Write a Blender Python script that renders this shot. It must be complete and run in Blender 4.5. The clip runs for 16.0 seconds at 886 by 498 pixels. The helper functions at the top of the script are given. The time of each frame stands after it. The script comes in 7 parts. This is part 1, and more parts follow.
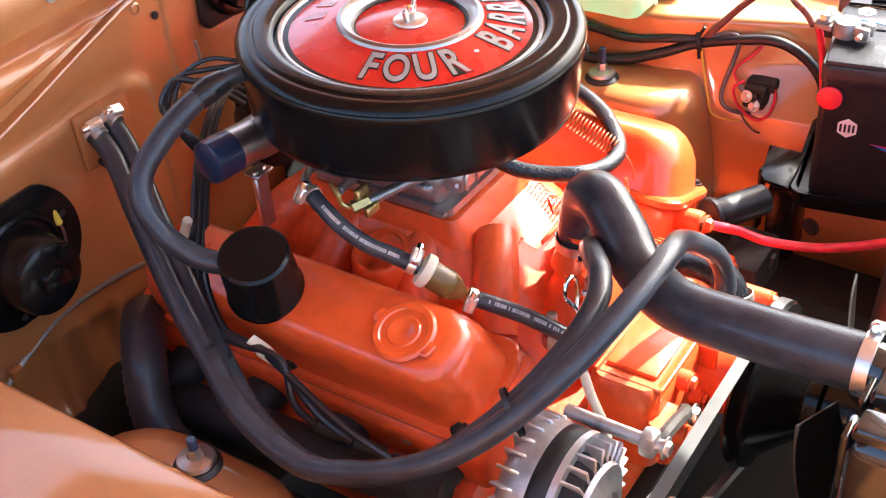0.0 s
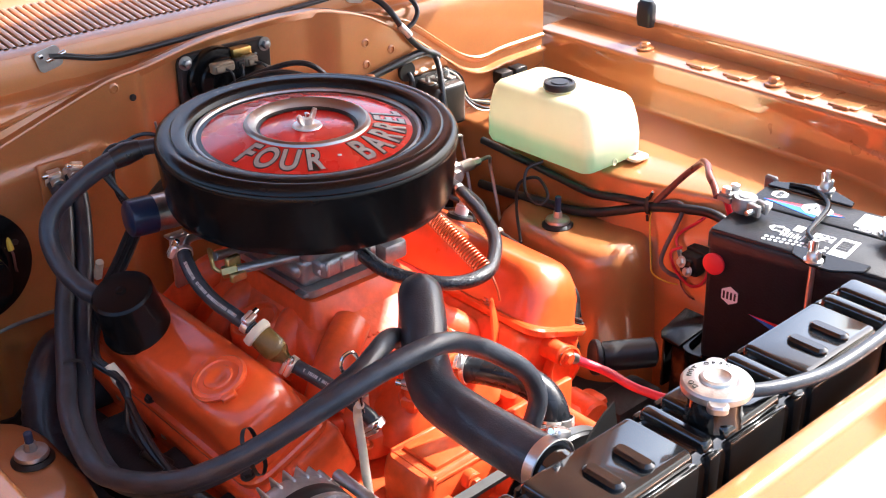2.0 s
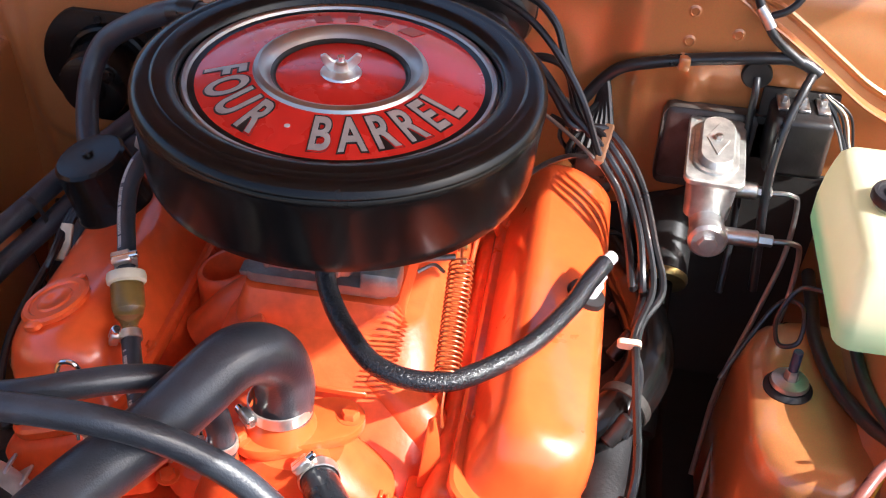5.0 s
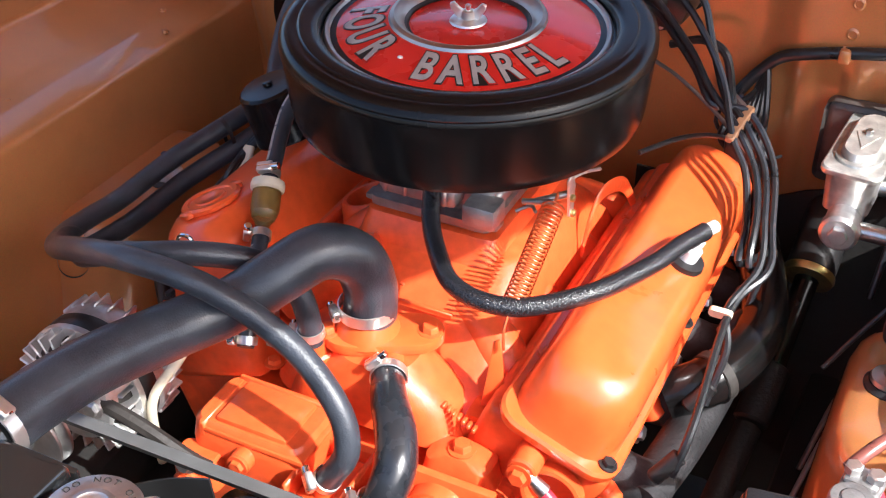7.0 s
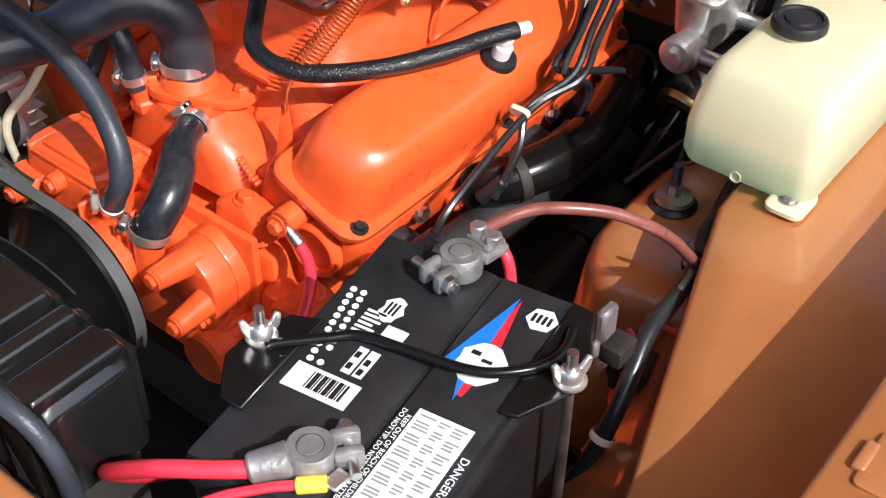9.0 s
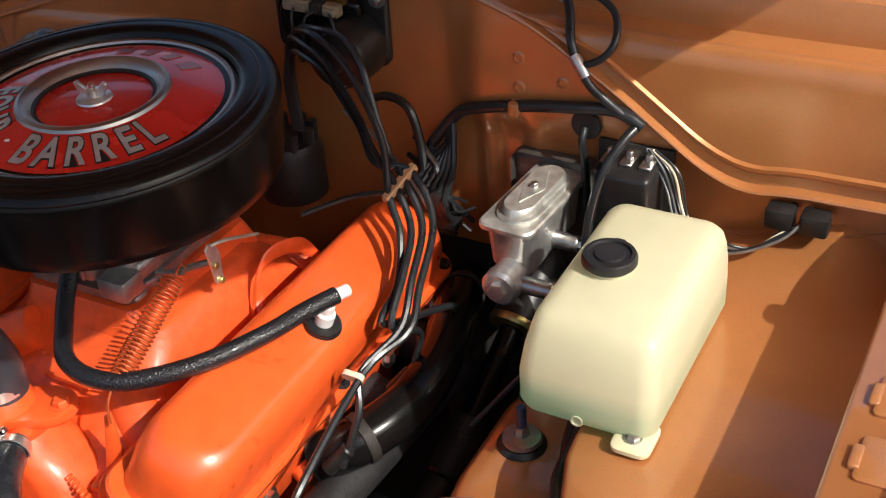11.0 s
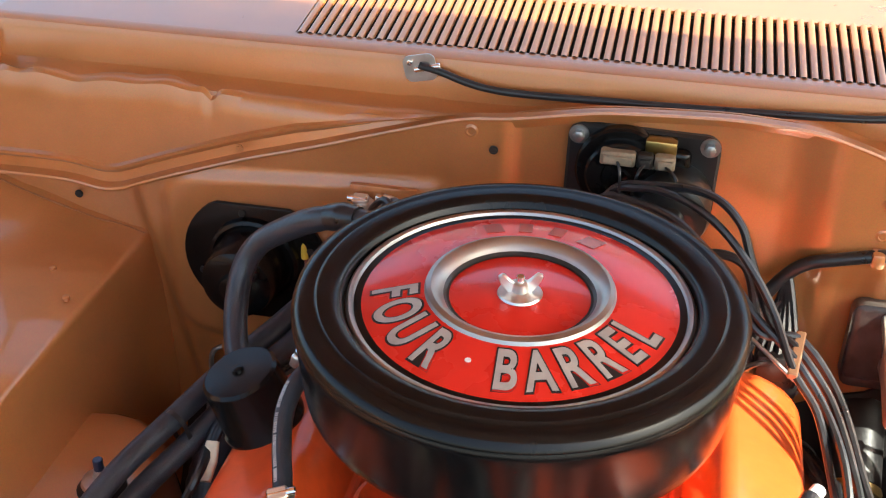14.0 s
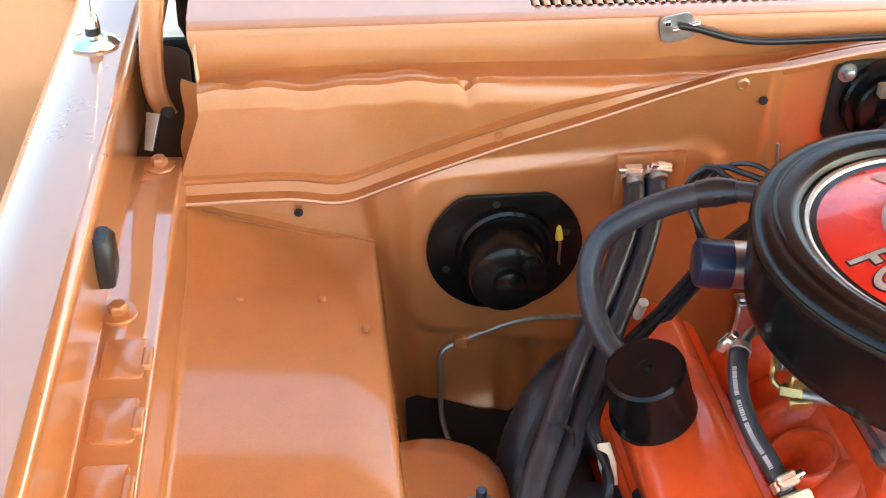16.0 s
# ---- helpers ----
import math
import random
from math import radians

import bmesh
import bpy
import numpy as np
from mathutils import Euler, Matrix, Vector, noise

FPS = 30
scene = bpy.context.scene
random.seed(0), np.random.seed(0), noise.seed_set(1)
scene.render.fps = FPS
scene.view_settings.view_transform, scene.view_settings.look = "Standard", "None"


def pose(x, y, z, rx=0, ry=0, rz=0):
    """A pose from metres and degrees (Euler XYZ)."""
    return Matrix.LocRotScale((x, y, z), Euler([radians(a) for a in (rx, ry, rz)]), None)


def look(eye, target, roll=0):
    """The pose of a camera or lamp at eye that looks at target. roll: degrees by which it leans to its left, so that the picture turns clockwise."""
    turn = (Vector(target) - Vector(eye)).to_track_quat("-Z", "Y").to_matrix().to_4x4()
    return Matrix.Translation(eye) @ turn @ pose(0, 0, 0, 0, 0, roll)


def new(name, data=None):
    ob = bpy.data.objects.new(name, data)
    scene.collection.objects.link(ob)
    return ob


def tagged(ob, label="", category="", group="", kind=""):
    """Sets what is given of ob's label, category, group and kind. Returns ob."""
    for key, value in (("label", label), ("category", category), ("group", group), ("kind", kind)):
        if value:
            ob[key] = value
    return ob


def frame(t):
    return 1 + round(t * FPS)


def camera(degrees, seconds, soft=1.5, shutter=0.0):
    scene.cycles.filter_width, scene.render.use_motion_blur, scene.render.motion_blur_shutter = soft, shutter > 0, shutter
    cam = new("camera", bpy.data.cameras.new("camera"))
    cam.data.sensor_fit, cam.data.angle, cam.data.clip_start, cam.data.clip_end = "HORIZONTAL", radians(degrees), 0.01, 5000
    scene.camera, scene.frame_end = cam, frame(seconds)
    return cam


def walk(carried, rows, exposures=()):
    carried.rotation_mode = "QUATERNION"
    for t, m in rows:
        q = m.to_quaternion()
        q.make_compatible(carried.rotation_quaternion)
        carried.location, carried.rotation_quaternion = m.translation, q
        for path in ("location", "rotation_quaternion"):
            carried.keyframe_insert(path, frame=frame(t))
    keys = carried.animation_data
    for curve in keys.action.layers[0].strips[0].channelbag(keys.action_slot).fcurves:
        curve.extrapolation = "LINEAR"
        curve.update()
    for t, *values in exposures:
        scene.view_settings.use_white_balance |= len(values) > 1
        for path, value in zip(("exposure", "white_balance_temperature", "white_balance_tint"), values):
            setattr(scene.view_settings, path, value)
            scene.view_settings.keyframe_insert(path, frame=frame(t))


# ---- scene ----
cam = camera(41.1, 16.0, 1.15)
PATH = [
    (0, (-0.933, -0.69, 1.464), (0.372, 0.251, 0.276), -4.9),
    (0.5, (-0.892, -0.813, 1.464), (0.226, 0.381, 0.313), -6.6),
    (1, (-0.936, -0.886, 1.475), (0.266, 0.315, 0.421), -5.5),
    (1.5, (-0.957, -1.007, 1.469), (0.313, 0.19, 0.49), -3.8),
    (2, (-0.784, -1.147, 1.446), (0.387, 0.192, 0.53), -1.4),
    (2.5, (-0.605, -1.198, 1.456), (0.392, 0.26, 0.518), -2.4),
    (3, (-0.44, -1.08, 1.442), (0.39, 0.375, 0.35), 1.2),
    (3.5, (-0.291, -1.002, 1.449), (0.434, 0.465, 0.298), -0.0),
    (4, (-0.088, -0.923, 1.426), (0.26, 0.62, 0.202), 1.4),
    (6.3, (0.414, -0.949, 1.415), (-0.141, 0.633, 0.324), 0.0),
    (6.5, (0.441, -0.941, 1.412), (-0.189, 0.605, 0.311), -1.3),
    (7, (0.457, -0.989, 1.395), (-0.264, 0.486, 0.253), 0.3),
    (7.5, (0.543, -1.064, 1.397), (-0.224, 0.382, 0.247), 1.0),
    (8, (0.649, -1.038, 1.401), (-0.156, 0.374, 0.235), 2.1),
    (8.5, (0.818, -0.896, 1.396), (-0.1, 0.425, 0.207), 0.5),
    (9, (0.867, -0.869, 1.359), (-0.076, 0.312, 0.05), 0.5),
    (9.5, (0.877, -0.849, 1.376), (-0.011, 0.314, 0.012), -0.9),
    (10, (0.859, -0.784, 1.422), (0.0, 0.51, 0.162), -4.5),
    (10.2, (0.853, -0.769, 1.446), (0.018, 0.573, 0.221), -4.9),
    (12.3, (0.755, -0.778, 1.427), (-0.068, 0.741, 0.419), -3.4),
    (12.5, (0.686, -0.807, 1.427), (-0.037, 0.767, 0.427), -3.6),
    (13, (0.511, -0.883, 1.434), (-0.019, 0.781, 0.459), -1.4),
    (13.5, (0.353, -0.872, 1.427), (-0.072, 0.818, 0.444), 1.8),
    (14, (0.103, -0.817, 1.436), (-0.245, 0.872, 0.423), 1.0),
    (14.5, (-0.103, -0.854, 1.446), (-0.379, 0.838, 0.416), -0.5),
    (15, (-0.273, -0.861, 1.445), (-0.364, 0.84, 0.397), 1.9),
    (15.5, (-0.412, -0.794, 1.449), (-0.391, 0.89, 0.369), 0.6),
    (16, (-0.553, -0.781, 1.457), (-0.349, 0.867, 0.342), 1.1),
]
EXPOSURES = [(0.0, 2.60, 6300, 8), (1.5, 2.12, 6150, 9), (2.5, 1.57, 5950, 10), (3.5, 1.46, 5900, 10), (4.0, 1.40, 5950, 10), (6.5, 1.58, 5850, 10), (7.5, 1.10, 5850, 10), (8.5, 0.52, 5850, 9), (9.5, 0.32, 5950, 9), (10.2, 0.18, 6250, 8), (12.5, 0.34, 6450, 7), (13.0, 1.04, 6350, 5), (13.5, 1.65, 6400, 3), (14.0, 1.98, 6550, 0), (14.5, 2.42, 6600, -3), (15.0, 2.75, 6650, -5), (16.0, 2.85, 6700, -6)]
walk(cam, [(t, look(eye, target, roll)) for t, eye, target, roll in PATH], EXPOSURES)

# ---- sky and sun ----
SUN = Vector((1.05, -0.27, 1.0)).normalized()
world = bpy.data.worlds.new("sky")
scene.world = world
world.use_nodes = True
wn = world.node_tree.nodes
sky = wn.new("ShaderNodeTexSky")
sky.sky_type = "NISHITA"
sky.sun_disc = False
sky.sun_elevation = math.asin(SUN.z)
sky.sun_rotation = math.atan2(SUN.x, SUN.y)
sky.air_density, sky.dust_density = 0.85, 4.2
world.node_tree.links.new(sky.outputs[0], wn["Background"].inputs[0])
wn["Background"].inputs[1].default_value = 0.15
sun_data = bpy.data.lights.new("sun", "SUN")
sun_data.energy, sun_data.angle, sun_data.color = 4.2, radians(0.53), (1.0, 0.95, 0.87)
sun = new("sun", sun_data)
sun.matrix_world = look(SUN * 30, (0, 0, 0))


# ---- materials ----
def material(name, color, rough=0.5, metal=0.0, coat=0.0, var=0.12, scale=40.0, bump=0.0, bump_scale=200.0, fleck=0.0, second=None,
             wear_scale=6.0, transmission=0.0, ior=1.45, coat_rough=0.04, subsurface=0.0, coat_ior=1.5):
    """A surface with colour varied at a large and a small scale, gloss varied with it, and fine relief."""
    m = bpy.data.materials.new(name)
    m.use_nodes = True
    nt = m.node_tree
    n, l = nt.nodes, nt.links
    p = n["Principled BSDF"]
    coord = n.new("ShaderNodeTexCoord")
    big, small = n.new("ShaderNodeTexNoise"), n.new("ShaderNodeTexNoise")
    big.inputs["Scale"].default_value, big.inputs["Detail"].default_value = wear_scale, 4
    small.inputs["Scale"].default_value, small.inputs["Detail"].default_value = scale, 5
    for t in (big, small):
        l.new(coord.outputs["Object"], t.inputs["Vector"])
    mixed = n.new("ShaderNodeMath")
    mixed.operation = "MULTIPLY_ADD"
    l.new(big.outputs[0], mixed.inputs[0])
    mixed.inputs[1].default_value = 0.6
    l.new(small.outputs[0], mixed.inputs[2])
    ramp = n.new("ShaderNodeValToRGB")
    ramp.color_ramp.elements[0].position, ramp.color_ramp.elements[1].position = 0.5, 1.1
    lo = [c * (1 - var) for c in color]
    hi = list(second) if second else [min(1.0, c * (1 + var)) for c in color]
    ramp.color_ramp.elements[0].color, ramp.color_ramp.elements[1].color = (*lo, 1), (*hi, 1)
    l.new(mixed.outputs[0], ramp.inputs[0])
    colour = ramp.outputs[0]
    if fleck:
        vor = n.new("ShaderNodeTexVoronoi")
        vor.inputs["Scale"].default_value = 1600
        l.new(coord.outputs["Object"], vor.inputs["Vector"])
        mix = n.new("ShaderNodeMix")
        mix.data_type, mix.blend_type = "RGBA", "OVERLAY"
        mix.inputs[0].default_value = fleck
        l.new(colour, mix.inputs[6])
        l.new(vor.outputs["Color"], mix.inputs[7])
        colour = mix.outputs[2]
    l.new(colour, p.inputs["Base Color"])
    rr = n.new("ShaderNodeMapRange")
    rr.inputs[1].default_value, rr.inputs[2].default_value = 0.4, 1.1
    rr.inputs[3].default_value, rr.inputs[4].default_value = max(0.02, rough * 0.8), min(1.0, rough * 1.25)
    l.new(mixed.outputs[0], rr.inputs[0])
    l.new(rr.outputs[0], p.inputs["Roughness"])
    p.inputs["Metallic"].default_value = metal
    p.inputs["Coat Weight"].default_value = coat
    p.inputs["Coat Roughness"].default_value = coat_rough
    p.inputs["Coat IOR"].default_value = coat_ior
    p.inputs["Transmission Weight"].default_value = transmission
    p.inputs["IOR"].default_value = ior
    if subsurface:
        p.inputs["Subsurface Weight"].default_value = subsurface
        p.inputs["Subsurface Radius"].default_value = (0.03, 0.025, 0.015)
    if bump:
        bt = n.new("ShaderNodeTexNoise")
        bt.inputs["Scale"].default_value, bt.inputs["Detail"].default_value = bump_scale, 3
        l.new(coord.outputs["Object"], bt.inputs["Vector"])
        b = n.new("ShaderNodeBump")
        b.inputs["Strength"].default_value, b.inputs["Distance"].default_value = bump, 0.002
        l.new(bt.outputs[0], b.inputs["Height"])
        l.new(b.outputs[0], p.inputs["Normal"])
    return m


PAINT = material("copper_paint", (0.50, 0.195, 0.064), 0.33, 0.30, 1.0, 0.06, 30, 0.05, 14, fleck=0.12, wear_scale=3, coat_ior=1.60, coat_rough=0.15)
GLOSSY = material("glossy_copper_paint", (0.50, 0.195, 0.064), 0.33, 0.30, 1.0, 0.06, 30, 0.06, 9, fleck=0.12, wear_scale=3, coat_ior=1.54, coat_rough=0.08)
BODY = material("polished_copper_paint", (0.50, 0.195, 0.064), 0.30, 0.35, 1.0, 0.05, 30, 0.0, 8, wear_scale=3, coat_ior=2.2, coat_rough=0.03)
ENGINE = material("engine_orange", (0.80, 0.103, 0.020), 0.30, 0.0, 0.8, 0.10, 60, 0.12, 60, coat_rough=0.12)
CAST = material("orange_casting", (0.78, 0.096, 0.019), 0.42, 0.0, 0.3, 0.16, 70, 0.22, 150, coat_rough=0.16)
BLACK = material("black_gloss", (0.006, 0.0056, 0.0056), 0.19, 0.0, 0.0, 0.3, 30, 0.03, 40, ior=1.33)
RADBLACK = material("radiator_gloss_black", (0.009, 0.009, 0.009), 0.14, 0.0, 0.8, 0.3, 30, 0.06, 30, coat_rough=0.06)
BLACKSATIN = material("black_satin", (0.016, 0.015, 0.015), 0.36, 0.0, 0.0, 0.3, 50, 0.1, 200)
RUBBER = material("rubber_hose", (0.030, 0.034, 0.042), 0.36, 0.0, 0.25, 0.35, 45, 0.25, 500, wear_scale=14)
BRAID = material("braided_hose", (0.013, 0.013, 0.015), 0.19, 0.0, 0.2, 0.3, 420, 0.75, 420)
WIRE = material("wire_black", (0.016, 0.017, 0.019), 0.30, 0.0, 0.2, 0.3, 60, 0.1, 300)
DARK = material("greasy_iron", (0.025, 0.021, 0.018), 0.6, 0.2, 0.0, 0.4, 30, 0.5, 160)
EXHAUST = material("exhaust_iron", (0.022, 0.021, 0.022), 0.6, 0.2, 0.0, 0.35, 25, 0.5, 220)
CHROME = material("chrome", (0.82, 0.82, 0.80), 0.14, 1.0, 0.0, 0.08, 40)
BRIGHT = material("bright_zinc", (0.74, 0.72, 0.68), 0.30, 0.9, 0.0, 0.12, 70, 0.12, 300)
STEEL = material("zinc_steel", (0.56, 0.55, 0.53), 0.34, 1.0, 0.0, 0.2, 70, 0.15, 300)
ALLOY = material("cast_alloy", (0.60, 0.59, 0.57), 0.40, 0.85, 0.0, 0.2, 90, 0.15, 200)
CARB = material("carburetor_alloy", (0.36, 0.345, 0.33), 0.36, 0.8, 0.0, 0.25, 70, 0.4, 220)
LEAD = material("battery_lead", (0.30, 0.29, 0.28), 0.5, 0.7, 0.0, 0.3, 60, 0.6, 150)
SILVER = material("brushed_rim", (0.42, 0.41, 0.395), 0.36, 1.0, 0.0, 0.15, 25, 0.08, 120)
REDLABEL = material("red_label", (0.70, 0.026, 0.018), 0.25, 0.0, 0.6, 0.07, 20, coat_rough=0.06)
LETTER = material("grey_lettering", (0.44, 0.425, 0.40), 0.4, 0.3, 0.2, 0.15, 90)
FAINT = material("faint_print", (0.40, 0.055, 0.045), 0.3, 0.0, 0.4, 0.15, 90)
INK = material("black_ink", (0.012, 0.012, 0.012), 0.4, 0.0, 0.2, 0.1, 30)
GREYPRINT = material("grey_print", (0.22, 0.22, 0.22), 0.45, 0.0, 0.2, 0.1, 60)
WHITE = material("white_print", (0.70, 0.70, 0.69), 0.45, 0.0, 0.2, 0.05, 30)
BLUE = material("blue_print", (0.02, 0.16, 0.62), 0.4, 0.0, 0.2, 0.08, 30)
REDPRINT = material("red_print", (0.72, 0.02, 0.03), 0.4, 0.0, 0.2, 0.08, 30)
RED = material("red_insulation", (0.72, 0.035, 0.06), 0.32, 0.0, 0.3, 0.15, 60)
PLATE = material("dull_plate", (0.10, 0.085, 0.075), 0.42, 0.5, 0.0, 0.35, 50, 0.3, 160)
MOULDED = material("moulded_rubber", (0.018, 0.020, 0.024), 0.26, 0.0, 0.25, 0.35, 50, 0.15, 90, wear_scale=14)
SEALER = material("painted_sealer", (0.30, 0.115, 0.040), 0.6, 0.0, 0.0, 0.25, 60, 0.4, 120)
OLDRED = material("faded_red_insulation", (0.19, 0.062, 0.048), 0.28, 0.0, 0.2, 0.25, 60)
BATTERY = material("battery_case", (0.016, 0.016, 0.017), 0.36, 0.0, 0.0, 0.35, 60, 0.25, 350)
POLY = material("milky_plastic", (0.68, 0.62, 0.40), 0.34, 0.0, 0.0, 0.06, 30, 0.12, 120, subsurface=0.25)
BLUEPLASTIC = material("blue_enamel", (0.016, 0.032, 0.075), 0.3, 0.0, 0.4, 0.15, 30)
BRASS = material("brass", (0.55, 0.36, 0.12), 0.3, 1.0, 0.0, 0.2, 60)
GOLD = material("gold_chromate", (0.52, 0.40, 0.16), 0.33, 0.9, 0.0, 0.25, 60)
COPPERWIRE = material("painted_spring", (0.46, 0.09, 0.025), 0.35, 0.3, 0.3, 0.15, 60)
PAPER = material("filter_paper", (0.30, 0.20, 0.09), 0.7, 0.0, 0.0, 0.2, 90)
ZINC = material("satin_zinc", (0.66, 0.65, 0.60), 0.40, 0.75, 0.0, 0.3, 70, 0.15, 200)
TAN = material("dirty_tan_plastic", (0.24, 0.19, 0.13), 0.5, 0.0, 0.0, 0.3, 90)
# copper paint darkened to brown, the hinge recess shade put into its colour
SHADEDPAINT = material("shaded_copper_paint", (0.070, 0.034, 0.018), 0.55, 0.0, 0.0, 0.25, 40, 0.1, 90)
GREYWIRE = material("grey_wire_loom", (0.11, 0.10, 0.10), 0.38, 0.0, 0.2, 0.2, 60)
BELT = material("belt_rubber", (0.085, 0.085, 0.083), 0.30, 0.0, 0.3, 0.2, 40)
CREAM = material("cream_plastic", (0.68, 0.60, 0.44), 0.42, 0.0, 0.0, 0.15, 60)
GREYSTEEL = material("brake_line_steel", (0.34, 0.34, 0.33), 0.35, 0.9, 0.0, 0.2, 80)
PINKTAN = material("tan_plastic_clip", (0.45, 0.24, 0.12), 0.5, 0.0, 0.0, 0.15, 60)
CONCRETE = material("concrete", (0.24, 0.235, 0.225), 0.85, 0.0, 0.0, 0.2, 12, 0.5, 60, wear_scale=1.2)
# near-black for low dark parts, and for shade painted into open hollows
DARKSHADE = material("dark_parts_and_shade", (0.018, 0.016, 0.014), 0.8, 0.0, 0.0, 0.4, 10, 0.4, 60)
YELLOW = material("yellow_terminal", (0.80, 0.55, 0.06), 0.4, 0.0, 0.1, 0.1, 60)
FAN = material("fan_black", (0.014, 0.014, 0.014), 0.32, 0.0, 0.3, 0.3, 30, 0.1, 60)


def clear_plastic(name, tint, rough, alpha):
    m = bpy.data.materials.new(name)
    m.use_nodes = True
    p = m.node_tree.nodes["Principled BSDF"]
    p.inputs["Base Color"].default_value = (*tint, 1)
    p.inputs["Roughness"].default_value = rough
    p.inputs["Transmission Weight"].default_value = alpha
    p.inputs["IOR"].default_value = 1.4
    return m


AMBER = clear_plastic("amber_filter_bowl", (0.46, 0.30, 0.09), 0.10, 0.75)
GLASS = clear_plastic("windshield_glass", (0.85, 0.92, 0.90), 0.02, 0.95)


def bottle_plastic():
    """Milky polyethylene with green washer fluid showing through in its lower part."""
    m = material("washer_bottle_plastic", (0.78, 0.73, 0.50), 0.32, 0.0, 0.0, 0.06, 20, 0.1, 90)
    nt = m.node_tree
    n, l = nt.nodes, nt.links
    p = n["Principled BSDF"]
    coord, sep, mr = n.new("ShaderNodeTexCoord"), n.new("ShaderNodeSeparateXYZ"), n.new("ShaderNodeMapRange")
    l.new(coord.outputs["Object"], sep.inputs[0])
    l.new(sep.outputs[2], mr.inputs[0])
    mr.inputs[1].default_value, mr.inputs[2].default_value = 0.730, 0.752
    mix = n.new("ShaderNodeMix")
    mix.data_type = "RGBA"
    l.new(mr.outputs[0], mix.inputs[0])
    mix.inputs[6].default_value, mix.inputs[7].default_value = (0.10, 0.62, 0.46, 1), (0.97, 0.93, 0.76, 1)
    thin, both = n.new("ShaderNodeBsdfTranslucent"), n.new("ShaderNodeMixShader")
    l.new(mix.outputs[2], thin.inputs["Color"])
    both.inputs[0].default_value = 0.38
    l.new(p.outputs[0], both.inputs[1])
    l.new(thin.outputs[0], both.inputs[2])
    l.new(both.outputs[0], n["Material Output"].inputs["Surface"])
    return m


BOTTLE = bottle_plastic()


# ---- building helpers ----
PLACED = {}


def thing(name, label, category, at=(0, 0, 0), group="", kind=""):
    ob = new(name)
    ob.location = at
    ob.empty_display_size = 0.05
    PLACED[ob] = Matrix.Translation(at)
    return tagged(ob, label, category, group, kind)


def part(name, bm, mat, parent=None, label="", sharp=38):
    """Links a bmesh, built in world metres, as one mesh object under a thing or a part."""
    bmesh.ops.recalc_face_normals(bm, faces=bm.faces)
    me = bpy.data.meshes.new(name)
    bm.to_mesh(me)
    bm.free()
    me.materials.append(mat)
    me.shade_smooth()
    me.set_sharp_from_angle(angle=radians(sharp))
    ob = new(name, me)
    PLACED[ob] = Matrix.Identity(4)
    if parent is not None:
        ob.parent = parent
        ob.matrix_parent_inverse = PLACED[parent].inverted()
    if label:
        tagged(ob, label)
    return ob


def single(name, bm, mat, label, category, group="", kind="", sharp=38):
    return tagged(part(name, bm, mat, None, "", sharp), label, category, group, kind)


def setting(name, bm, mat, label="", sharp=38):
    return tagged(part(name, bm, mat, None, "", sharp), label, "", "", "structure")


def join(*bms):
    """Several bmeshes in one."""
    out = bmesh.new()
    for b in bms:
        me = bpy.data.meshes.new("tmp")
        b.to_mesh(me)
        b.free()
        out.from_mesh(me)
        bpy.data.meshes.remove(me)
    return out


def box(x0, x1, y0, y1, z0, z1, bev=0.004, seg=2, m=None):
    bm = bmesh.new()
    bmesh.ops.create_cube(bm, size=1)
    for v in bm.verts:
        v.co = Vector(((x0 + x1) / 2 + v.co.x * (x1 - x0), (y0 + y1) / 2 + v.co.y * (y1 - y0), (z0 + z1) / 2 + v.co.z * (z1 - z0)))
    if bev:
        bmesh.ops.bevel(bm, geom=bm.edges[:], offset=bev, segments=seg, profile=0.5, affect="EDGES")
    if m is not None:
        bm.transform(m)
    return bm


def along(a, b, roll=0):
    """The pose with its origin at a and its z axis towards b."""
    d = Vector(b) - Vector(a)
    return Matrix.Translation(a) @ d.to_track_quat("Z", "Y").to_matrix().to_4x4() @ pose(0, 0, 0, 0, 0, roll)


def lathe(profile, m=None, seg=32, cap=True):
    """A profile of (radius, height) turned round z."""
    bm = bmesh.new()
    rings = []
    for r, z in profile:
        if r < 1e-6:
            rings.append([bm.verts.new((0, 0, z))])
        else:
            rings.append([bm.verts.new((r * math.cos(a), r * math.sin(a), z)) for a in np.linspace(0, 2 * math.pi, seg, endpoint=False)])
    for p, q in zip(rings, rings[1:]):
        for i in range(seg):
            j = (i + 1) % seg
            if len(p) == 1 and len(q) == 1:
                continue
            if len(p) == 1:
                bm.faces.new((p[0], q[j], q[i]))
            elif len(q) == 1:
                bm.faces.new((p[i], p[j], q[0]))
            else:
                bm.faces.new((p[i], p[j], q[j], q[i]))
    if cap:
        for ring in (rings[0], rings[-1]):
            if len(ring) > 2:
                bm.faces.new(ring)
    if m is not None:
        bm.transform(m)
    return bm


def rod(a, b, r, seg=16, bev=0.0, r2=None):
    """A round bar from a to b, its ends chamfered."""
    h = (Vector(b) - Vector(a)).length
    r2 = r if r2 is None else r2
    e = min(bev, h / 3)
    prof = [(r - e, 0), (r, e), (r2, h - e), (r2 - e, h)] if e else [(r, 0), (r2, h)]
    return lathe(prof, along(a, b), seg)


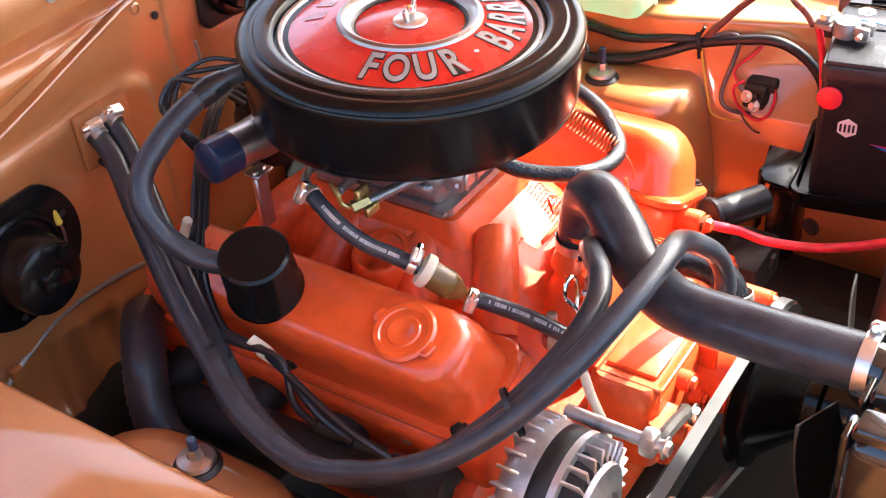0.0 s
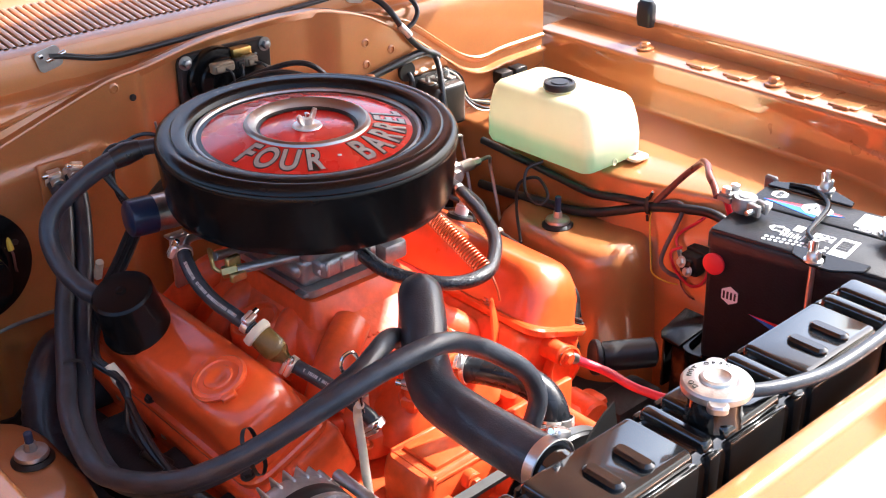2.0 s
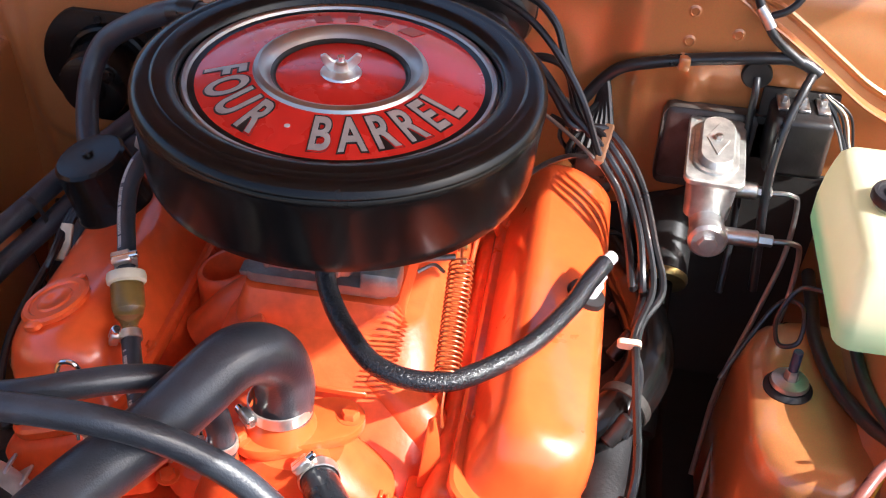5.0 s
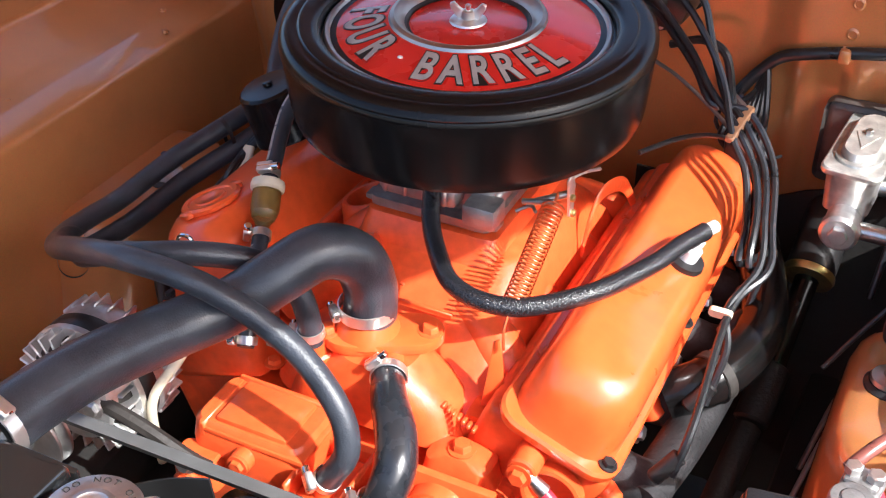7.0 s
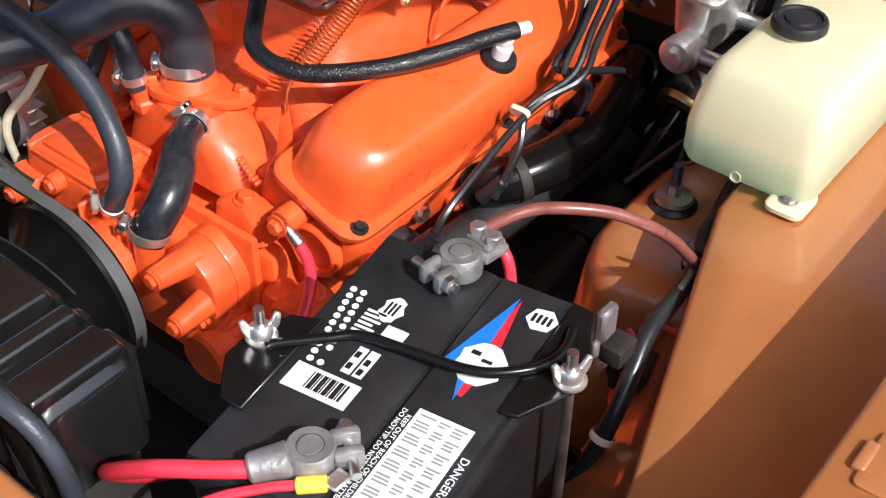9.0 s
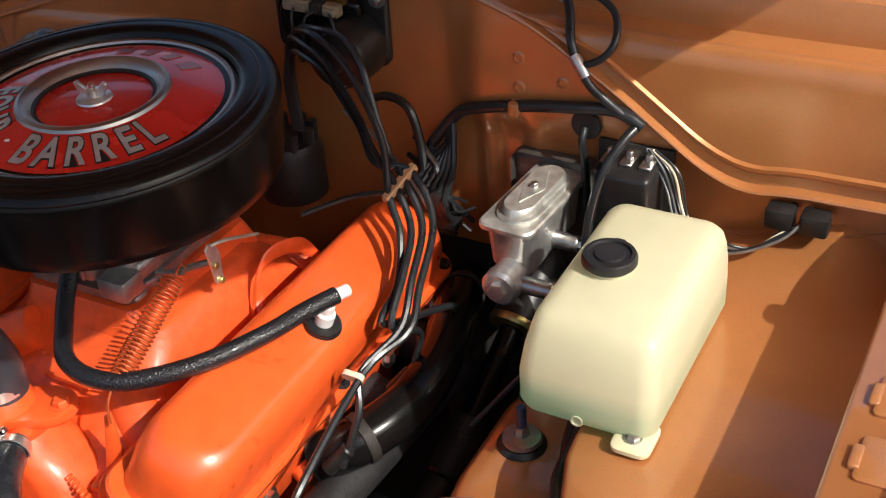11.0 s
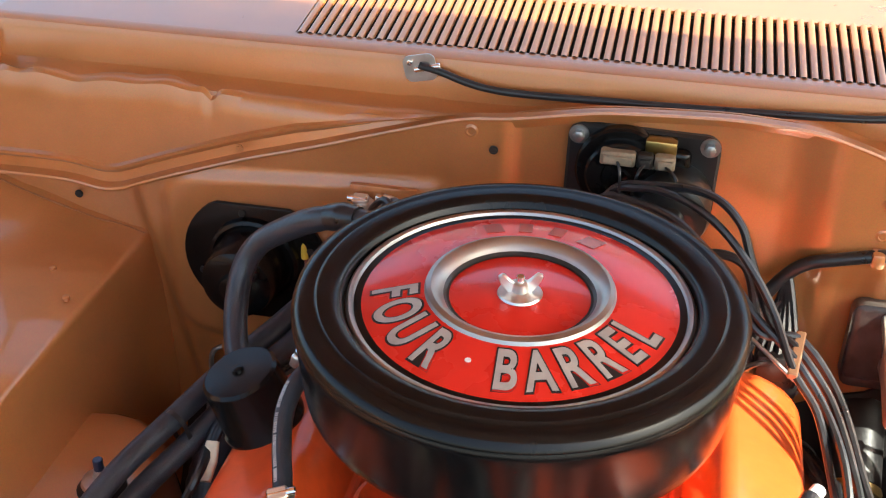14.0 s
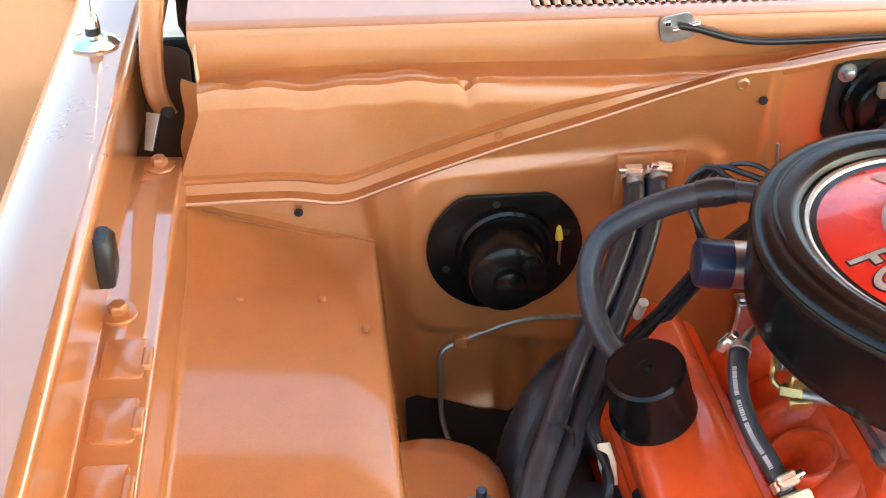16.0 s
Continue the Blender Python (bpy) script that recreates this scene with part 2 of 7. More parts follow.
def hexbolt(at, to, r=0.008, h=0.006, washer=True, stud=0.0):
    """A hexagon head with its washer, standing on at and pointing to."""
    m = along(at, Vector(at) + (Vector(to) - Vector(at)))
    bms = [lathe([(r, 0.001), (r, h * 0.8), (r * 0.86, h)], m, 6)]
    if washer:
        bms.append(lathe([(r * 1.45, 0), (r * 1.45, 0.0018)], m, 20))
    if stud:
        bms.append(lathe([(r * 0.5, h * 0.5), (r * 0.5, h + stud)], m, 12))
    return join(*bms)


def smooth_path(points, per=8, closed=False):
    """Catmull-Rom through the points."""
    p = [Vector(q) for q in points]
    p = [2 * p[0] - p[1]] + p + [2 * p[-1] - p[-2]]
    out = []
    for i in range(1, len(p) - 2):
        a, b, c, d = p[i - 1:i + 3]
        for s in np.linspace(0, 1, per, endpoint=False):
            out.append(0.5 * (2 * b + (c - a) * s + (2 * a - 5 * b + 4 * c - d) * s ** 2 + (3 * b - a - 3 * c + d) * s ** 3))
    out.append(p[-2].copy())
    return out


def tube(points, r, seg=14, per=8, smooth=True, ribs=0.0):
    """A round tube along a path; r: one radius or one at each given point."""
    path = smooth_path(points, per) if smooth else [Vector(q) for q in points]
    n = len(path)
    radii = [r] * n if isinstance(r, (int, float)) else [float(q) for q in np.interp(np.linspace(0, 1, n), np.linspace(0, 1, len(r)), r)]
    bm = bmesh.new()
    t0 = (path[1] - path[0]).normalized()
    side = t0.orthogonal().normalized()
    rings = []
    for i, q in enumerate(path):
        t = (path[min(i + 1, n - 1)] - path[max(i - 1, 0)]).normalized()
        side = (side - t * side.dot(t)).normalized()
        up = t.cross(side)
        rr = radii[i] + (ribs if i % 2 else 0.0)
        rings.append([bm.verts.new(q + rr * (math.cos(a) * side + math.sin(a) * up)) for a in np.linspace(0, 2 * math.pi, seg, endpoint=False)])
    for p, q in zip(rings, rings[1:]):
        for i in range(seg):
            j = (i + 1) % seg
            bm.faces.new((p[i], p[j], q[j], q[i]))
    bm.faces.new(rings[0])
    bm.faces.new(rings[-1])
    return bm


def round_rect(w, h, r, n=6):
    """A rectangle with round corners, as a ring of points about the origin."""
    r = min(r, w / 2 - 1e-5, h / 2 - 1e-5)
    out = []
    for cx, cy, a0 in ((w / 2 - r, h / 2 - r, 0), (-w / 2 + r, h / 2 - r, 90), (-w / 2 + r, -h / 2 + r, 180), (w / 2 - r, -h / 2 + r, 270)):
        for a in np.linspace(radians(a0), radians(a0 + 90), n):
            out.append((cx + r * math.cos(a), cy + r * math.sin(a)))
    return out


def loft(rings, m=None, cap=True):
    """Rings of (width, length, corner radius, height[, shift x, shift y]) joined into one skin."""
    bm = bmesh.new()
    made = []
    for w, h, r, z, *s in rings:
        sx, sy = (list(s) + [0, 0])[:2]
        made.append([bm.verts.new((x + sx, y + sy, z)) for x, y in round_rect(w, h, r)])
    for p, q in zip(made, made[1:]):
        for i in range(len(p)):
            j = (i + 1) % len(p)
            bm.faces.new((p[i], p[j], q[j], q[i]))
    if cap:
        bm.faces.new(made[0])
        bm.faces.new(made[-1])
    if m is not None:
        bm.transform(m)
    return bm


def prism(poly, depth, m=None, bev=0.0, seg=2):
    """A flat outline of (x, y) raised by depth in z."""
    bm = bmesh.new()
    lo, hi = [bm.verts.new((x, y, 0)) for x, y in poly], [bm.verts.new((x, y, depth)) for x, y in poly]
    bm.faces.new(lo)
    bm.faces.new(hi)
    for i in range(len(poly)):
        j = (i + 1) % len(poly)
        bm.faces.new((lo[i], lo[j], hi[j], hi[i]))
    if bev:
        bmesh.ops.recalc_face_normals(bm, faces=bm.faces)
        bmesh.ops.bevel(bm, geom=bm.edges[:], offset=bev, segments=seg, profile=0.5, affect="EDGES")
    if m is not None:
        bm.transform(m)
    return bm


def sheet(fn, us, vs, thick=0.0, toward=None):
    """A skin over a grid of u and v; with a thickness it is closed along the direction toward."""
    bm = bmesh.new()
    grid = [[bm.verts.new(fn(u, v)) for v in vs] for u in us]
    for a, b in zip(grid, grid[1:]):
        for i in range(len(vs) - 1):
            bm.faces.new((a[i], a[i + 1], b[i + 1], b[i]))
    if thick:
        off = Vector(toward) * thick
        back = [[bm.verts.new(v.co + off) for v in row] for row in grid]
        for a, b in zip(back, back[1:]):
            for i in range(len(vs) - 1):
                bm.faces.new((a[i], b[i], b[i + 1], a[i + 1]))
        nu, nv = len(us), len(vs)
        rim = [(i, 0) for i in range(nu)] + [(nu - 1, j) for j in range(1, nv)] + [(i, nv - 1) for i in range(nu - 2, -1, -1)] + [(0, j) for j in range(nv - 2, 0, -1)]
        for (i, j), (k, w) in zip(rim, rim[1:] + rim[:1]):
            bm.faces.new((grid[i][j], grid[k][w], back[k][w], back[i][j]))
    return bm


def extrude_profile(profile, ys, bend=None):
    """A section of (x, z) points swept along y; bend(x, y, z) may move the points."""
    def fn(y, k):
        x, z = profile[int(k)]
        return bend(x, y, z) if bend else (x, y, z)
    return sheet(fn, ys, range(len(profile)))


def hump(x, a, b, soft):
    """1 between a and b, falling off softly outside."""
    def s(t):
        t = max(0.0, min(1.0, t))
        return t * t * (3 - 2 * t)
    return s((x - a) / soft + 0.5) * s((b - x) / soft + 0.5)


def fillet(poly, r, n=4):
    """Rounds the inner corners of an open outline."""
    out = [poly[0]]
    for a, b, c in zip(poly, poly[1:], poly[2:]):
        a, b, c = Vector(a), Vector(b), Vector(c)
        d = min(r, (a - b).length * 0.45, (c - b).length * 0.45)
        p, q = b + (a - b).normalized() * d, b + (c - b).normalized() * d
        for s in np.linspace(0, 1, n):
            out.append(tuple((1 - s) ** 2 * p + 2 * s * (1 - s) * b + s * s * q))
    out.append(poly[-1])
    return out


def clamp(at, axis, r, parent, width=0.011, screw=(0, 0, 1)):
    """A worm-drive hose clamp round a hose at a point, its screw housing pointing to screw."""
    at, ax = Vector(at), Vector(axis).normalized()
    m = along(at - ax * width / 2, at + ax * width / 2)
    band = lathe([(r, 0), (r + 0.0012, 0.0005), (r + 0.0012, width - 0.0005), (r, width)], m, 28, cap=False)
    s = Vector(screw)
    s = (s - ax * s.dot(ax)).normalized()
    t = ax.cross(s)
    c = at + s * (r + 0.005)
    ob = part("clamp", join(band, box(-0.006, 0.006, -0.009, 0.009, -0.004, 0.004, 0.0015, 1, Matrix.Translation(c) @ Matrix((ax, t, s)).transposed().to_4x4())), BRIGHT, parent, "bright steel worm-drive hose clamp")
    part("screw", rod(c - t * 0.016, c + t * 0.009, 0.0042, 10, 0.001), CHROME, ob)
    return ob


def letters(text, size, m, depth=0.0006, offset=0.0):
    """The outline of some characters in the built-in font, centred, as a mesh in the pose m."""
    cu = bpy.data.curves.new("glyphs", "FONT")
    cu.body, cu.size, cu.extrude, cu.offset = text, size, depth, offset
    cu.align_x, cu.align_y = "CENTER", "CENTER"
    tmp = bpy.data.objects.new("glyphs", cu)
    scene.collection.objects.link(tmp)
    me = bpy.data.meshes.new_from_object(tmp.evaluated_get(bpy.context.evaluated_depsgraph_get()))
    bm = bmesh.new()
    bm.from_mesh(me)
    bpy.data.objects.remove(tmp)
    bpy.data.meshes.remove(me)
    bm.transform(m)
    return bm

# ---- the car body ----
XC = 0.022          # the car's centre line; x runs to the driver's side, y to the rear
YS = list(np.linspace(-0.95, 1.6, 52))


def ramp01(t):
    t = max(0.0, min(1.0, t))
    return t * t * (3 - 2 * t)


# ground
setting("ground", sheet(lambda u, v: (u, v, 0.0), np.linspace(-150, 150, 31), np.linspace(-150, 150, 31)), CONCRETE, "pale grey concrete ground around the car")


def side_panels(s, name, dz, word, dx=0.0, df=None):
    """A fender with its rain gutter, the ledge under its edge and the inner apron beside the engine."""
    def at(d, z):
        return (XC + s * (d + (dx if d > 0.6 else 0.0)), z)
    df = dz if df is None else df
    out = 0.030 if s > 0 else 0.0
    skin = fillet([at(0.885, 0.30), at(0.895, 0.62), at(0.880 + out, 0.845 + df), at(0.850 + out, 0.915 + df), at(0.815 + out, 0.926 + df), at(0.772 + out, 0.924 + df), at(0.764 + out, 0.916 + df), at(0.7642 + out, 0.905 + df)], 0.012)
    fender = extrude_profile(skin, YS)
    setting("fender_" + name, fender, BODY, "copper metallic painted steel front fender on the %s side" % word)
    flange = [at(0.7643 + out, 0.9045 + df), at(0.7646 + out, 0.87 + dz), at(0.765 + out, 0.836 + dz)]
    setting("fender_flange_" + name, extrude_profile(flange, YS), PAINT, "copper painted inner flange of the fender")
    ledge = fillet([at(0.767 + out, (0.843 if s > 0 else 0.870) + dz), at(0.767 + out, 0.836 + dz), at(0.7165, 0.833 + dz), at(0.7145, 0.826 + dz), at(0.7145, 0.730 if s < 0 else 0.690)], 0.004)
    setting("ledge_" + name, extrude_profile(ledge, list(np.linspace(-0.68, 0.340, 24))), BODY, "copper painted fender mounting ledge with bolts and embossed tabs")

    def bulge(x, y, z):
        d = s * (x - XC)
        k = hump(d, 0.50, 0.80, 0.12)
        if s > 0:
            z -= 0.034 * ramp01((z - 0.45) / 0.15) * (1 - ramp01((d - 0.742) / 0.02))
        if s > 0 and d < 0.7135:
            x += (0.002 + 0.33 * max(0.0, min(0.34, -0.057 - y))) * max(0.0, min(1.0, (0.7135 - d) / 0.1985)) * ramp01((z - 0.5) / 0.15) * ramp01((0.15 - y) / 0.2)
        drop = -0.035 * ramp01((-0.30 - y) / 0.3) + (0.005 + 0.30 * max(0.0, d - 0.555) * (d < 0.72)) * max(0.0, min(1.0, (y - 0.215) / 0.110)) ** 2
        return (x, y, z + (0.006 * math.cos((y - 0.1) * 3.0) + drop) * k * (z > 0.55))
    apron = fillet([at(0.7155, 0.755), at(0.7135, 0.738), at(0.640, 0.734), at(0.560, 0.729), at(0.5155, 0.7235), at(0.507, 0.66), at(0.503, 0.60), at(0.49, 0.40), at(0.47, 0.25)], 0.007, 4)
    setting("apron_" + name, extrude_profile(apron, list(np.linspace(-0.70, 0.333, 40)), bulge), GLOSSY, "copper painted inner apron over the wheel arch")

    # sealed seam where the apron meets the firewall
    seam = [at(d, z) for d, z in ((0.700, 0.785), (0.657, 0.769), (0.620, 0.758), (0.597, 0.751), (0.570, 0.744), (0.545, 0.741), (0.515, 0.733))]
    setting("apron_seam_" + name, tube([(x, 0.309, z + 0.0006 * (i % 2) - (0.034 if s > 0 else 0.0)) for i, (x, z) in enumerate(seam)], [0.0012, 0.0009, 0.0014, 0.0008, 0.0012, 0.0010, 0.0006], 8, 5), SEALER, "copper painted bead of seam sealer behind the apron")

    # the shock tower: a rounded dome pressed out of the apron
    m = Matrix.Translation((XC + s * 0.480, 0.0, 0.0))
    tower = loft([(0.19, 0.36, 0.08, 0.30), (0.175, 0.31, 0.08, 0.50), (0.165, 0.275, 0.08, 0.585), (0.155, 0.26, 0.076, 0.604), (0.135, 0.235, 0.066, 0.613), (0.10, 0.19, 0.045, 0.6145)], m)
    setting("shock_tower_" + name, tower, GLOSSY, "copper painted shock absorber tower beside the engine")
    x = XC + s * (0.444 if s > 0 else 0.437)
    mount = thing("shock_mount", "zinc shock absorber nut and cupped washer on a black rubber bush", "shock mount", (x, 0.004, 0.614), "upper shock mounts")
    mm = Matrix.Translation((x, 0.004, 0.612)) @ Matrix.Diagonal((0.70, 0.70, 1.0, 1.0))
    part("bush", lathe([(0.036, 0), (0.036, 0.004), (0.030, 0.008)], mm, 28), BLACKSATIN, mount, "black rubber bush")
    part("washer", lathe([(0.027, 0.008), (0.029, 0.010), (0.027, 0.014), (0.012, 0.017), (0.010, 0.015)], mm, 28), STEEL, mount, "cupped zinc washer")
    part("nut", lathe([(0.0105, 0.015), (0.0105, 0.025), (0.009, 0.027)], mm, 6), STEEL, mount)
    part("stud", rod((x, 0.004, 0.63), (x, 0.004, 0.664 if s > 0 else 0.652), 0.0052, 12, 0.001), BLUEPLASTIC, mount, "blue-tipped threaded stud")


side_panels(-1, "passenger", 0.0, "passenger")
side_panels(1, "driver", -0.031, "driver", 0.026, -0.082)


def tab(x, y, z, s):
    """A low embossed pad of the fender ledge with a small raised bead at its inner edge."""
    pad = loft([(0.036, 0.050, 0.005, -0.002), (0.036, 0.050, 0.005, 0.0004), (0.032, 0.046, 0.004, 0.0013)], Matrix.Translation((x, y, z)))
    return join(pad, box(x - s * 0.019 - 0.0045, x - s * 0.019 + 0.0045, y - 0.014, y + 0.012, z - 0.004, z + 0.0026, 0.0022, 3))


for s, dz, ys in ((-1, 0.0, (0.0, -0.076, -0.150, -0.226)), (1, -0.031, (-0.010, -0.085, -0.205, -0.280, -0.355))):
    for y in ys:
        single("ledge_tab", tab(XC + s * (0.741 + (0.038 if s > 0 else 0)), y, 0.836 + dz, s), PAINT, "copper painted embossed tab of the fender ledge", "body tab", "ledge tabs")
    for y in ((0.062, 0.318) if s < 0 else (-0.149, 0.115)):
        x = XC + s * ((0.739 if y > 0.2 else 0.752) + (0.026 if s > 0 else 0))
        bolt = thing("fender_bolt", "copper painted hexagon bolt and washer in the fender ledge", "bolt", (x, y, 0.835 + dz), "fender bolts")
        part("head", lathe([(0.009, 0.003), (0.009, 0.010), (0.007, 0.012)], Matrix.Translation((x, y, 0.835 + dz)), 6), PAINT, bolt)
        part("washer", lathe([(0.016, 0), (0.016, 0.003), (0.010, 0.004)], Matrix.Translation((x, y, 0.835 + dz)), 24), PAINT, bolt)
    x = XC + s * (0.7635 + (0.054 if s > 0 else 0))
    single("rubber_buffer", loft([(0.016, 0.030, 0.005, 0), (0.020, 0.034, 0.006, 0.012), (0.020, 0.034, 0.008, 0.040), (0.012, 0.026, 0.006, 0.046)], Matrix.Translation((x - s * 0.004, 0.078 if s < 0 else 0.145, 0.862 + dz))), BLACKSATIN, "black rubber hood buffer clipped to the fender edge", "rubber buffer", "hood buffers")

# small weld dimples on the passenger apron
for x, y in ((-0.555, 0.203), (-0.513, 0.153), (-0.638, 0.205), (-0.56, -0.09), (-0.62, -0.20)):
    single("apron_plug", lathe([(0.0040, -0.004), (0.0040, 0.0005), (0.0025, 0.0015), (0.0, 0.0015)], Matrix.Translation((x, y, 0.7385 + 0.040 * (abs(x) - 0.56) if y > 0 else 0.735)), 12), PAINT, "small copper painted plug in the inner apron", "plug", "apron plugs")


# firewall: one pressed sheet
def seam_z(x):
    pts = ((-0.72, 0.797), (-0.62, 0.799), (-0.571, 0.798), (-0.53, 0.788), (-0.494, 0.802), (-0.455, 0.817), (-0.36, 0.850), (-0.268, 0.877), (-0.208, 0.897), (-0.15, 0.915), (-0.105, 0.928), (-0.06, 0.931), (-0.002, 0.942), (0.038, 0.949), (0.112, 0.953), (0.167, 0.955), (0.249, 0.951), (0.312, 0.932), (0.355, 0.914), (0.45, 0.852), (0.545, 0.782), (0.59, 0.766), (0.64, 0.774), (0.76, 0.776))
    return float(np.interp(x, [p[0] for p in pts], [p[1] for p in pts]))


def soft_seam(x):
    return sum(seam_z(x + d) for d in (-0.018, -0.009, 0, 0.009, 0.018)) / 5


def wall_y(x, z):
    """How far back the firewall stands at a place: stepped, ribbed and pressed."""
    y = 0.322
    # shallow pressed field round the heater blower
    top, bottom, r = 0.840 + (x + 0.147) * 0.07, 0.604 - (x + 0.413) * 0.19, 0.040
    qx, qz = abs(x + 0.286) - 0.176 + r, abs(z - (top + bottom) / 2) - (top - bottom) / 2 + r
    edge = math.hypot(max(qx, 0.0), max(qz, 0.0)) + min(max(qx, qz), 0.0) - r
    y -= 0.0075 * ramp01(0.5 - edge / 0.020)
    # the panel on the passenger side stands forward of the one behind the wiper motor
    y -= 0.0105 * hump(x, -0.500 + (0.782 - z) * 0.22, -0.058, 0.022) * hump(z, 0.30, 1.2, 0.04)
    # low upright step beside the wiper motor
    y -= 0.018 * ramp01((x - 0.225) / 0.060) * (1 - ramp01((x - 0.50) / 0.05)) * hump(z, 0.79, 1.2, 0.06)
    # upright ribs beside the master cylinder and low on the passenger side
    for c in (0.285, 0.345):
        y -= 0.006 * hump(x, c - 0.012, c + 0.012, 0.016) * hump(z, 0.60, 0.80, 0.03)
    for c in (-0.335, -0.300, -0.245):
        y -= 0.007 * hump(x, c - 0.008, c + 0.008, 0.018) * hump(z, 0.46, 0.590, 0.03)
    # toe board slopes forward below
    y -= 0.10 * ramp01((0.60 - z) / 0.30) ** 2
    return y


def firewall():
    xs = np.linspace(-0.72, 0.76, 280)
    zs = np.linspace(0, 1, 150)
    def fn(x, v):
        top = soft_seam(x) - 0.0015
        z = 0.20 + (top - 0.20) * v
        return (x, wall_y(x, z), z)
    return sheet(fn, xs, zs, 0.003, (0, 1, 0))


setting("firewall", firewall(), PAINT, "copper painted pressed steel firewall with ribs")


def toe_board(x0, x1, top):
    """A black sheet over the toe board, in front of the foot of the firewall."""
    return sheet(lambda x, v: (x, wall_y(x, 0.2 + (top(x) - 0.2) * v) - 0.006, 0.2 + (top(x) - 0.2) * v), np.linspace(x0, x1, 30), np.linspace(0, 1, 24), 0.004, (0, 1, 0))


setting("toe_board_driver", toe_board(0.10, 0.62, lambda x: 0.606 + max(0.0, min(0.075, (x - 0.27) * 0.43))), DARKSHADE, "black sheet over the toe board low behind the engine")
setting("toe_board_passenger", toe_board(-0.46, -0.06, lambda x: 0.495 + 0.01 * math.sin(x * 40)), DARKSHADE, "black sheet over the toe board low behind the engine")


# the panel above the seam, the ledge over it and the upright lip of the cowl
def cowl_front():
    def section(x):
        zs = soft_seam(x)
        k = max(0.0, min(1.0, (0.928 - zs) / 0.06))
        face = max(0.892, zs + 0.001 + 0.0275 * k)
        shelf = max(0.920, face + 0.004 - 0.018 * ramp01((zs - 0.905) / 0.03)) + 0.002 * math.sin(x * 9.0)
        notch = 0.014 * hump(x, -0.400, -0.392, 0.016)
        lip_top = 0.970
        rough = hump(x, -0.72, -0.36, 0.06)
        wob = (0.0050 * math.sin(x * 23.0) + 0.0040 * math.sin(x * 51.0) + 0.0060 * (ramp01((x + 0.560) / 0.012) - ramp01((x + 0.500) / 0.020))) * rough
        y0 = 0.308
        sag = (0.0026 * math.sin(x * 37.0) + 0.0018 * math.sin(x * 83.0 + 1.0)) * hump(x, -0.70, -0.42, 0.05)
        crest = shelf + 0.0025 * rough - notch + sag
        low = face + 0.45 * (shelf - face) - notch + sag
        return [(y0 + 0.006, zs - 0.005), (y0 - 0.005, zs - 0.0045), (y0 - 0.006, zs - 0.002), (y0 - 0.005, zs + 0.0003), (y0 + 0.005, zs + 0.0005 + 0.003 * k), (y0 + 0.007, zs + 0.0006 + 0.014 * k), (y0 + 0.0005, zs + 0.0007 + 0.020 * k),
                (y0 + 0.000, zs + 0.0008 + 0.024 * k), (y0 + 0.004, zs + 0.001 + 0.0265 * k), (y0 + 0.0045, low - 0.35 * (shelf - face)), (y0 + 0.0065, low), (y0 + 0.0105, crest - 0.0045), (y0 + 0.0150, crest - 0.0010),
                (y0 + 0.0205 + wob, crest), (y0 + 0.0235 + wob, crest - 0.0012), (y0 + 0.0245 + wob, shelf - 0.0035), (0.350, shelf - 0.001), (0.356, shelf + 0.004), (0.358, 0.958), (0.361, lip_top - 0.003), (0.366, lip_top), (0.378, lip_top + 0.001)]

    def place(x, k):
        y, z = section(x)[int(k)]
        lean = 0.026 * ramp01((z - 0.815) / 0.085) - 0.008 * ramp01((z - 0.93) / 0.03)
        return (x + lean * (1 - ramp01((x + 0.697) / 0.10)), y, z)
    us = np.linspace(-0.697, 0.748, 300)
    return sheet(place, us, range(22))


setting("cowl_front", cowl_front(), PAINT, "copper painted cowl panel with a flanged seam and stepped shelf", 34)


# cowl top with its air grille
GX0, GX1, GY0, GY1 = -0.318, 0.366, 0.388, 0.520


def cowl_z(y):
    return 0.971 + (y - 0.378) * 0.12


def plate(x0, x1, y0, y1):
    return sheet(lambda x, y: (x, y, cowl_z(y)), np.linspace(x0, x1, 8), np.linspace(y0, y1, 8), 0.004, (0, 0, -1))


cowl_top = setting("cowl_top", join(plate(-0.680, 0.80, 0.378, GY0), plate(-0.76, 0.80, GY1, 0.74), plate(-0.752, -0.680, 0.456, GY1), plate(-0.680, GX0, GY0, GY1), plate(GX1, 0.80, GY0, GY1)), BODY, "copper painted cowl top with an air intake grille")
setting("cowl_plenum", join(box(GX0 - 0.01, GX1 + 0.01, GY0 - 0.004, GY1 + 0.004, 0.880, 0.884, 0), box(GX0 - 0.01, GX1 + 0.01, GY1 + 0.002, GY1 + 0.006, 0.884, 0.98, 0), box(GX0 - 0.01, GX1 + 0.01, GY0 - 0.006, GY0 - 0.002, 0.884, 0.966, 0)), DARKSHADE, "dark plenum under the cowl grille")
slat = sheet(lambda u, v: (0.0041 * math.cos(u), v, cowl_z(v) - 0.002 + 0.0042 * math.sin(u) ** 0.6), np.linspace(0, math.pi, 6), (GY0 - 0.002, GY1 + 0.002))
slat_ob = part("slat", slat, PAINT, cowl_top)
N_SLATS = 60
for i in range(N_SLATS):
    o = slat_ob if i == 0 else slat_ob.copy()
    if i:
        scene.collection.objects.link(o)
    o.location.x = GX0 + (i + 0.5) * (GX1 - GX0) / N_SLATS

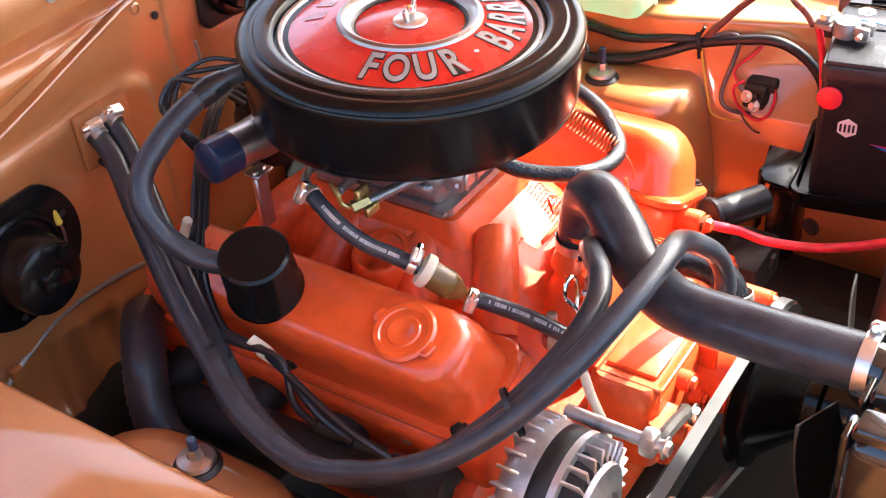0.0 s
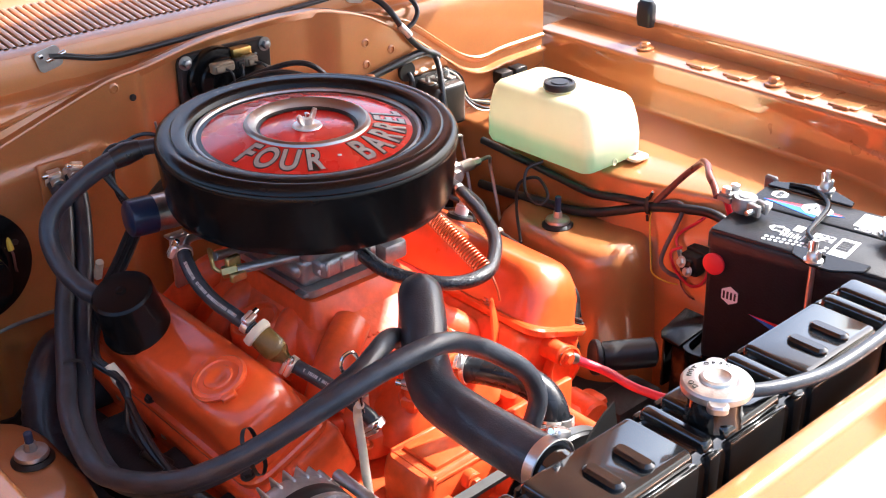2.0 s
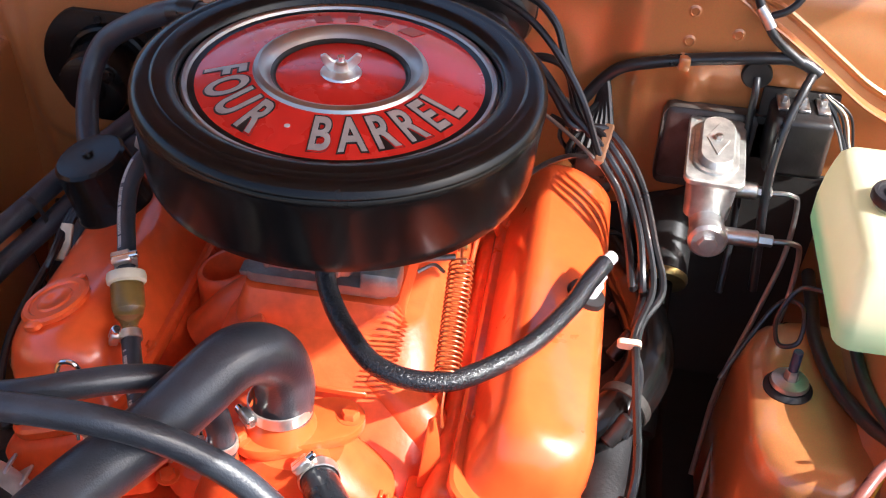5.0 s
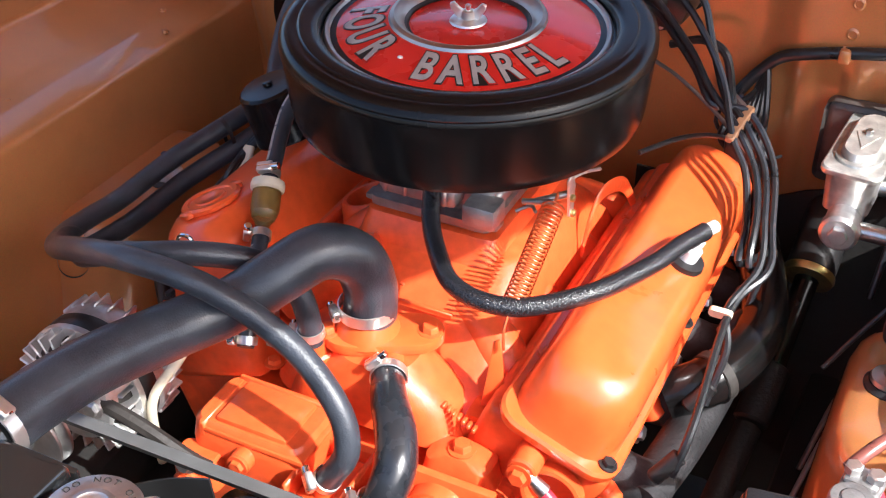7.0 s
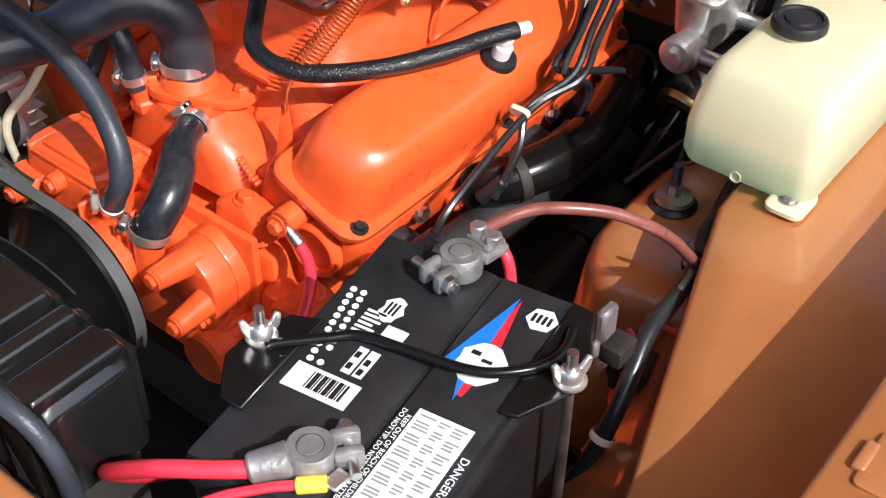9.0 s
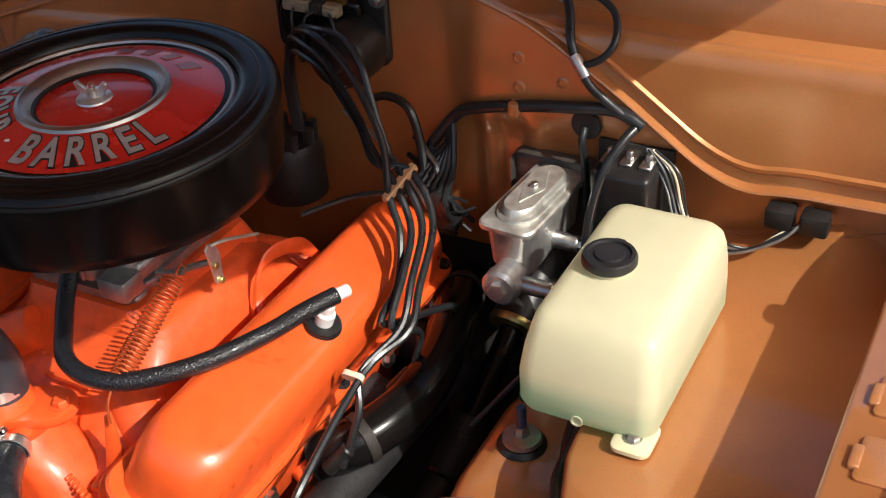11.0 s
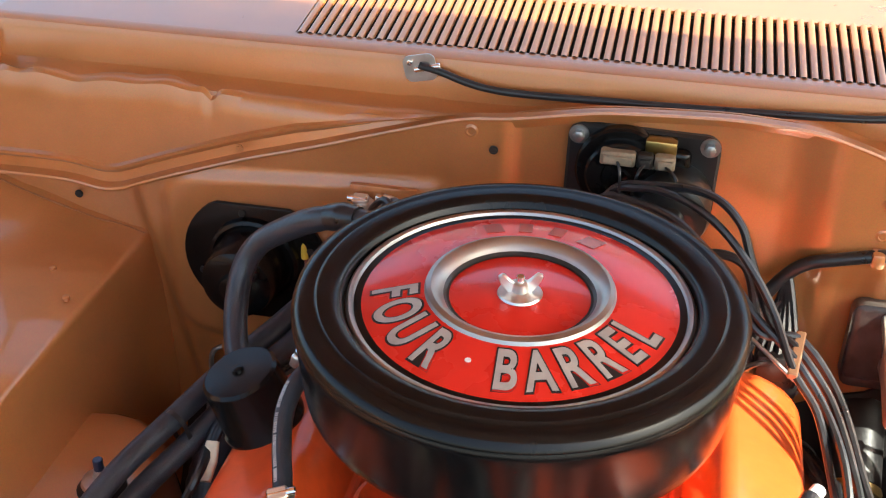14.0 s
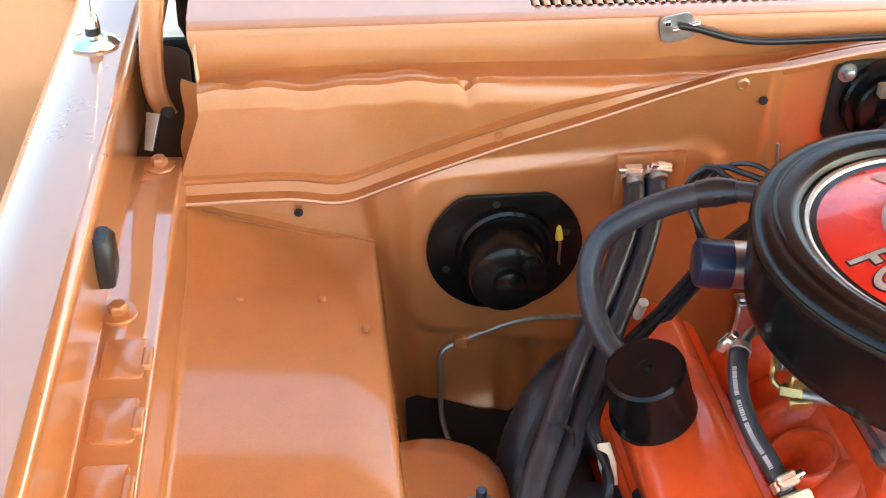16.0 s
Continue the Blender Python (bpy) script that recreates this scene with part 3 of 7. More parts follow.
# windscreen and the dark cabin behind it
setting("windshield", sheet(lambda x, v: (x, 0.745 + v * 0.62, cowl_z(0.74) - 0.006 + v * 0.42), np.linspace(-0.72, 0.76, 12), np.linspace(0, 1, 8), 0.005, (0, 0.6, -0.8)), GLASS, "sloping clear windshield")
setting("dashboard", box(-0.74, 0.78, 0.79, 1.5, 0.75, 0.96, 0.03), DARKSHADE, "dark cabin behind the windshield")
setting("roof_header", box(-0.72, 0.76, 1.36, 2.4, 1.42, 1.46, 0.02), PAINT, "copper painted roof")
arm = thing("windshield_wiper", "satin metal windshield wiper arm on its pivot", "wiper", (0.50, 0.475, cowl_z(0.475)))
part("pivot", lathe([(0.016, 0), (0.016, 0.010), (0.011, 0.022), (0.0, 0.026)], Matrix.Translation((0.50, 0.475, cowl_z(0.475))), 20), STEEL, arm)
part("blade_arm", tube([(0.50, 0.475, 1.002), (0.46, 0.53, 1.022), (0.35, 0.68, 1.045), (0.20, 0.80, 1.075)], 0.005, 8, 4), STEEL, arm)

# raised hood
HOOD = pose(XC - 0.018, 0.400, 1.140, -24.0, 0, 0)
setting("hood", join(loft([(1.52, 1.32, 0.05, 0.0), (1.55, 1.34, 0.06, 0.012), (1.55, 1.34, 0.06, 0.030), (1.50, 1.30, 0.05, 0.040)], HOOD @ Matrix.Translation((0, -0.67, 0))),
    *[box(-0.62 + i * 0.41, -0.60 + i * 0.41, -1.26, -0.06, -0.03, 0.004, 0.006, 2, HOOD) for i in range(4)], *[box(x - 0.006, x + 0.006, -1.31, -0.03, -0.045, 0.006, 0.004, 2, HOOD) for x in (-0.766, 0.766)]), PAINT, "copper painted hood raised over the engine bay")
hinge = thing("hinge", "copper painted curved hood hinge arm at the cowl corner", "hinge", (-0.722, 0.385, 0.84))
ARM = [(-0.694, 0.440, 1.205), (-0.701, 0.415, 1.110), (-0.708, 0.397, 1.030), (-0.714, 0.388, 0.985), (-0.719, 0.385, 0.945), (-0.7215, 0.385, 0.910), (-0.7195, 0.386, 0.882), (-0.713, 0.388, 0.862)]
arm_path = smooth_path(ARM, 6)


def arm_ring(u, v):
    """A pressed channel: rounded flanges along both sides of a shallow groove."""
    c, w = math.cos(v), math.sin(v)
    return arm_path[int(u)] + Vector((0.0125 * c, 0.008 * w + (0.0045 * (1 - c * c) ** 2 if w < 0 else 0.0), 0.0))


part("arm", sheet(arm_ring, range(len(arm_path)), np.linspace(0, 2 * math.pi, 33)), PAINT, hinge)
part("pivot", lathe([(0.0070, 0.0), (0.0070, 0.007), (0.005, 0.009), (0.0, 0.0095)], along((-0.712, 0.386, 0.864), (-0.700, 0.360, 0.870)), 20), DARK, hinge, "greasy dark hinge pivot")
part("link", loft([(0.010, 0.003, 0.001, 0), (0.016, 0.003, 0.001, 0.040)], along((-0.731, 0.352, 0.836), (-0.722, 0.374, 0.880))), GREYSTEEL, hinge, "plain grey steel hinge link")
# the shield's dark brown stands for body paint lying in shade
setting("hinge_shield", sheet(lambda u, z: (-0.722 + 0.038 * math.cos(u), 0.408 + 0.036 * math.sin(u), z), np.linspace(0.2, math.pi - 0.1, 20), np.linspace(0.742, 0.915, 8), 0.0015, (0, 1, 0)), SHADEDPAINT, "copper shield behind the hood hinge, coloured dark brown for its shade")
# black back and floor sheets added to paint in the gap's shade
setting("hinge_gap_shade", join(box(-0.766, -0.684, 0.452, 0.460, 0.74, 0.918, 0), box(-0.766, -0.684, 0.346, 0.452, 0.735, 0.742, 0)), DARKSHADE, "black sheets painting the shade of the gap behind the fender ledge")
setting("cowl_flange", sheet(lambda u, z: (-0.694 + 0.026 * u + 0.0022 * math.sin(z * 95.0) * (1 - u) + 0.10 * (z - 0.85), 0.352 - 0.022 * u, z), np.linspace(0, 1, 5), np.linspace(0.805, 0.918, 24), 0.0015, (0, 1, 0)), PAINT, "uneven copper painted flange at the end of the cowl")
setting("cowl_side", box(-0.6735, -0.6695, 0.345, 0.451, 0.742, 0.955, 0.002, 1), PAINT, "copper painted end plate of the cowl beside the hinge")

# aerial on the passenger fender
aer = thing("antenna", "chrome radio antenna with a black collar on the fender", "antenna", (-0.785, 0.433, 0.926))
am = Matrix.Translation((-0.785, 0.433, 0.925))
part("base", lathe([(0.026, 0), (0.027, 0.002), (0.022, 0.006), (0.012, 0.009), (0.010, 0.012)], am, 28), CHROME, aer)
part("collar", lathe([(0.0085, 0.010), (0.0085, 0.020)], am, 16), BLACKSATIN, aer, "black plastic collar")
part("tip", lathe([(0.0085, 0.020), (0.007, 0.032), (0.003, 0.036)], am, 16), CHROME, aer)
part("mast", rod((-0.785, 0.433, 0.958), (-0.770, 0.47, 1.75), 0.0022, 10), CHROME, aer)

# open door beyond the fender
door = thing("open_door", "copper painted car door standing open behind the fender", "car door", (-1.25, 1.15, 0.30))
dm = pose(-0.88, 1.02, 0.30, 0, 0, 152)
part("skin", loft([(0.03, 0.95, 0.012, 0.0, 0, -0.48), (0.075, 1.0, 0.02, 0.05, 0.01, -0.5), (0.10, 1.02, 0.03, 0.30, 0.015, -0.51), (0.085, 1.02, 0.03, 0.50, 0.01, -0.51), (0.05, 1.0, 0.02, 0.60, 0, -0.5)], dm @ pose(0, 0, 0, 0, 0, 90)), PAINT, door)

# radiator support and the nose of the car
support = fillet([(-0.673, 0.40), (-0.673, 0.764), (-0.678, 0.771), (-0.699, 0.771), (-0.704, 0.765), (-0.706, 0.722), (-0.760, 0.716), (-0.90, 0.69), (-0.96, 0.66), (-0.97, 0.40)], 0.008)
setting("radiator_support", sheet(lambda x, k: (x, *support[int(k)]), np.linspace(-0.70, 0.745, 20), range(len(support))), PAINT, "copper painted radiator support panel across the front")
single("hood_latch", join(box(0.24, 0.31, -0.760, -0.708, 0.722, 0.750, 0.004), rod((0.275, -0.730, 0.745), (0.275, -0.730, 0.78), 0.006, 12)), DARK, "greasy black hood latch on the radiator support", "latch")

# frame rails, crossmember and a black sheet painting the shade under the engine
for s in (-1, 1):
    setting("frame_rail", box(XC + s * 0.40 - 0.05, XC + s * 0.40 + 0.05, -0.66, 0.30, 0.28, 0.40, 0.01), DARKSHADE, "dark frame rail low in the engine bay")
setting("crossmember", box(-0.42, 0.46, -0.30, -0.10, 0.22, 0.33, 0.02), DARKSHADE, "dark suspension crossmember under the engine")
setting("under_engine_shade", box(-0.50, 0.54, -0.66, 0.30, 0.16, 0.18, 0), DARKSHADE, "black sheet added for the shade under the engine")

# ---- engine ----
TILT_COVER = 21.0


def bank(s):
    """The pose of a cylinder bank's cover plane: its x axis runs outboard, its z axis out of the cover."""
    return Matrix.Translation((0.205 * s, 0, 0.634)) @ pose(0, 0, 0, 0, TILT_COVER * s, 0)


engine = thing("engine", "bright orange painted cast iron V8 engine", "engine", (0, -0.05, 0.22))
part("block", join(box(-0.17, 0.17, -0.275, 0.24, 0.30, 0.56, 0.012), box(-0.12, 0.12, -0.26, 0.24, 0.22, 0.32, 0.01)), CAST, engine)
for s, y0, y1 in ((1, -0.262, 0.250), (-1, -0.232, 0.240)):
    m = bank(s)
    part("cylinder_head", join(box(-0.072, 0.062, y0 + (0.022 if s > 0 else 0.0), y1, -0.085, -0.004, 0.014, 3, m), box(-0.10, 0.030, y0 + 0.02, y1 - 0.02, -0.17, -0.08, 0.01, 2, m),
        *[lathe([(0.031, 0.0), (0.031, 0.012), (0.028, 0.0135), (0.025, 0.012), (0.025, 0.004), (0.0, 0.003)], along(m @ Vector((0.022, y0 + 0.020, -0.048)), m @ Vector((0.022, y0 - 1, -0.048))), 28)]), CAST, engine)
    for k, yy in enumerate(np.linspace(y0 + 0.05, y1 - 0.05, 4)):
        part("spark_plug_boss", rod(m @ Vector((0.060, yy, -0.045)), m @ Vector((0.078, yy, -0.056)), 0.014, 14, 0.003), CAST, engine)
# intake manifold: raised plenum, runners and the valley
part("intake_manifold", loft([(0.262, 0.46, 0.04, 0.575), (0.258, 0.45, 0.04, 0.600), (0.246, 0.402, 0.05, 0.622), (0.224, 0.318, 0.050, 0.655), (0.204, 0.248, 0.045, 0.682), (0.182, 0.196, 0.034, 0.699), (0.170, 0.180, 0.026, 0.7035)], Matrix.Translation((0.010, 0.0, 0))), CAST, engine, "orange painted cast intake manifold")
part("water_crossover", loft([(0.190, 0.085, 0.03, 0.590), (0.165, 0.080, 0.03, 0.625), (0.105, 0.075, 0.03, 0.648), (0.080, 0.068, 0.03, 0.660)], Matrix.Translation((0.012, -0.215, 0))), CAST, engine)
for s in (-1, 1):
    for i, yy in enumerate((-0.165, -0.060, 0.065, 0.175)):
        y2 = yy * 0.72
        lift = 0.0 if s > 0 else 0.034
        part("runner", tube([(0.012 + s * 0.050, y2, 0.660 + lift), (0.012 + s * 0.092, (yy + y2) / 2, 0.640 + lift), (0.012 + s * 0.135, yy, 0.596 + lift)], [0.024, 0.026, 0.026], 16, 5), CAST, engine)
    for yy in (-0.225, -0.115, 0.0, 0.12):
        part("bolt", hexbolt((0.012 + s * 0.121, yy, 0.600), (0.012 + s * 0.121, yy, 1), 0.0075, 0.007), CAST, engine)
# hollow boss on the passenger side of the manifold
part("oil_filler_boss", lathe([(0.048, -0.05), (0.039, -0.022), (0.0355, -0.006), (0.034, 0.0), (0.031, 0.0025), (0.0275, 0.002), (0.026, -0.002), (0.025, -0.04)], Matrix.Translation((-0.112, -0.012, 0.684)) @ pose(0, 0, 0, 0, -18, 0), 28, cap=False), CAST, engine)
part("boss_floor", lathe([(0.026, 0), (0.0, 0)], Matrix.Translation((-0.106, -0.012, 0.652)) @ pose(0, 0, 0, 0, -18, 0), 24, cap=False), CAST, engine)
arch_path = smooth_path([(0.128, 0.030, 0.655), (0.130, 0.042, 0.690), (0.133, 0.060, 0.711), (0.138, 0.092, 0.709), (0.143, 0.120, 0.694), (0.150, 0.140, 0.660)], 6)
part("bracket_arch", sheet(lambda u, v: arch_path[int(u)] + Vector((0.0022 * math.cos(v), 0.0080 * math.sin(v) * abs(math.sin(u / 30 * math.pi)) ** 0.2 * 0.4, 0.0085 * math.sin(v))), range(len(arch_path)), np.linspace(0, 2 * math.pi, 13)), CAST, engine)
part("carburetor_pad", loft([(0.172, 0.250, 0.026, 0.668), (0.162, 0.222, 0.020, 0.699), (0.152, 0.204, 0.014, 0.716), (0.148, 0.196, 0.012, 0.7225)], Matrix.Translation((0.000, 0.010, 0))), CAST, engine)
part("runner_rib", box(-0.03, 0.03, -0.002, 0.002, 0, 0.006, 0.001, 1, Matrix.Translation((0.03, -0.155, 0.668))), CAST, engine)
# casting number bars on the manifold
for i in range(7):
    part("casting_mark", box(0.088 + i * 0.0062, 0.0915 + i * 0.0062, -0.237 - i * 0.002, -0.228 - i * 0.002, 0.627 - i * 0.001, 0.6312 - i * 0.001, 0.0008, 1), CAST, engine)
for i in range(6):
    part("casting_mark", box(-0.050 + i * 0.008, -0.045 + i * 0.008, -0.135, -0.126, 0.6715, 0.6760, 0.0008, 1), CAST, engine)
# thermostat housing
part("thermostat_housing", join(
    prism([(math.cos(a) * 0.034 + (0.026 if math.cos(a) > 0 else -0.026) , math.sin(a) * 0.027) for a in np.linspace(0, 2 * math.pi, 28, endpoint=False)], 0.012, Matrix.Translation((0.010, -0.205, 0.661)) @ pose(0, 0, 0, 0, 0, 28), 0.002),
    lathe([(0.034, 0.0), (0.027, 0.018), (0.0225, 0.026), (0.0225, 0.045)], Matrix.Translation((-0.006, -0.208, 0.668)), 28)), ENGINE, engine, "orange thermostat housing under the top hose")
for x, y in ((0.052, -0.187), (-0.038, -0.232)):
    part("housing_bolt", hexbolt((x, y, 0.672), (x, y, 1), 0.0085, 0.008), CAST, engine)
# bracket standing beside the thermostat for the return spring
part("spring_bracket", join(prism([(-0.012, 0), (0.012, 0), (0.008, 0.05), (0.004, 0.075), (-0.002, 0.072), (-0.006, 0.04)], 0.004, Matrix.Translation((0.128, -0.205, 0.622)) @ pose(0, 0, 0, 82, 0, 20), 0.001), box(0.108, 0.150, -0.228, -0.196, 0.612, 0.622, 0.004)), ENGINE, engine)
# front of the manifold down to the water pump
part("manifold_foot", loft([(0.075, 0.042, 0.012, 0.57), (0.066, 0.038, 0.012, 0.596), (0.040, 0.028, 0.012, 0.604)], Matrix.Translation((0.120, -0.256, 0))), CAST, engine)
part("foot_bolt", hexbolt((0.120, -0.256, 0.604), (0.120, -0.256, 1), 0.0095, 0.009), CAST, engine)
# timing cover and water pump
PUMP = [(0.088, 0.520), (0.094, 0.584), (0.112, 0.595), (0.130, 0.593), (0.150, 0.577), (0.161, 0.556), (0.156, 0.520)]
for name, bm in (("pump_housing", loft([(0.124, 0.080, 0.016, 0.52), (0.126, 0.082, 0.016, 0.600), (0.122, 0.076, 0.016, 0.618), (0.112, 0.066, 0.012, 0.623)], Matrix.Translation((-0.062, -0.312, 0)))),
                 ("cover_plate", box(-0.098, -0.020, -0.342, -0.284, 0.620, 0.628, 0.003)),
                 ("pump_web", prism([(0, 0), (0.052, 0), (0.010, 0.060), (0, 0.062)], 0.006, Matrix(((0, 0, 1, 0.150), (-1, 0, 0, -0.296), (0, 1, 0, 0.486), (0, 0, 0, 1))), 0.0015, 1)),
                 ("pump_web", prism([(0, 0), (0.058, 0), (0.016, 0.058), (0, 0.060)], 0.006, Matrix(((0, 0, 1, 0.104), (-1, 0, 0, -0.296), (0, 1, 0, 0.484), (0, 0, 0, 1))), 0.0015, 1)),
                 ("drain_plug", join(rod((0.135, -0.300, 0.505), (0.135, -0.345, 0.505), 0.013, 20, 0.002), hexbolt((0.135, -0.345, 0.505), (0.135, -1, 0.505), 0.008, 0.007))),
                 ("timing_cover", box(-0.03, 0.10, -0.335, -0.270, 0.42, 0.585, 0.012)),
                 ("pump_nose", join(rod((0.03, -0.400, 0.548), (0.03, -0.30, 0.548), 0.048, 32, 0.006))),
                 ("heater_outlet", rod((0.026, -0.353, 0.570), (0.027, -0.353, 0.614), 0.0112, 20)),
                 ("bypass_neck", rod((0.082, -0.357, 0.552), (0.083, -0.356, 0.600), 0.0155, 20)),
                 ("bracket_foot", loft([(0.050, 0.030, 0.010, 0.556), (0.050, 0.030, 0.010, 0.585), (0.040, 0.024, 0.008, 0.592)], Matrix.Translation((-0.110, -0.358, 0)))),
                 ("machined_plate", box(-0.108, 0.004, -0.352, -0.276, 0.612, 0.6185, 0.0025)),
                 ("pump_body", prism(fillet(PUMP, 0.008), 0.057, Matrix(((1, 0, 0, 0), (0, 0, -1, -0.288), (0, 1, 0, 0), (0, 0, 0, 1))), 0.003)),
                 ("pump_backing", prism(fillet([(0.124 + (x - 0.124) * 1.08, 0.562 + (z - 0.562) * 1.08) for x, z in PUMP], 0.008), 0.029, Matrix(((1, 0, 0, 0), (0, 0, -1, -0.287), (0, 1, 0, 0), (0, 0, 0, 1))), 0.003)),
                 ("long_boss", rod((0.121, -0.330, 0.580), (0.122, -0.386, 0.586), 0.0175, 24, 0.002, 0.0125)),
                 ("long_boss", rod((0.142, -0.330, 0.540), (0.144, -0.386, 0.536), 0.0165, 24, 0.002, 0.0120)),
                 ("boss_bolt", hexbolt((0.122, -0.386, 0.586), (0.122, -1, 0.586), 0.0080, 0.006)),
                 ("boss_bolt", hexbolt((0.144, -0.386, 0.536), (0.144, -1, 0.536), 0.0080, 0.006)),
                 ("cover_rim", join(box(-0.112, -0.104, -0.352, -0.276, 0.606, 0.624, 0.002, 1), box(-0.112, 0.004, -0.283, -0.276, 0.606, 0.626, 0.002, 1))),
                 ("pump_web", box(0.050, 0.056, -0.372, -0.300, 0.545, 0.612, 0.002, 1)),
                 ("pump_web", box(0.062, 0.068, -0.368, -0.300, 0.540, 0.600, 0.002, 1)),
                 ("pump_web", box(-0.008, -0.002, -0.372, -0.300, 0.540, 0.606, 0.002, 1)),
                 ("pump_flange", box(-0.118, 0.172, -0.300, -0.290, 0.50, 0.604, 0.003)),
                 ("cable_boss", rod((0.186, -0.236, 0.618), (0.186, -0.272, 0.618), 0.0145, 20, 0.002)),
                 ("lower_shoulder", box(0.10, 0.165, -0.345, -0.29, 0.42, 0.51, 0.02, 2)),
                 ("front_plug", rod((0.145, -0.362, 0.47), (0.145, -0.30, 0.47), 0.032, 24, 0.004))):
    part(name, bm, CAST, engine)
for x, y, z in ((-0.110, -0.372, 0.575), (0.06, -0.345, 0.54), (-0.02, -0.352, 0.545), (-0.06, -0.352, 0.60)):
    part("pump_boss", rod((x, y + 0.03, z), (x, y - 0.012, z), 0.0115, 16, 0.002), CAST, engine)
    part("pump_bolt", hexbolt((x, y - 0.012, z), (x, y - 1, z), 0.0075, 0.006), CAST, engine)
part("fuel_pump", join(rod((0.16, -0.30, 0.47), (0.225, -0.31, 0.46), 0.038, 28, 0.006), box(0.12, 0.17, -0.335, -0.27, 0.44, 0.50, 0.008)), CAST, engine)
part("front_mount", join(box(0.17, 0.25, -0.30, -0.26, 0.44, 0.54, 0.01), rod((0.215, -0.305, 0.515), (0.215, -0.25, 0.515), 0.03, 24, 0.004)), CAST, engine)
# brass fitting and temperature sender in front of the manifold
part("heater_nipple", join(rod((-0.045, -0.238, 0.622), (-0.046, -0.247, 0.680), 0.0112, 16), lathe([(0.017, 0), (0.017, 0.010), (0.014, 0.013)], Matrix.Translation((-0.045, -0.239, 0.640)), 6)), CAST, engine)
part("temperature_sender", join(lathe([(0.011, 0), (0.011, 0.012), (0.008, 0.02)], Matrix.Translation((-0.105, -0.225, 0.63)), 6), rod((-0.105, -0.225, 0.645), (-0.105, -0.225, 0.672), 0.006, 12, 0.001)), STEEL, engine, "zinc temperature sender")

# valve covers
def valve_cover(s, y0, y1):
    side = "driver" if s > 0 else "passenger"
    cov = thing("valve_cover", "orange painted stamped steel valve cover %s" % ("with a vent valve" if s > 0 else "with an oil cap"), "valve cover", bank(s) @ Vector((0, (y0 + y1) / 2, 0)), "valve covers")
    m = bank(s) @ Matrix.Translation((0, (y0 + y1) / 2, 0))
    L, W = y1 - y0, 0.124
    part("flange", loft([(W, L, 0.026, -0.004), (W + 0.002, L + 0.002, 0.027, -0.002), (W + 0.002, L + 0.002, 0.027, 0.004), (W - 0.003, L - 0.003, 0.026, 0.007), (W - 0.016, L - 0.018, 0.03, 0.007)], m), ENGINE, cov)
    part("body", loft([(W - 0.014, L - 0.016, 0.034, 0.003), (W - 0.018, L - 0.020, 0.036, 0.012), (W - 0.022, L - 0.028, 0.038, 0.042), (W - 0.027, L - 0.040, 0.040, 0.058, -0.001), (W - 0.036, L - 0.058, 0.038, 0.070, -0.002), (W - 0.050, L - 0.080, 0.032, 0.0775, -0.003), (W - 0.066, L - 0.105, 0.024, 0.080, -0.003)], m), ENGINE, cov)
    for x, y in ((0.050, y0 + 0.020), (0.050, y1 - 0.020), (-0.050, y0 + 0.10), (-0.050, y1 - 0.10), (0.052, (y0 + y1) / 2)):
        c = bank(s) @ Vector((x * s, y, 0.007))
        nrm = (bank(s).to_3x3() @ Vector((0, 0, 1)))
        part("bolt", hexbolt(c, c + nrm, 0.0065, 0.006), BLACKSATIN if x > 0 else ENGINE, cov, "dark hexagon cover bolt" if x > 0 else "")
    return cov


valve_cover(1, -0.252, 0.258)
valve_cover(-1, -0.222, 0.242)

# oil filler cap
om = bank(-1) @ Matrix.Translation((-0.004, -0.134, 0.0795)) @ Matrix.Diagonal((1.0, 1.0, 0.62, 1.0))
cap = thing("oil_filler_cap", "orange painted twist oil filler cap on the valve cover", "oil cap", om.translation)
part("skirt", lathe([(0.030, 0.0), (0.033, 0.003), (0.034, 0.010), (0.031, 0.014), (0.026, 0.0135), (0.0245, 0.011), (0.018, 0.011), (0.0165, 0.0135), (0.010, 0.0135), (0.008, 0.011), (0.0, 0.011)], om, 40, cap=False), ENGINE, cap)
for a in (75, 255):
    part("ear", loft([(0.013, 0.018, 0.005, 0.003), (0.013, 0.018, 0.005, 0.010), (0.010, 0.014, 0.004, 0.0125)], om @ pose(0, 0, 0, 0, 0, a) @ Matrix.Translation((0.0335, 0, 0))), ENGINE, cap)

# crankcase breather
bmx = along((-0.2482, 0.0361, 0.709), (-0.266, 0.026, 0.771)) @ Matrix.Diagonal((1.06, 1.06, 0.83, 1))
br = thing("crankcase_breather", "black crankcase breather can on the valve cover", "breather", bmx.translation)
part("can", lathe([(0.0385, -0.006), (0.0395, 0.0), (0.0390, 0.004), (0.0375, 0.008), (0.0355, 0.068), (0.0350, 0.073), (0.032, 0.0765), (0.0, 0.0785)], bmx, 40), BLACK, br)
part("rivet", lathe([(0.006, 0.078), (0.005, 0.082), (0.0, 0.083)], bmx, 16), BLACK, br)
part("spout", rod((-0.264, 0.036, 0.750), (-0.277, 0.060, 0.754), 0.0105, 16), BLACK, br)

# air cleaner
def wide(profile):
    """The can grows a little outside the lid disc."""
    return [(r if r < 0.146 else 0.146 + (r - 0.146) * 1.08, z) for r, z in profile]


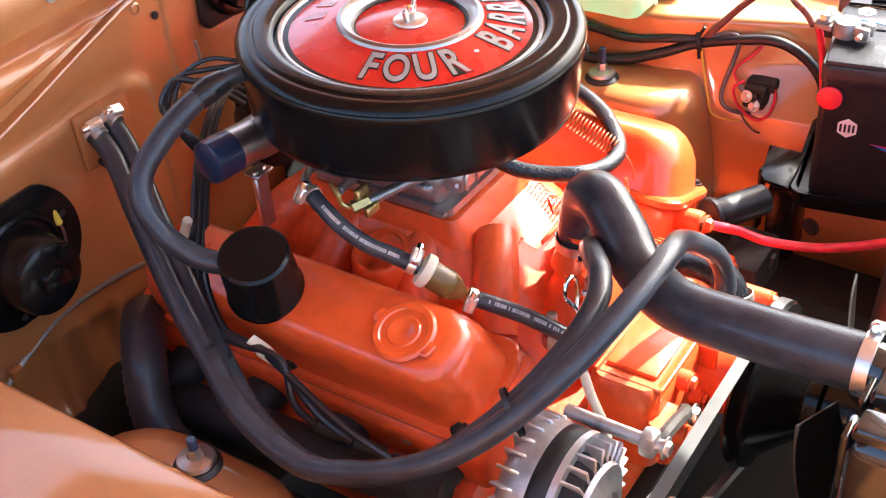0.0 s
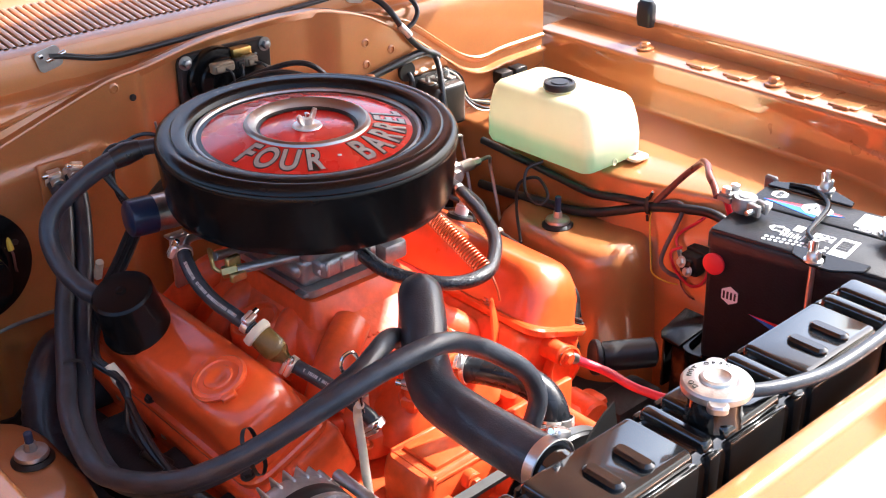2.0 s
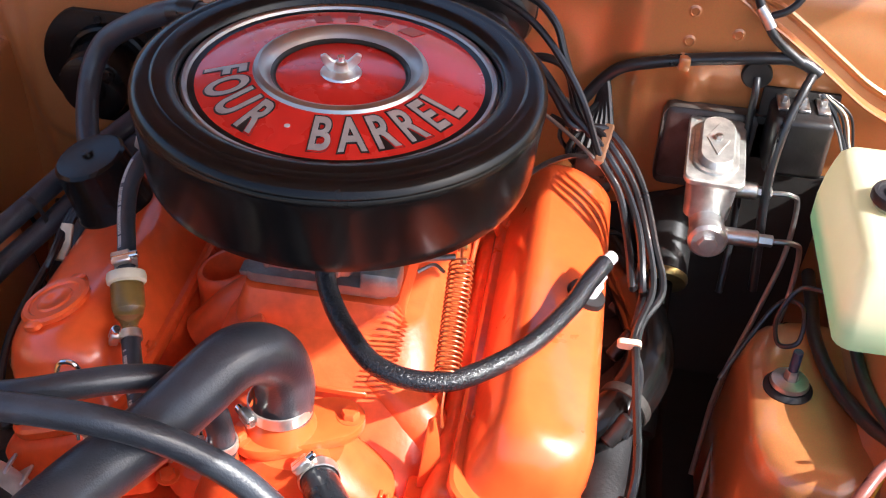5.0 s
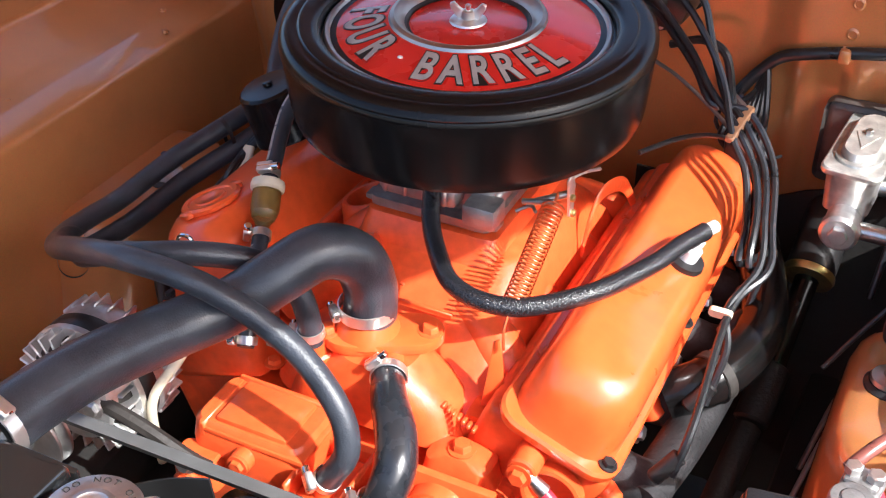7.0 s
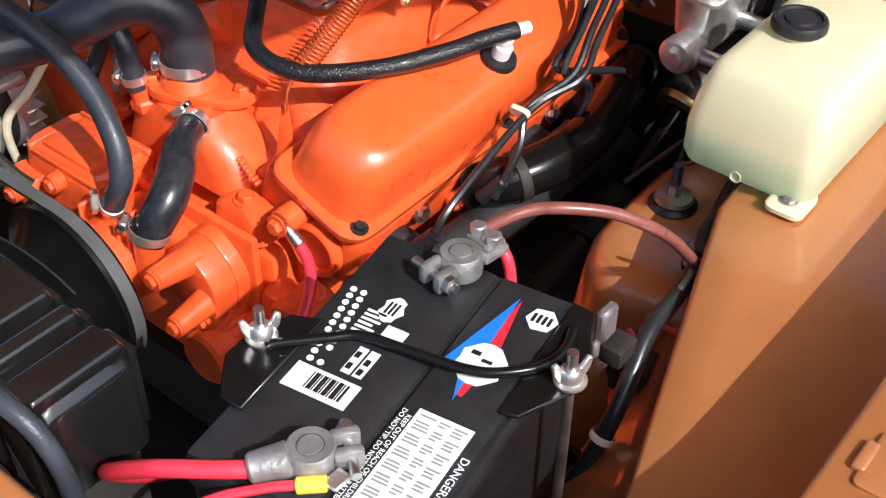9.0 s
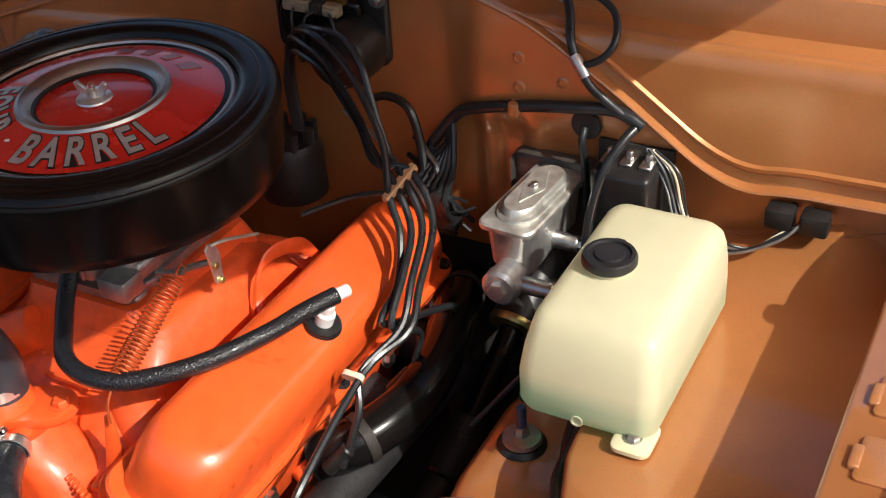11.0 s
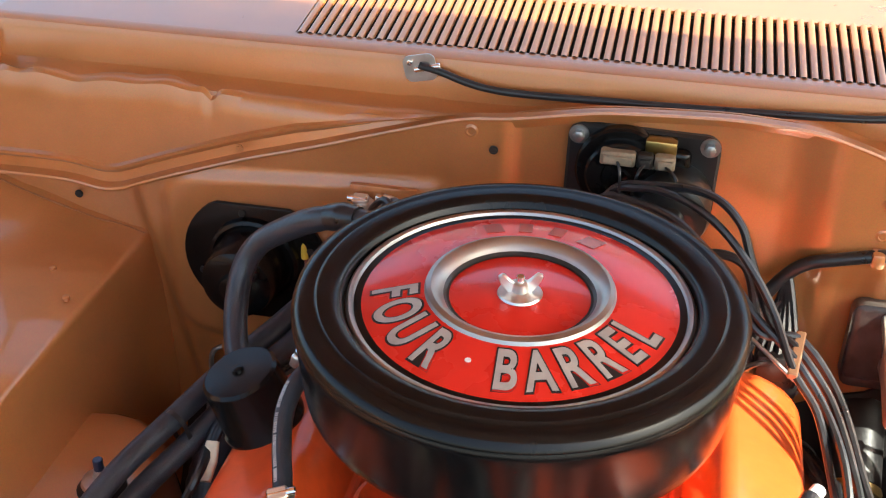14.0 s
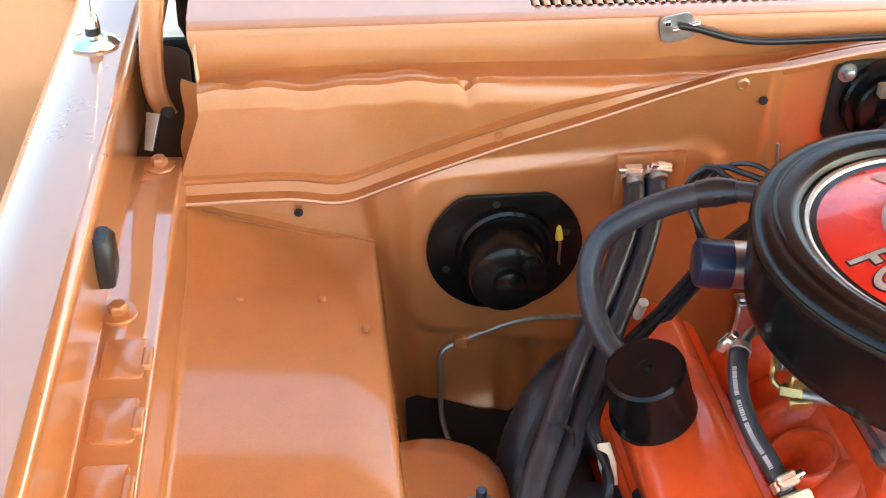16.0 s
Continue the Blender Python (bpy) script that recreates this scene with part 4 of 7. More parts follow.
ac = thing("air_cleaner", "round black air cleaner with a red lettered lid disc", "air cleaner", (0, 0, 0.82))
part("can", lathe(wide([(0.150, 0.812), (0.170, 0.814), (0.177, 0.818), (0.1785, 0.823), (0.1795, 0.830), (0.1835, 0.880), (0.1850, 0.889), (0.1850, 0.893), (0.1830, 0.8965)]), None, 96), BLACK, ac)
part("lid", lathe(wide([(0.1835, 0.8945), (0.1848, 0.8975), (0.1830, 0.9025), (0.1780, 0.9062), (0.1720, 0.9068), (0.1690, 0.9058), (0.1670, 0.9062), (0.1650, 0.9082), (0.1560, 0.9085), (0.1500, 0.9072), (0.1470, 0.9040), (0.1455, 0.8970), (0.1440, 0.8945), (0.10, 0.890)]), None, 96, cap=False), BLACK, ac)
part("rim", lathe([(0.1440, 0.8945), (0.1435, 0.8985), (0.1415, 0.9000), (0.1385, 0.8990), (0.1365, 0.8955)], None, 96, cap=False), SILVER, ac, "bright metal rim of the lid disc")
part("label", lathe([(0.1372, 0.8950), (0.1340, 0.8958), (0.0785, 0.9082), (0.076, 0.9080)], None, 96, cap=False), REDLABEL, ac, "red conical lid label")
part("inner_ring", lathe([(0.0790, 0.9080), (0.0775, 0.9112), (0.0735, 0.9130), (0.0695, 0.9115), (0.0645, 0.9062), (0.0620, 0.9020), (0.0600, 0.9005)], None, 80, cap=False), SILVER, ac, "brushed metal ring inside the lid label")
part("centre_disc", lathe([(0.0602, 0.9005), (0.0585, 0.9010), (0.0, 0.9030)], None, 64, cap=False), REDLABEL, ac)
part("black_line", lathe([(0.0632, 0.9040), (0.0605, 0.9014), (0.0585, 0.9014)], None, 80, cap=False), INK, ac)
wn_ = part("wing_nut", join(lathe([(0.018, 0.9025), (0.019, 0.9035), (0.018, 0.9052), (0.009, 0.9062), (0.008, 0.9068)], None, 32), lathe([(0.0075, 0.906), (0.0065, 0.914), (0.005, 0.915)], None, 20),
    *[prism([(0.003, 0.0), (0.009, -0.002), (0.017, 0.009), (0.0185, 0.015), (0.014, 0.017), (0.008, 0.011), (0.003, 0.008)], 0.0042, Matrix.Translation((0, 0, 0.906)) @ pose(0, 0, 0, 90, 0, a) @ Matrix.Translation((0, 0, -0.0021)), 0.0008, 1) for a in (15, 195)]), BRIGHT, ac, "bright wing nut and washer")
part("stud", rod((0, 0, 0.905), (0, 0, 0.9205), 0.0034, 12, 0.0006), CHROME, wn_)
slope = math.atan2(0.9072 - 0.8958, 0.134 - 0.083)
for ch, ang in zip("FOURBARREL", (-168.5, -153.5, -137.5, -121.5, -87, -73, -58.5, -44.5, -31, -18.5)):
    a = radians(ang)
    rr = 0.1050
    z = 0.9072 - (rr - 0.083) * math.tan(slope)
    m = Matrix.Translation((rr * math.cos(a), rr * math.sin(a), z)) @ pose(0, 0, 0, 0, 0, ang + 90) @ pose(0, 0, 0, math.degrees(slope), 0, 0) @ Matrix.Diagonal((0.62, 1.0, 1.0, 1))
    glyph = part("letter", letters(ch, 0.0545, m @ Matrix.Translation((0, 0, 0.0009)), 0.0003, 0.0011), LETTER, ac, "grey letter outlined in black")
    part("outline", letters(ch, 0.0545, m @ Matrix.Translation((0, 0, 0.0004)), 0.0003, 0.0030), INK, glyph)
a = radians(-104)
part("dot", lathe([(0.0026, 0), (0.0026, 0.0008), (0.0, 0.0009)], Matrix.Translation((0.1010 * math.cos(a), 0.1010 * math.sin(a), 0.9035)), 14), WHITE, ac)
# worn lettering on the far side of the label
for ang, w in ((62, 0.018), (80, 0.012), (96, 0.012), (112, 0.016)):
    a = radians(ang)
    m = Matrix.Translation((0.104 * math.cos(a), 0.104 * math.sin(a), 0.9027)) @ pose(0, 0, 0, 0, 0, ang + 90) @ pose(0, 0, 0, math.degrees(slope), 0, 0)
    part("bar", box(-w / 2, w / 2, -0.011, 0.011, 0, 0.0007, 0, 1, m), FAINT, ac, "faint worn lettering bar")

# the whole air cleaner sits raised, its rear edge higher than its front
AC_POSE = Matrix.Translation((0, 0, 0.9145)) @ pose(0, 0, 0, 2.0, 0, 0) @ Matrix.Translation((0, 0, -0.905))
for piece in ac.children_recursive:
    piece.data.transform(AC_POSE)

# carburettor under the air cleaner
carb = thing("carburetor", "grey alloy four-barrel carburetor below the air cleaner", "carburetor", (0.012, 0.0, 0.70))
part("base_plate", loft([(0.150, 0.215, 0.012, 0.7035), (0.150, 0.215, 0.012, 0.716)], Matrix.Translation((0.012, 0.0, 0))), CARB, carb)
part("main_body", join(box(-0.060, 0.084, -0.092, 0.095, 0.714, 0.762, 0.010, 3), box(-0.068, 0.090, -0.085, -0.040, 0.728, 0.752, 0.010, 3), box(-0.072, 0.096, 0.03, 0.09, 0.726, 0.752, 0.010, 3)), CARB, carb)
part("air_horn", join(box(-0.056, 0.080, -0.100, 0.085, 0.760, 0.788, 0.006), lathe([(0.068, 0.785), (0.066, 0.815)], Matrix.Translation((0.0, 0, 0)), 40)), CARB, carb)
for x, y in ((0.066, -0.112), (-0.042, -0.112), (0.012, -0.114)):
    part("screw", hexbolt((x, y + 0.006, 0.745), (x, y - 1, 0.745), 0.005, 0.005, False), STEEL, carb)
part("accelerator_pump", box(0.058, 0.098, -0.122, -0.085, 0.718, 0.750, 0.006), CARB, carb)
part("float_bowl", box(-0.045, 0.050, -0.116, -0.085, 0.731, 0.764, 0.009, 3), CARB, carb)
part("flange_ear", box(-0.070, 0.094, -0.103, -0.080, 0.7045, 0.7135, 0.004), CARB, carb)
for x in (-0.036, -0.012, 0.012, 0.036):
    part("casting_rib", box(x - 0.003, x + 0.003, -0.119, -0.112, 0.735, 0.760, 0.002, 1), CARB, carb)
# the casting sits square on the raised pad of the manifold
snug = Matrix(((0.93, 0, 0, -0.0152), (0, 0.88, 0, 0.012), (0, 0, 0.80, 0.163), (0, 0, 0, 1)))
for piece in list(carb.children):
    piece.data.transform(snug)
# throttle linkage on both sides
part("linkage", join(rod((0.085, -0.035, 0.742), (0.122, -0.012, 0.752), 0.004, 10), rod((0.090, -0.058, 0.760), (0.122, -0.055, 0.766), 0.0032, 10)), CARB, carb, "dull zinc throttle linkage")
lever = part("throttle_lever", join(prism([(-0.010, 0.026), (-0.004, 0.030), (0.006, 0.026), (0.011, 0.010), (0.010, -0.018), (0.004, -0.025), (-0.003, -0.020), (-0.006, 0.004)], 0.0028, Matrix.Translation((0.122, -0.010, 0.745)) @ Matrix(((0, 0, 1, 0), (1, 0, 0, 0), (0, 1, 0, 0), (0, 0, 0, 1))), 0.0006, 1), tube([(0.126, -0.013, 0.773), (0.130, 0.000, 0.772), (0.131, 0.020, 0.764), (0.131, 0.058, 0.746)], 0.0020, 8, 5)), ZINC, carb, "bright zinc throttle lever and rod")
for y, z in ((-0.006, 0.726), (-0.011, 0.747)):
    part("pivot", rod((0.123, y, z), (0.129, y, z), 0.0042, 10, 0.0008), GOLD, lever)
part("choke_rod", join(rod((-0.066, -0.056, 0.775), (-0.138, -0.022, 0.769), 0.0062, 12, 0.001), rod((-0.07, 0.03, 0.760), (-0.150, 0.004, 0.782), 0.006, 12, 0.001)), CARB, carb, "dull zinc choke linkage")
part("choke_fitting", join(rod((-0.134, -0.024, 0.770), (-0.150, -0.012, 0.766), 0.0078, 6, 0.001), box(-0.146, -0.126, -0.020, -0.012, 0.764, 0.786, 0.002, 1), box(-0.150, -0.128, -0.034, -0.026, 0.758, 0.770, 0.002, 1), tube([(-0.150, -0.010, 0.766), (-0.156, -0.004, 0.772), (-0.156, 0.000, 0.784), (-0.152, 0.010, 0.790), (-0.146, 0.012, 0.780)], 0.0028, 8, 5)), GOLD, carb, "yellow chromate choke fitting")
part("float_arm", tube([(0.090, -0.075, 0.758), (0.104, -0.070, 0.765), (0.115, -0.085, 0.770)], 0.0018, 8, 4), GREYSTEEL, carb)

# throttle return spring
def coil_spring(a, b, r, wire, turns):
    a, b = Vector(a), Vector(b)
    m = along(a, b)
    h = (b - a).length
    return tube([m @ Vector((r * math.cos(t), r * math.sin(t), h * t / (2 * math.pi * turns))) for t in np.linspace(0, 2 * math.pi * turns, turns * 10 + 1)], wire, 6, 1, False)


spring = thing("return_spring", "orange painted throttle return coil spring", "spring", (0.133, -0.13, 0.73))
part("coil", coil_spring((0.130, -0.076, 0.775), (0.134, -0.180, 0.727), 0.0112, 0.0010, 24), COPPERWIRE, spring)
part("hook", tube([(0.134, -0.180, 0.727), (0.134, -0.190, 0.724), (0.134, -0.200, 0.710), (0.136, -0.203, 0.692)], 0.0014, 6, 5), COPPERWIRE, spring)
part("upper_hook", tube([(0.130, -0.076, 0.775), (0.128, -0.062, 0.782), (0.124, -0.050, 0.770)], 0.0014, 6, 5), COPPERWIRE, spring)

# pcv valve and hose
pcv = thing("pcv_valve", "white plastic valve elbow in a black rubber grommet", "valve", (0.252, -0.004, 0.700))
gm = bank(1) @ Matrix.Translation((0.016, -0.005, 0.079))
part("grommet", lathe([(0.019, -0.003), (0.0205, 0.001), (0.019, 0.006), (0.012, 0.007)], gm, 28), BLACKSATIN, pcv, "black rubber grommet")
part("body", lathe([(0.010, 0.004), (0.010, 0.020), (0.007, 0.022), (0.007, 0.032)], gm, 20), WHITE, pcv)
hose = thing("pcv_hose", "black ribbed vacuum hose looping from valve to carburetor", "hose", (0.15, -0.16, 0.73))
part("tube", tube([(0.262, 0.006, 0.737), (0.247, -0.030, 0.737), (0.232, -0.070, 0.735), (0.198, -0.130, 0.732), (0.148, -0.176, 0.728), (0.108, -0.190, 0.730), (0.070, -0.180, 0.733), (0.040, -0.148, 0.738), (0.018, -0.118, 0.748), (0.006, -0.092, 0.764), (0.002, -0.074, 0.776)], 0.0095, 14, 8), BRAID, hose)
part("tip", rod((0.260, 0.002, 0.737), (0.270, 0.020, 0.738), 0.0068, 14, 0.002), WHITE, hose, "white plastic end")

# ---- hoses ----
def hose_thing(name, label, pts, r, mat=RUBBER, seg=16, per=8, ribs=0.0):
    h = thing(name, label, "hose", pts[len(pts) // 2])
    part("tube", tube(pts, r, seg, per, True, ribs), mat, h)
    return h


def dirn(pts, i):
    a, b = Vector(pts[max(i - 1, 0)]), Vector(pts[min(i + 1, len(pts) - 1)])
    return b - a


UP = [(-0.004, -0.206, 0.688), (-0.002, -0.208, 0.725), (-0.010, -0.219, 0.760), (-0.031, -0.245, 0.777), (-0.056, -0.279, 0.764), (-0.083, -0.313, 0.746), (-0.112, -0.365, 0.743), (-0.130, -0.441, 0.756), (-0.137, -0.505, 0.764), (-0.138, -0.553, 0.768)]
uh = hose_thing("radiator_hose", "thick black rubber upper radiator hose to the thermostat", UP, [0.0265, 0.0262, 0.026, 0.0262, 0.0262, 0.026, 0.0262, 0.0262, 0.0265, 0.0268], seg=24)
clamp((-0.006, -0.208, 0.697), (0, 0, 1), 0.0275, uh, 0.013, (-0.7, -0.7, 0))
clamp((-0.138, -0.548, 0.768), (0, 1, 0), 0.0285, uh, 0.013, (0.5, 0, 0.9))

HA = [(0.027, -0.353, 0.606), (0.040, -0.356, 0.628), (0.053, -0.352, 0.657), (0.042, -0.343, 0.692), (0.005, -0.334, 0.728), (-0.035, -0.336, 0.758), (-0.074, -0.345, 0.783), (-0.115, -0.352, 0.796), (-0.178, -0.350, 0.793), (-0.245, -0.332, 0.768), (-0.300, -0.300, 0.733), (-0.338, -0.265, 0.705), (-0.365, -0.225, 0.685), (-0.384, -0.170, 0.667), (-0.391, -0.110, 0.656), (-0.376, -0.030, 0.670), (-0.345, 0.035, 0.690), (-0.309, 0.107, 0.712), (-0.250, 0.210, 0.745), (-0.218, 0.268, 0.790), (-0.213, 0.304, 0.818)]
ha = hose_thing("heater_hose", "black rubber heater hose looping from water pump to firewall", HA, 0.0118)
clamp((0.031, -0.354, 0.614), dirn(HA, 0), 0.0125, ha, 0.010, (-0.6, -0.8, 0.2))
clamp((-0.2135, 0.295, 0.812), dirn(HA, 20), 0.0125, ha, 0.010, (-0.2, -0.5, 0.9))
HB = [(-0.046, -0.247, 0.668), (-0.047, -0.249, 0.696), (-0.053, -0.249, 0.720), (-0.066, -0.251, 0.740), (-0.087, -0.260, 0.756), (-0.112, -0.277, 0.767), (-0.140, -0.297, 0.774), (-0.176, -0.312, 0.772), (-0.222, -0.311, 0.757), (-0.268, -0.292, 0.728), (-0.308, -0.264, 0.698), (-0.342, -0.226, 0.670), (-0.364, -0.170, 0.645), (-0.372, -0.105, 0.633), (-0.358, -0.030, 0.647), (-0.326, 0.035, 0.668), (-0.284, 0.112, 0.700), (-0.222, 0.215, 0.742), (-0.194, 0.270, 0.792), (-0.188, 0.304, 0.822)]
hb = hose_thing("heater_hose", "black rubber heater return hose bound beside its twin", HB, 0.0118)
clamp((-0.0463, -0.248, 0.680), dirn(HB, 0), 0.0125, hb, 0.010, (-0.9, -0.4, 0))
clamp((-0.189, 0.296, 0.815), dirn(HB, 19), 0.0125, hb, 0.010, (0.3, -0.5, 0.9))
for a, b in (((-0.300, -0.300, 0.733), (-0.288, -0.279, 0.713)), ((-0.345, 0.035, 0.690), (-0.328, 0.033, 0.668))):
    c, ax = (Vector(a) + Vector(b)) / 2, Vector((-0.6, 0.7, -0.3)) if a[1] < -0.2 else Vector((0.45, 0.85, 0.25))
    single("cable_tie", loft([(0.030, 0.054, 0.015, 0), (0.030, 0.054, 0.015, 0.005)], along(c - ax.normalized() * 0.0025, c + ax.normalized() * 0.0025), cap=False), BLACKSATIN, "black cable tie binding two heater hoses", "cable tie", "hose ties")
BH = [(-0.273, 0.050, 0.752), (-0.288, 0.078, 0.760), (-0.298, 0.108, 0.782), (-0.298, 0.132, 0.812), (-0.283, 0.142, 0.840), (-0.250, 0.140, 0.864), (-0.215, 0.131, 0.884), (-0.180, 0.121, 0.896), (-0.150, 0.108, 0.899)]
bh = hose_thing("breather_hose", "black rubber breather hose from can to air cleaner", BH, [0.012, 0.012, 0.012, 0.012, 0.012, 0.0125, 0.0125, 0.010, 0.0095])
part("taped_end", tube([(-0.203, 0.128, 0.889), (-0.187, 0.123, 0.894), (-0.170, 0.116, 0.898)], [0.0130, 0.0145, 0.0115], 14, 4), WIRE, bh, "black tape wound round the hose end")
BY = [(0.033, -0.236, 0.651), (0.040, -0.252, 0.653), (0.054, -0.276, 0.654), (0.074, -0.302, 0.648), (0.087, -0.326, 0.634), (0.088, -0.344, 0.618), (0.083, -0.356, 0.598)]
by = hose_thing("bypass_hose", "short moulded black bypass hose between pump and manifold", BY, [0.0165, 0.0165, 0.0178, 0.0196, 0.0200, 0.0192, 0.0182], MOULDED, 22)
clamp((0.0365, -0.244, 0.652), (0.4, -0.9, 0.1), 0.0176, by, 0.011, (-0.6, -0.3, 0.8))
part("neck", rod((0.026, -0.214, 0.648), (0.036, -0.242, 0.652), 0.0155, 20), CAST, engine)
clamp((0.0845, -0.354, 0.607), (0.2, 0.3, 1), 0.0205, by, 0.010, (-0.8, -0.6, 0))

# fuel line and filter

fu = thing("fuel_line", "black fuel hoses with a steel pipe end", "fuel hose", (-0.18, -0.08, 0.74))
part("steel_pipe", tube([(-0.118, 0.050, 0.785), (-0.150, 0.040, 0.797), (-0.172, 0.026, 0.802), (-0.187, 0.004, 0.799)], 0.0048, 10, 5), GREYSTEEL, fu, "bare steel pipe")
UPPER = [(-0.186, 0.010, 0.801), (-0.195, -0.012, 0.795), (-0.198, -0.036, 0.781), (-0.193, -0.062, 0.764), (-0.184, -0.088, 0.752), (-0.176, -0.114, 0.741)]
LOWER = [(-0.158, -0.160, 0.707), (-0.146, -0.188, 0.697), (-0.133, -0.216, 0.683), (-0.120, -0.246, 0.664), (-0.114, -0.264, 0.648)]
part("upper_hose", tube(UPPER, 0.0088, 14, 8), RUBBER, fu)
part("lower_hose", tube(LOWER, 0.0088, 14, 8), RUBBER, fu)
rng = random.Random(12)
for line, first, last in ((UPPER, 9, 34), (LOWER, 5, 24)):
    dense = smooth_path(line, 8)
    for k in range(first, min(last, len(dense) - 1)):
        ax = (dense[k + 1] - dense[k]).normalized()
        out = Vector((-0.55, -0.45, 0.70))
        out = (out - ax * out.dot(ax)).normalized()
        across = out.cross(ax)
        rot = Matrix((ax, across, out)).transposed().to_4x4()
        for f in (0.0, 0.5):
            if rng.random() < 0.86:
                w = rng.uniform(0.0005, 0.0010)
                part("print_bar", box(-w, w, -0.0019, 0.0019, 0.0083, 0.0090, 0, 1, Matrix.Translation(dense[k].lerp(dense[k + 1], f)) @ rot), LETTER, fu, "grey printed bar")
clamp((-0.188, 0.006, 0.800), (-0.4, -0.9, -0.2), 0.0095, fu, 0.008, (-1, -0.2, 0.3))
clamp((-0.1785, -0.106, 0.7445), (0.35, -0.8, -0.45), 0.0095, fu, 0.009, (-0.3, 0.2, 1))
clamp((-0.1575, -0.161, 0.7065), (0.35, -0.8, -0.40), 0.0095, fu, 0.009, (-0.9, -0.2, 0.3))
clamp((-0.115, -0.259, 0.653), (0.2, -0.6, -0.8), 0.0095, fu, 0.009, (-0.9, -0.2, 0.3))
ff = thing("fuel_filter", "clear amber inline fuel filter with a white collar", "fuel filter", (-0.168, -0.122, 0.722))
fm = along((-0.1755, -0.115, 0.7405), (-0.159, -0.158, 0.708))
part("collar", lathe([(0.006, -0.002), (0.0175, 0.0), (0.0185, 0.004), (0.0180, 0.009), (0.0155, 0.011)], fm, 28), CREAM, ff, "white plastic collar")
part("bowl", lathe([(0.0152, 0.008), (0.0155, 0.032), (0.0125, 0.042), (0.0085, 0.047), (0.006, 0.056)], fm, 28), AMBER, ff)
part("element", lathe([(0.0118, 0.010), (0.0118, 0.034), (0.004, 0.038)], fm, 16), PAPER, ff, "pleated brown paper element")

# ---- radiator and fan ----
rad = thing("radiator", "gloss black painted radiator with a ribbed top tank", "radiator", (0.05, -0.60, 0.40))
part("top_tank", loft([(0.600, 0.086, 0.012, 0.690), (0.600, 0.086, 0.014, 0.762), (0.592, 0.078, 0.014, 0.772), (0.580, 0.066, 0.012, 0.7775)], Matrix.Translation((0.055, -0.603, 0))), RADBLACK, rad)
part("core", box(-0.24, 0.35, -0.640, -0.572, 0.36, 0.690, 0.003), DARKSHADE, rad, "dark finned radiator core")
for x0, x1 in ((-0.238, -0.208), (-0.192, -0.046), (-0.030, -0.014), (0.002, 0.090), (0.106, 0.122), (0.138, 0.268), (0.284, 0.300), (0.316, 0.348)):
    part("panel", loft([(x1 - x0, 0.080, 0.004, 0.776), (x1 - x0, 0.079, 0.005, 0.7825), (x1 - x0 - 0.003, 0.074, 0.005, 0.7865), (x1 - x0 - 0.006, 0.066, 0.004, 0.7875)], Matrix.Translation(((x0 + x1) / 2, -0.603, 0))), RADBLACK, rad)
    part("side_panel", box(x0, x1, -0.5625, -0.5555, 0.700, 0.776, 0.003, 2), RADBLACK, rad)
    part("side_panel", box(x0, x1, -0.6505, -0.643, 0.700, 0.776, 0.003, 2), RADBLACK, rad)
for x in (-0.135, -0.095, 0.182, 0.222):
    part("rib", loft([(0.017, 0.046, 0.0083, 0.785), (0.0165, 0.045, 0.008, 0.7905), (0.010, 0.038, 0.005, 0.7935)], Matrix.Translation((x, -0.612, 0))), RADBLACK, rad)
part("inlet", rod((-0.138, -0.575, 0.760), (-0.138, -0.535, 0.768), 0.0255, 28, 0.002), RADBLACK, rad)
part("neck", lathe([(0.030, 0.778), (0.026, 0.792), (0.026, 0.806), (0.031, 0.810)], Matrix.Translation((0.022, -0.614, 0)), 32), RADBLACK, rad)
capm = Matrix.Translation((0.022, -0.614, 0.810)) @ pose(0, 0, 0, 0, 0, 38)
rc = part("cap", lathe([(0.0325, 0.0), (0.0345, 0.002), (0.0345, 0.008), (0.0325, 0.0105), (0.022, 0.0125), (0.0175, 0.012), (0.0165, 0.0145), (0.013, 0.0150), (0.0105, 0.0135), (0.0, 0.0140)], capm, 48), STEEL, rad, "bare zinc radiator pressure cap")
for a in (0, 180):
    part("ear", loft([(0.018, 0.020, 0.007, 0.0005), (0.018, 0.020, 0.007, 0.006), (0.014, 0.016, 0.006, 0.008)], capm @ pose(0, 0, 0, 0, 0, a) @ Matrix.Translation((0.036, 0, 0))), STEEL, rc)
for i, ch in enumerate("DO NOT OPEN"):
    if ch != " ":
        ang = 165 - i * 15
        part("stamped_letter", letters(ch, 0.0072, capm @ pose(0, 0, 0.0118, 0, 0, ang - 90 - 38) @ Matrix.Translation((0, 0.0262, 0)), 0.0004), DARK, rc)
hose_thing("overflow_hose", "thin black overflow hose along the radiator", [(0.044, -0.622, 0.800), (0.085, -0.642, 0.797), (0.15, -0.656, 0.792), (0.24, -0.660, 0.795), (0.33, -0.652, 0.795), (0.37, -0.645, 0.76), (0.375, -0.64, 0.66)], 0.0072)
PC = (0.030, 0.548)
pul = thing("fan_pulley", "black fan pulley and clutch hub in front of the pump", "pulley", (PC[0], -0.45, PC[1]))
pm = along((PC[0], -0.400, PC[1]), (PC[0], -1, PC[1]))
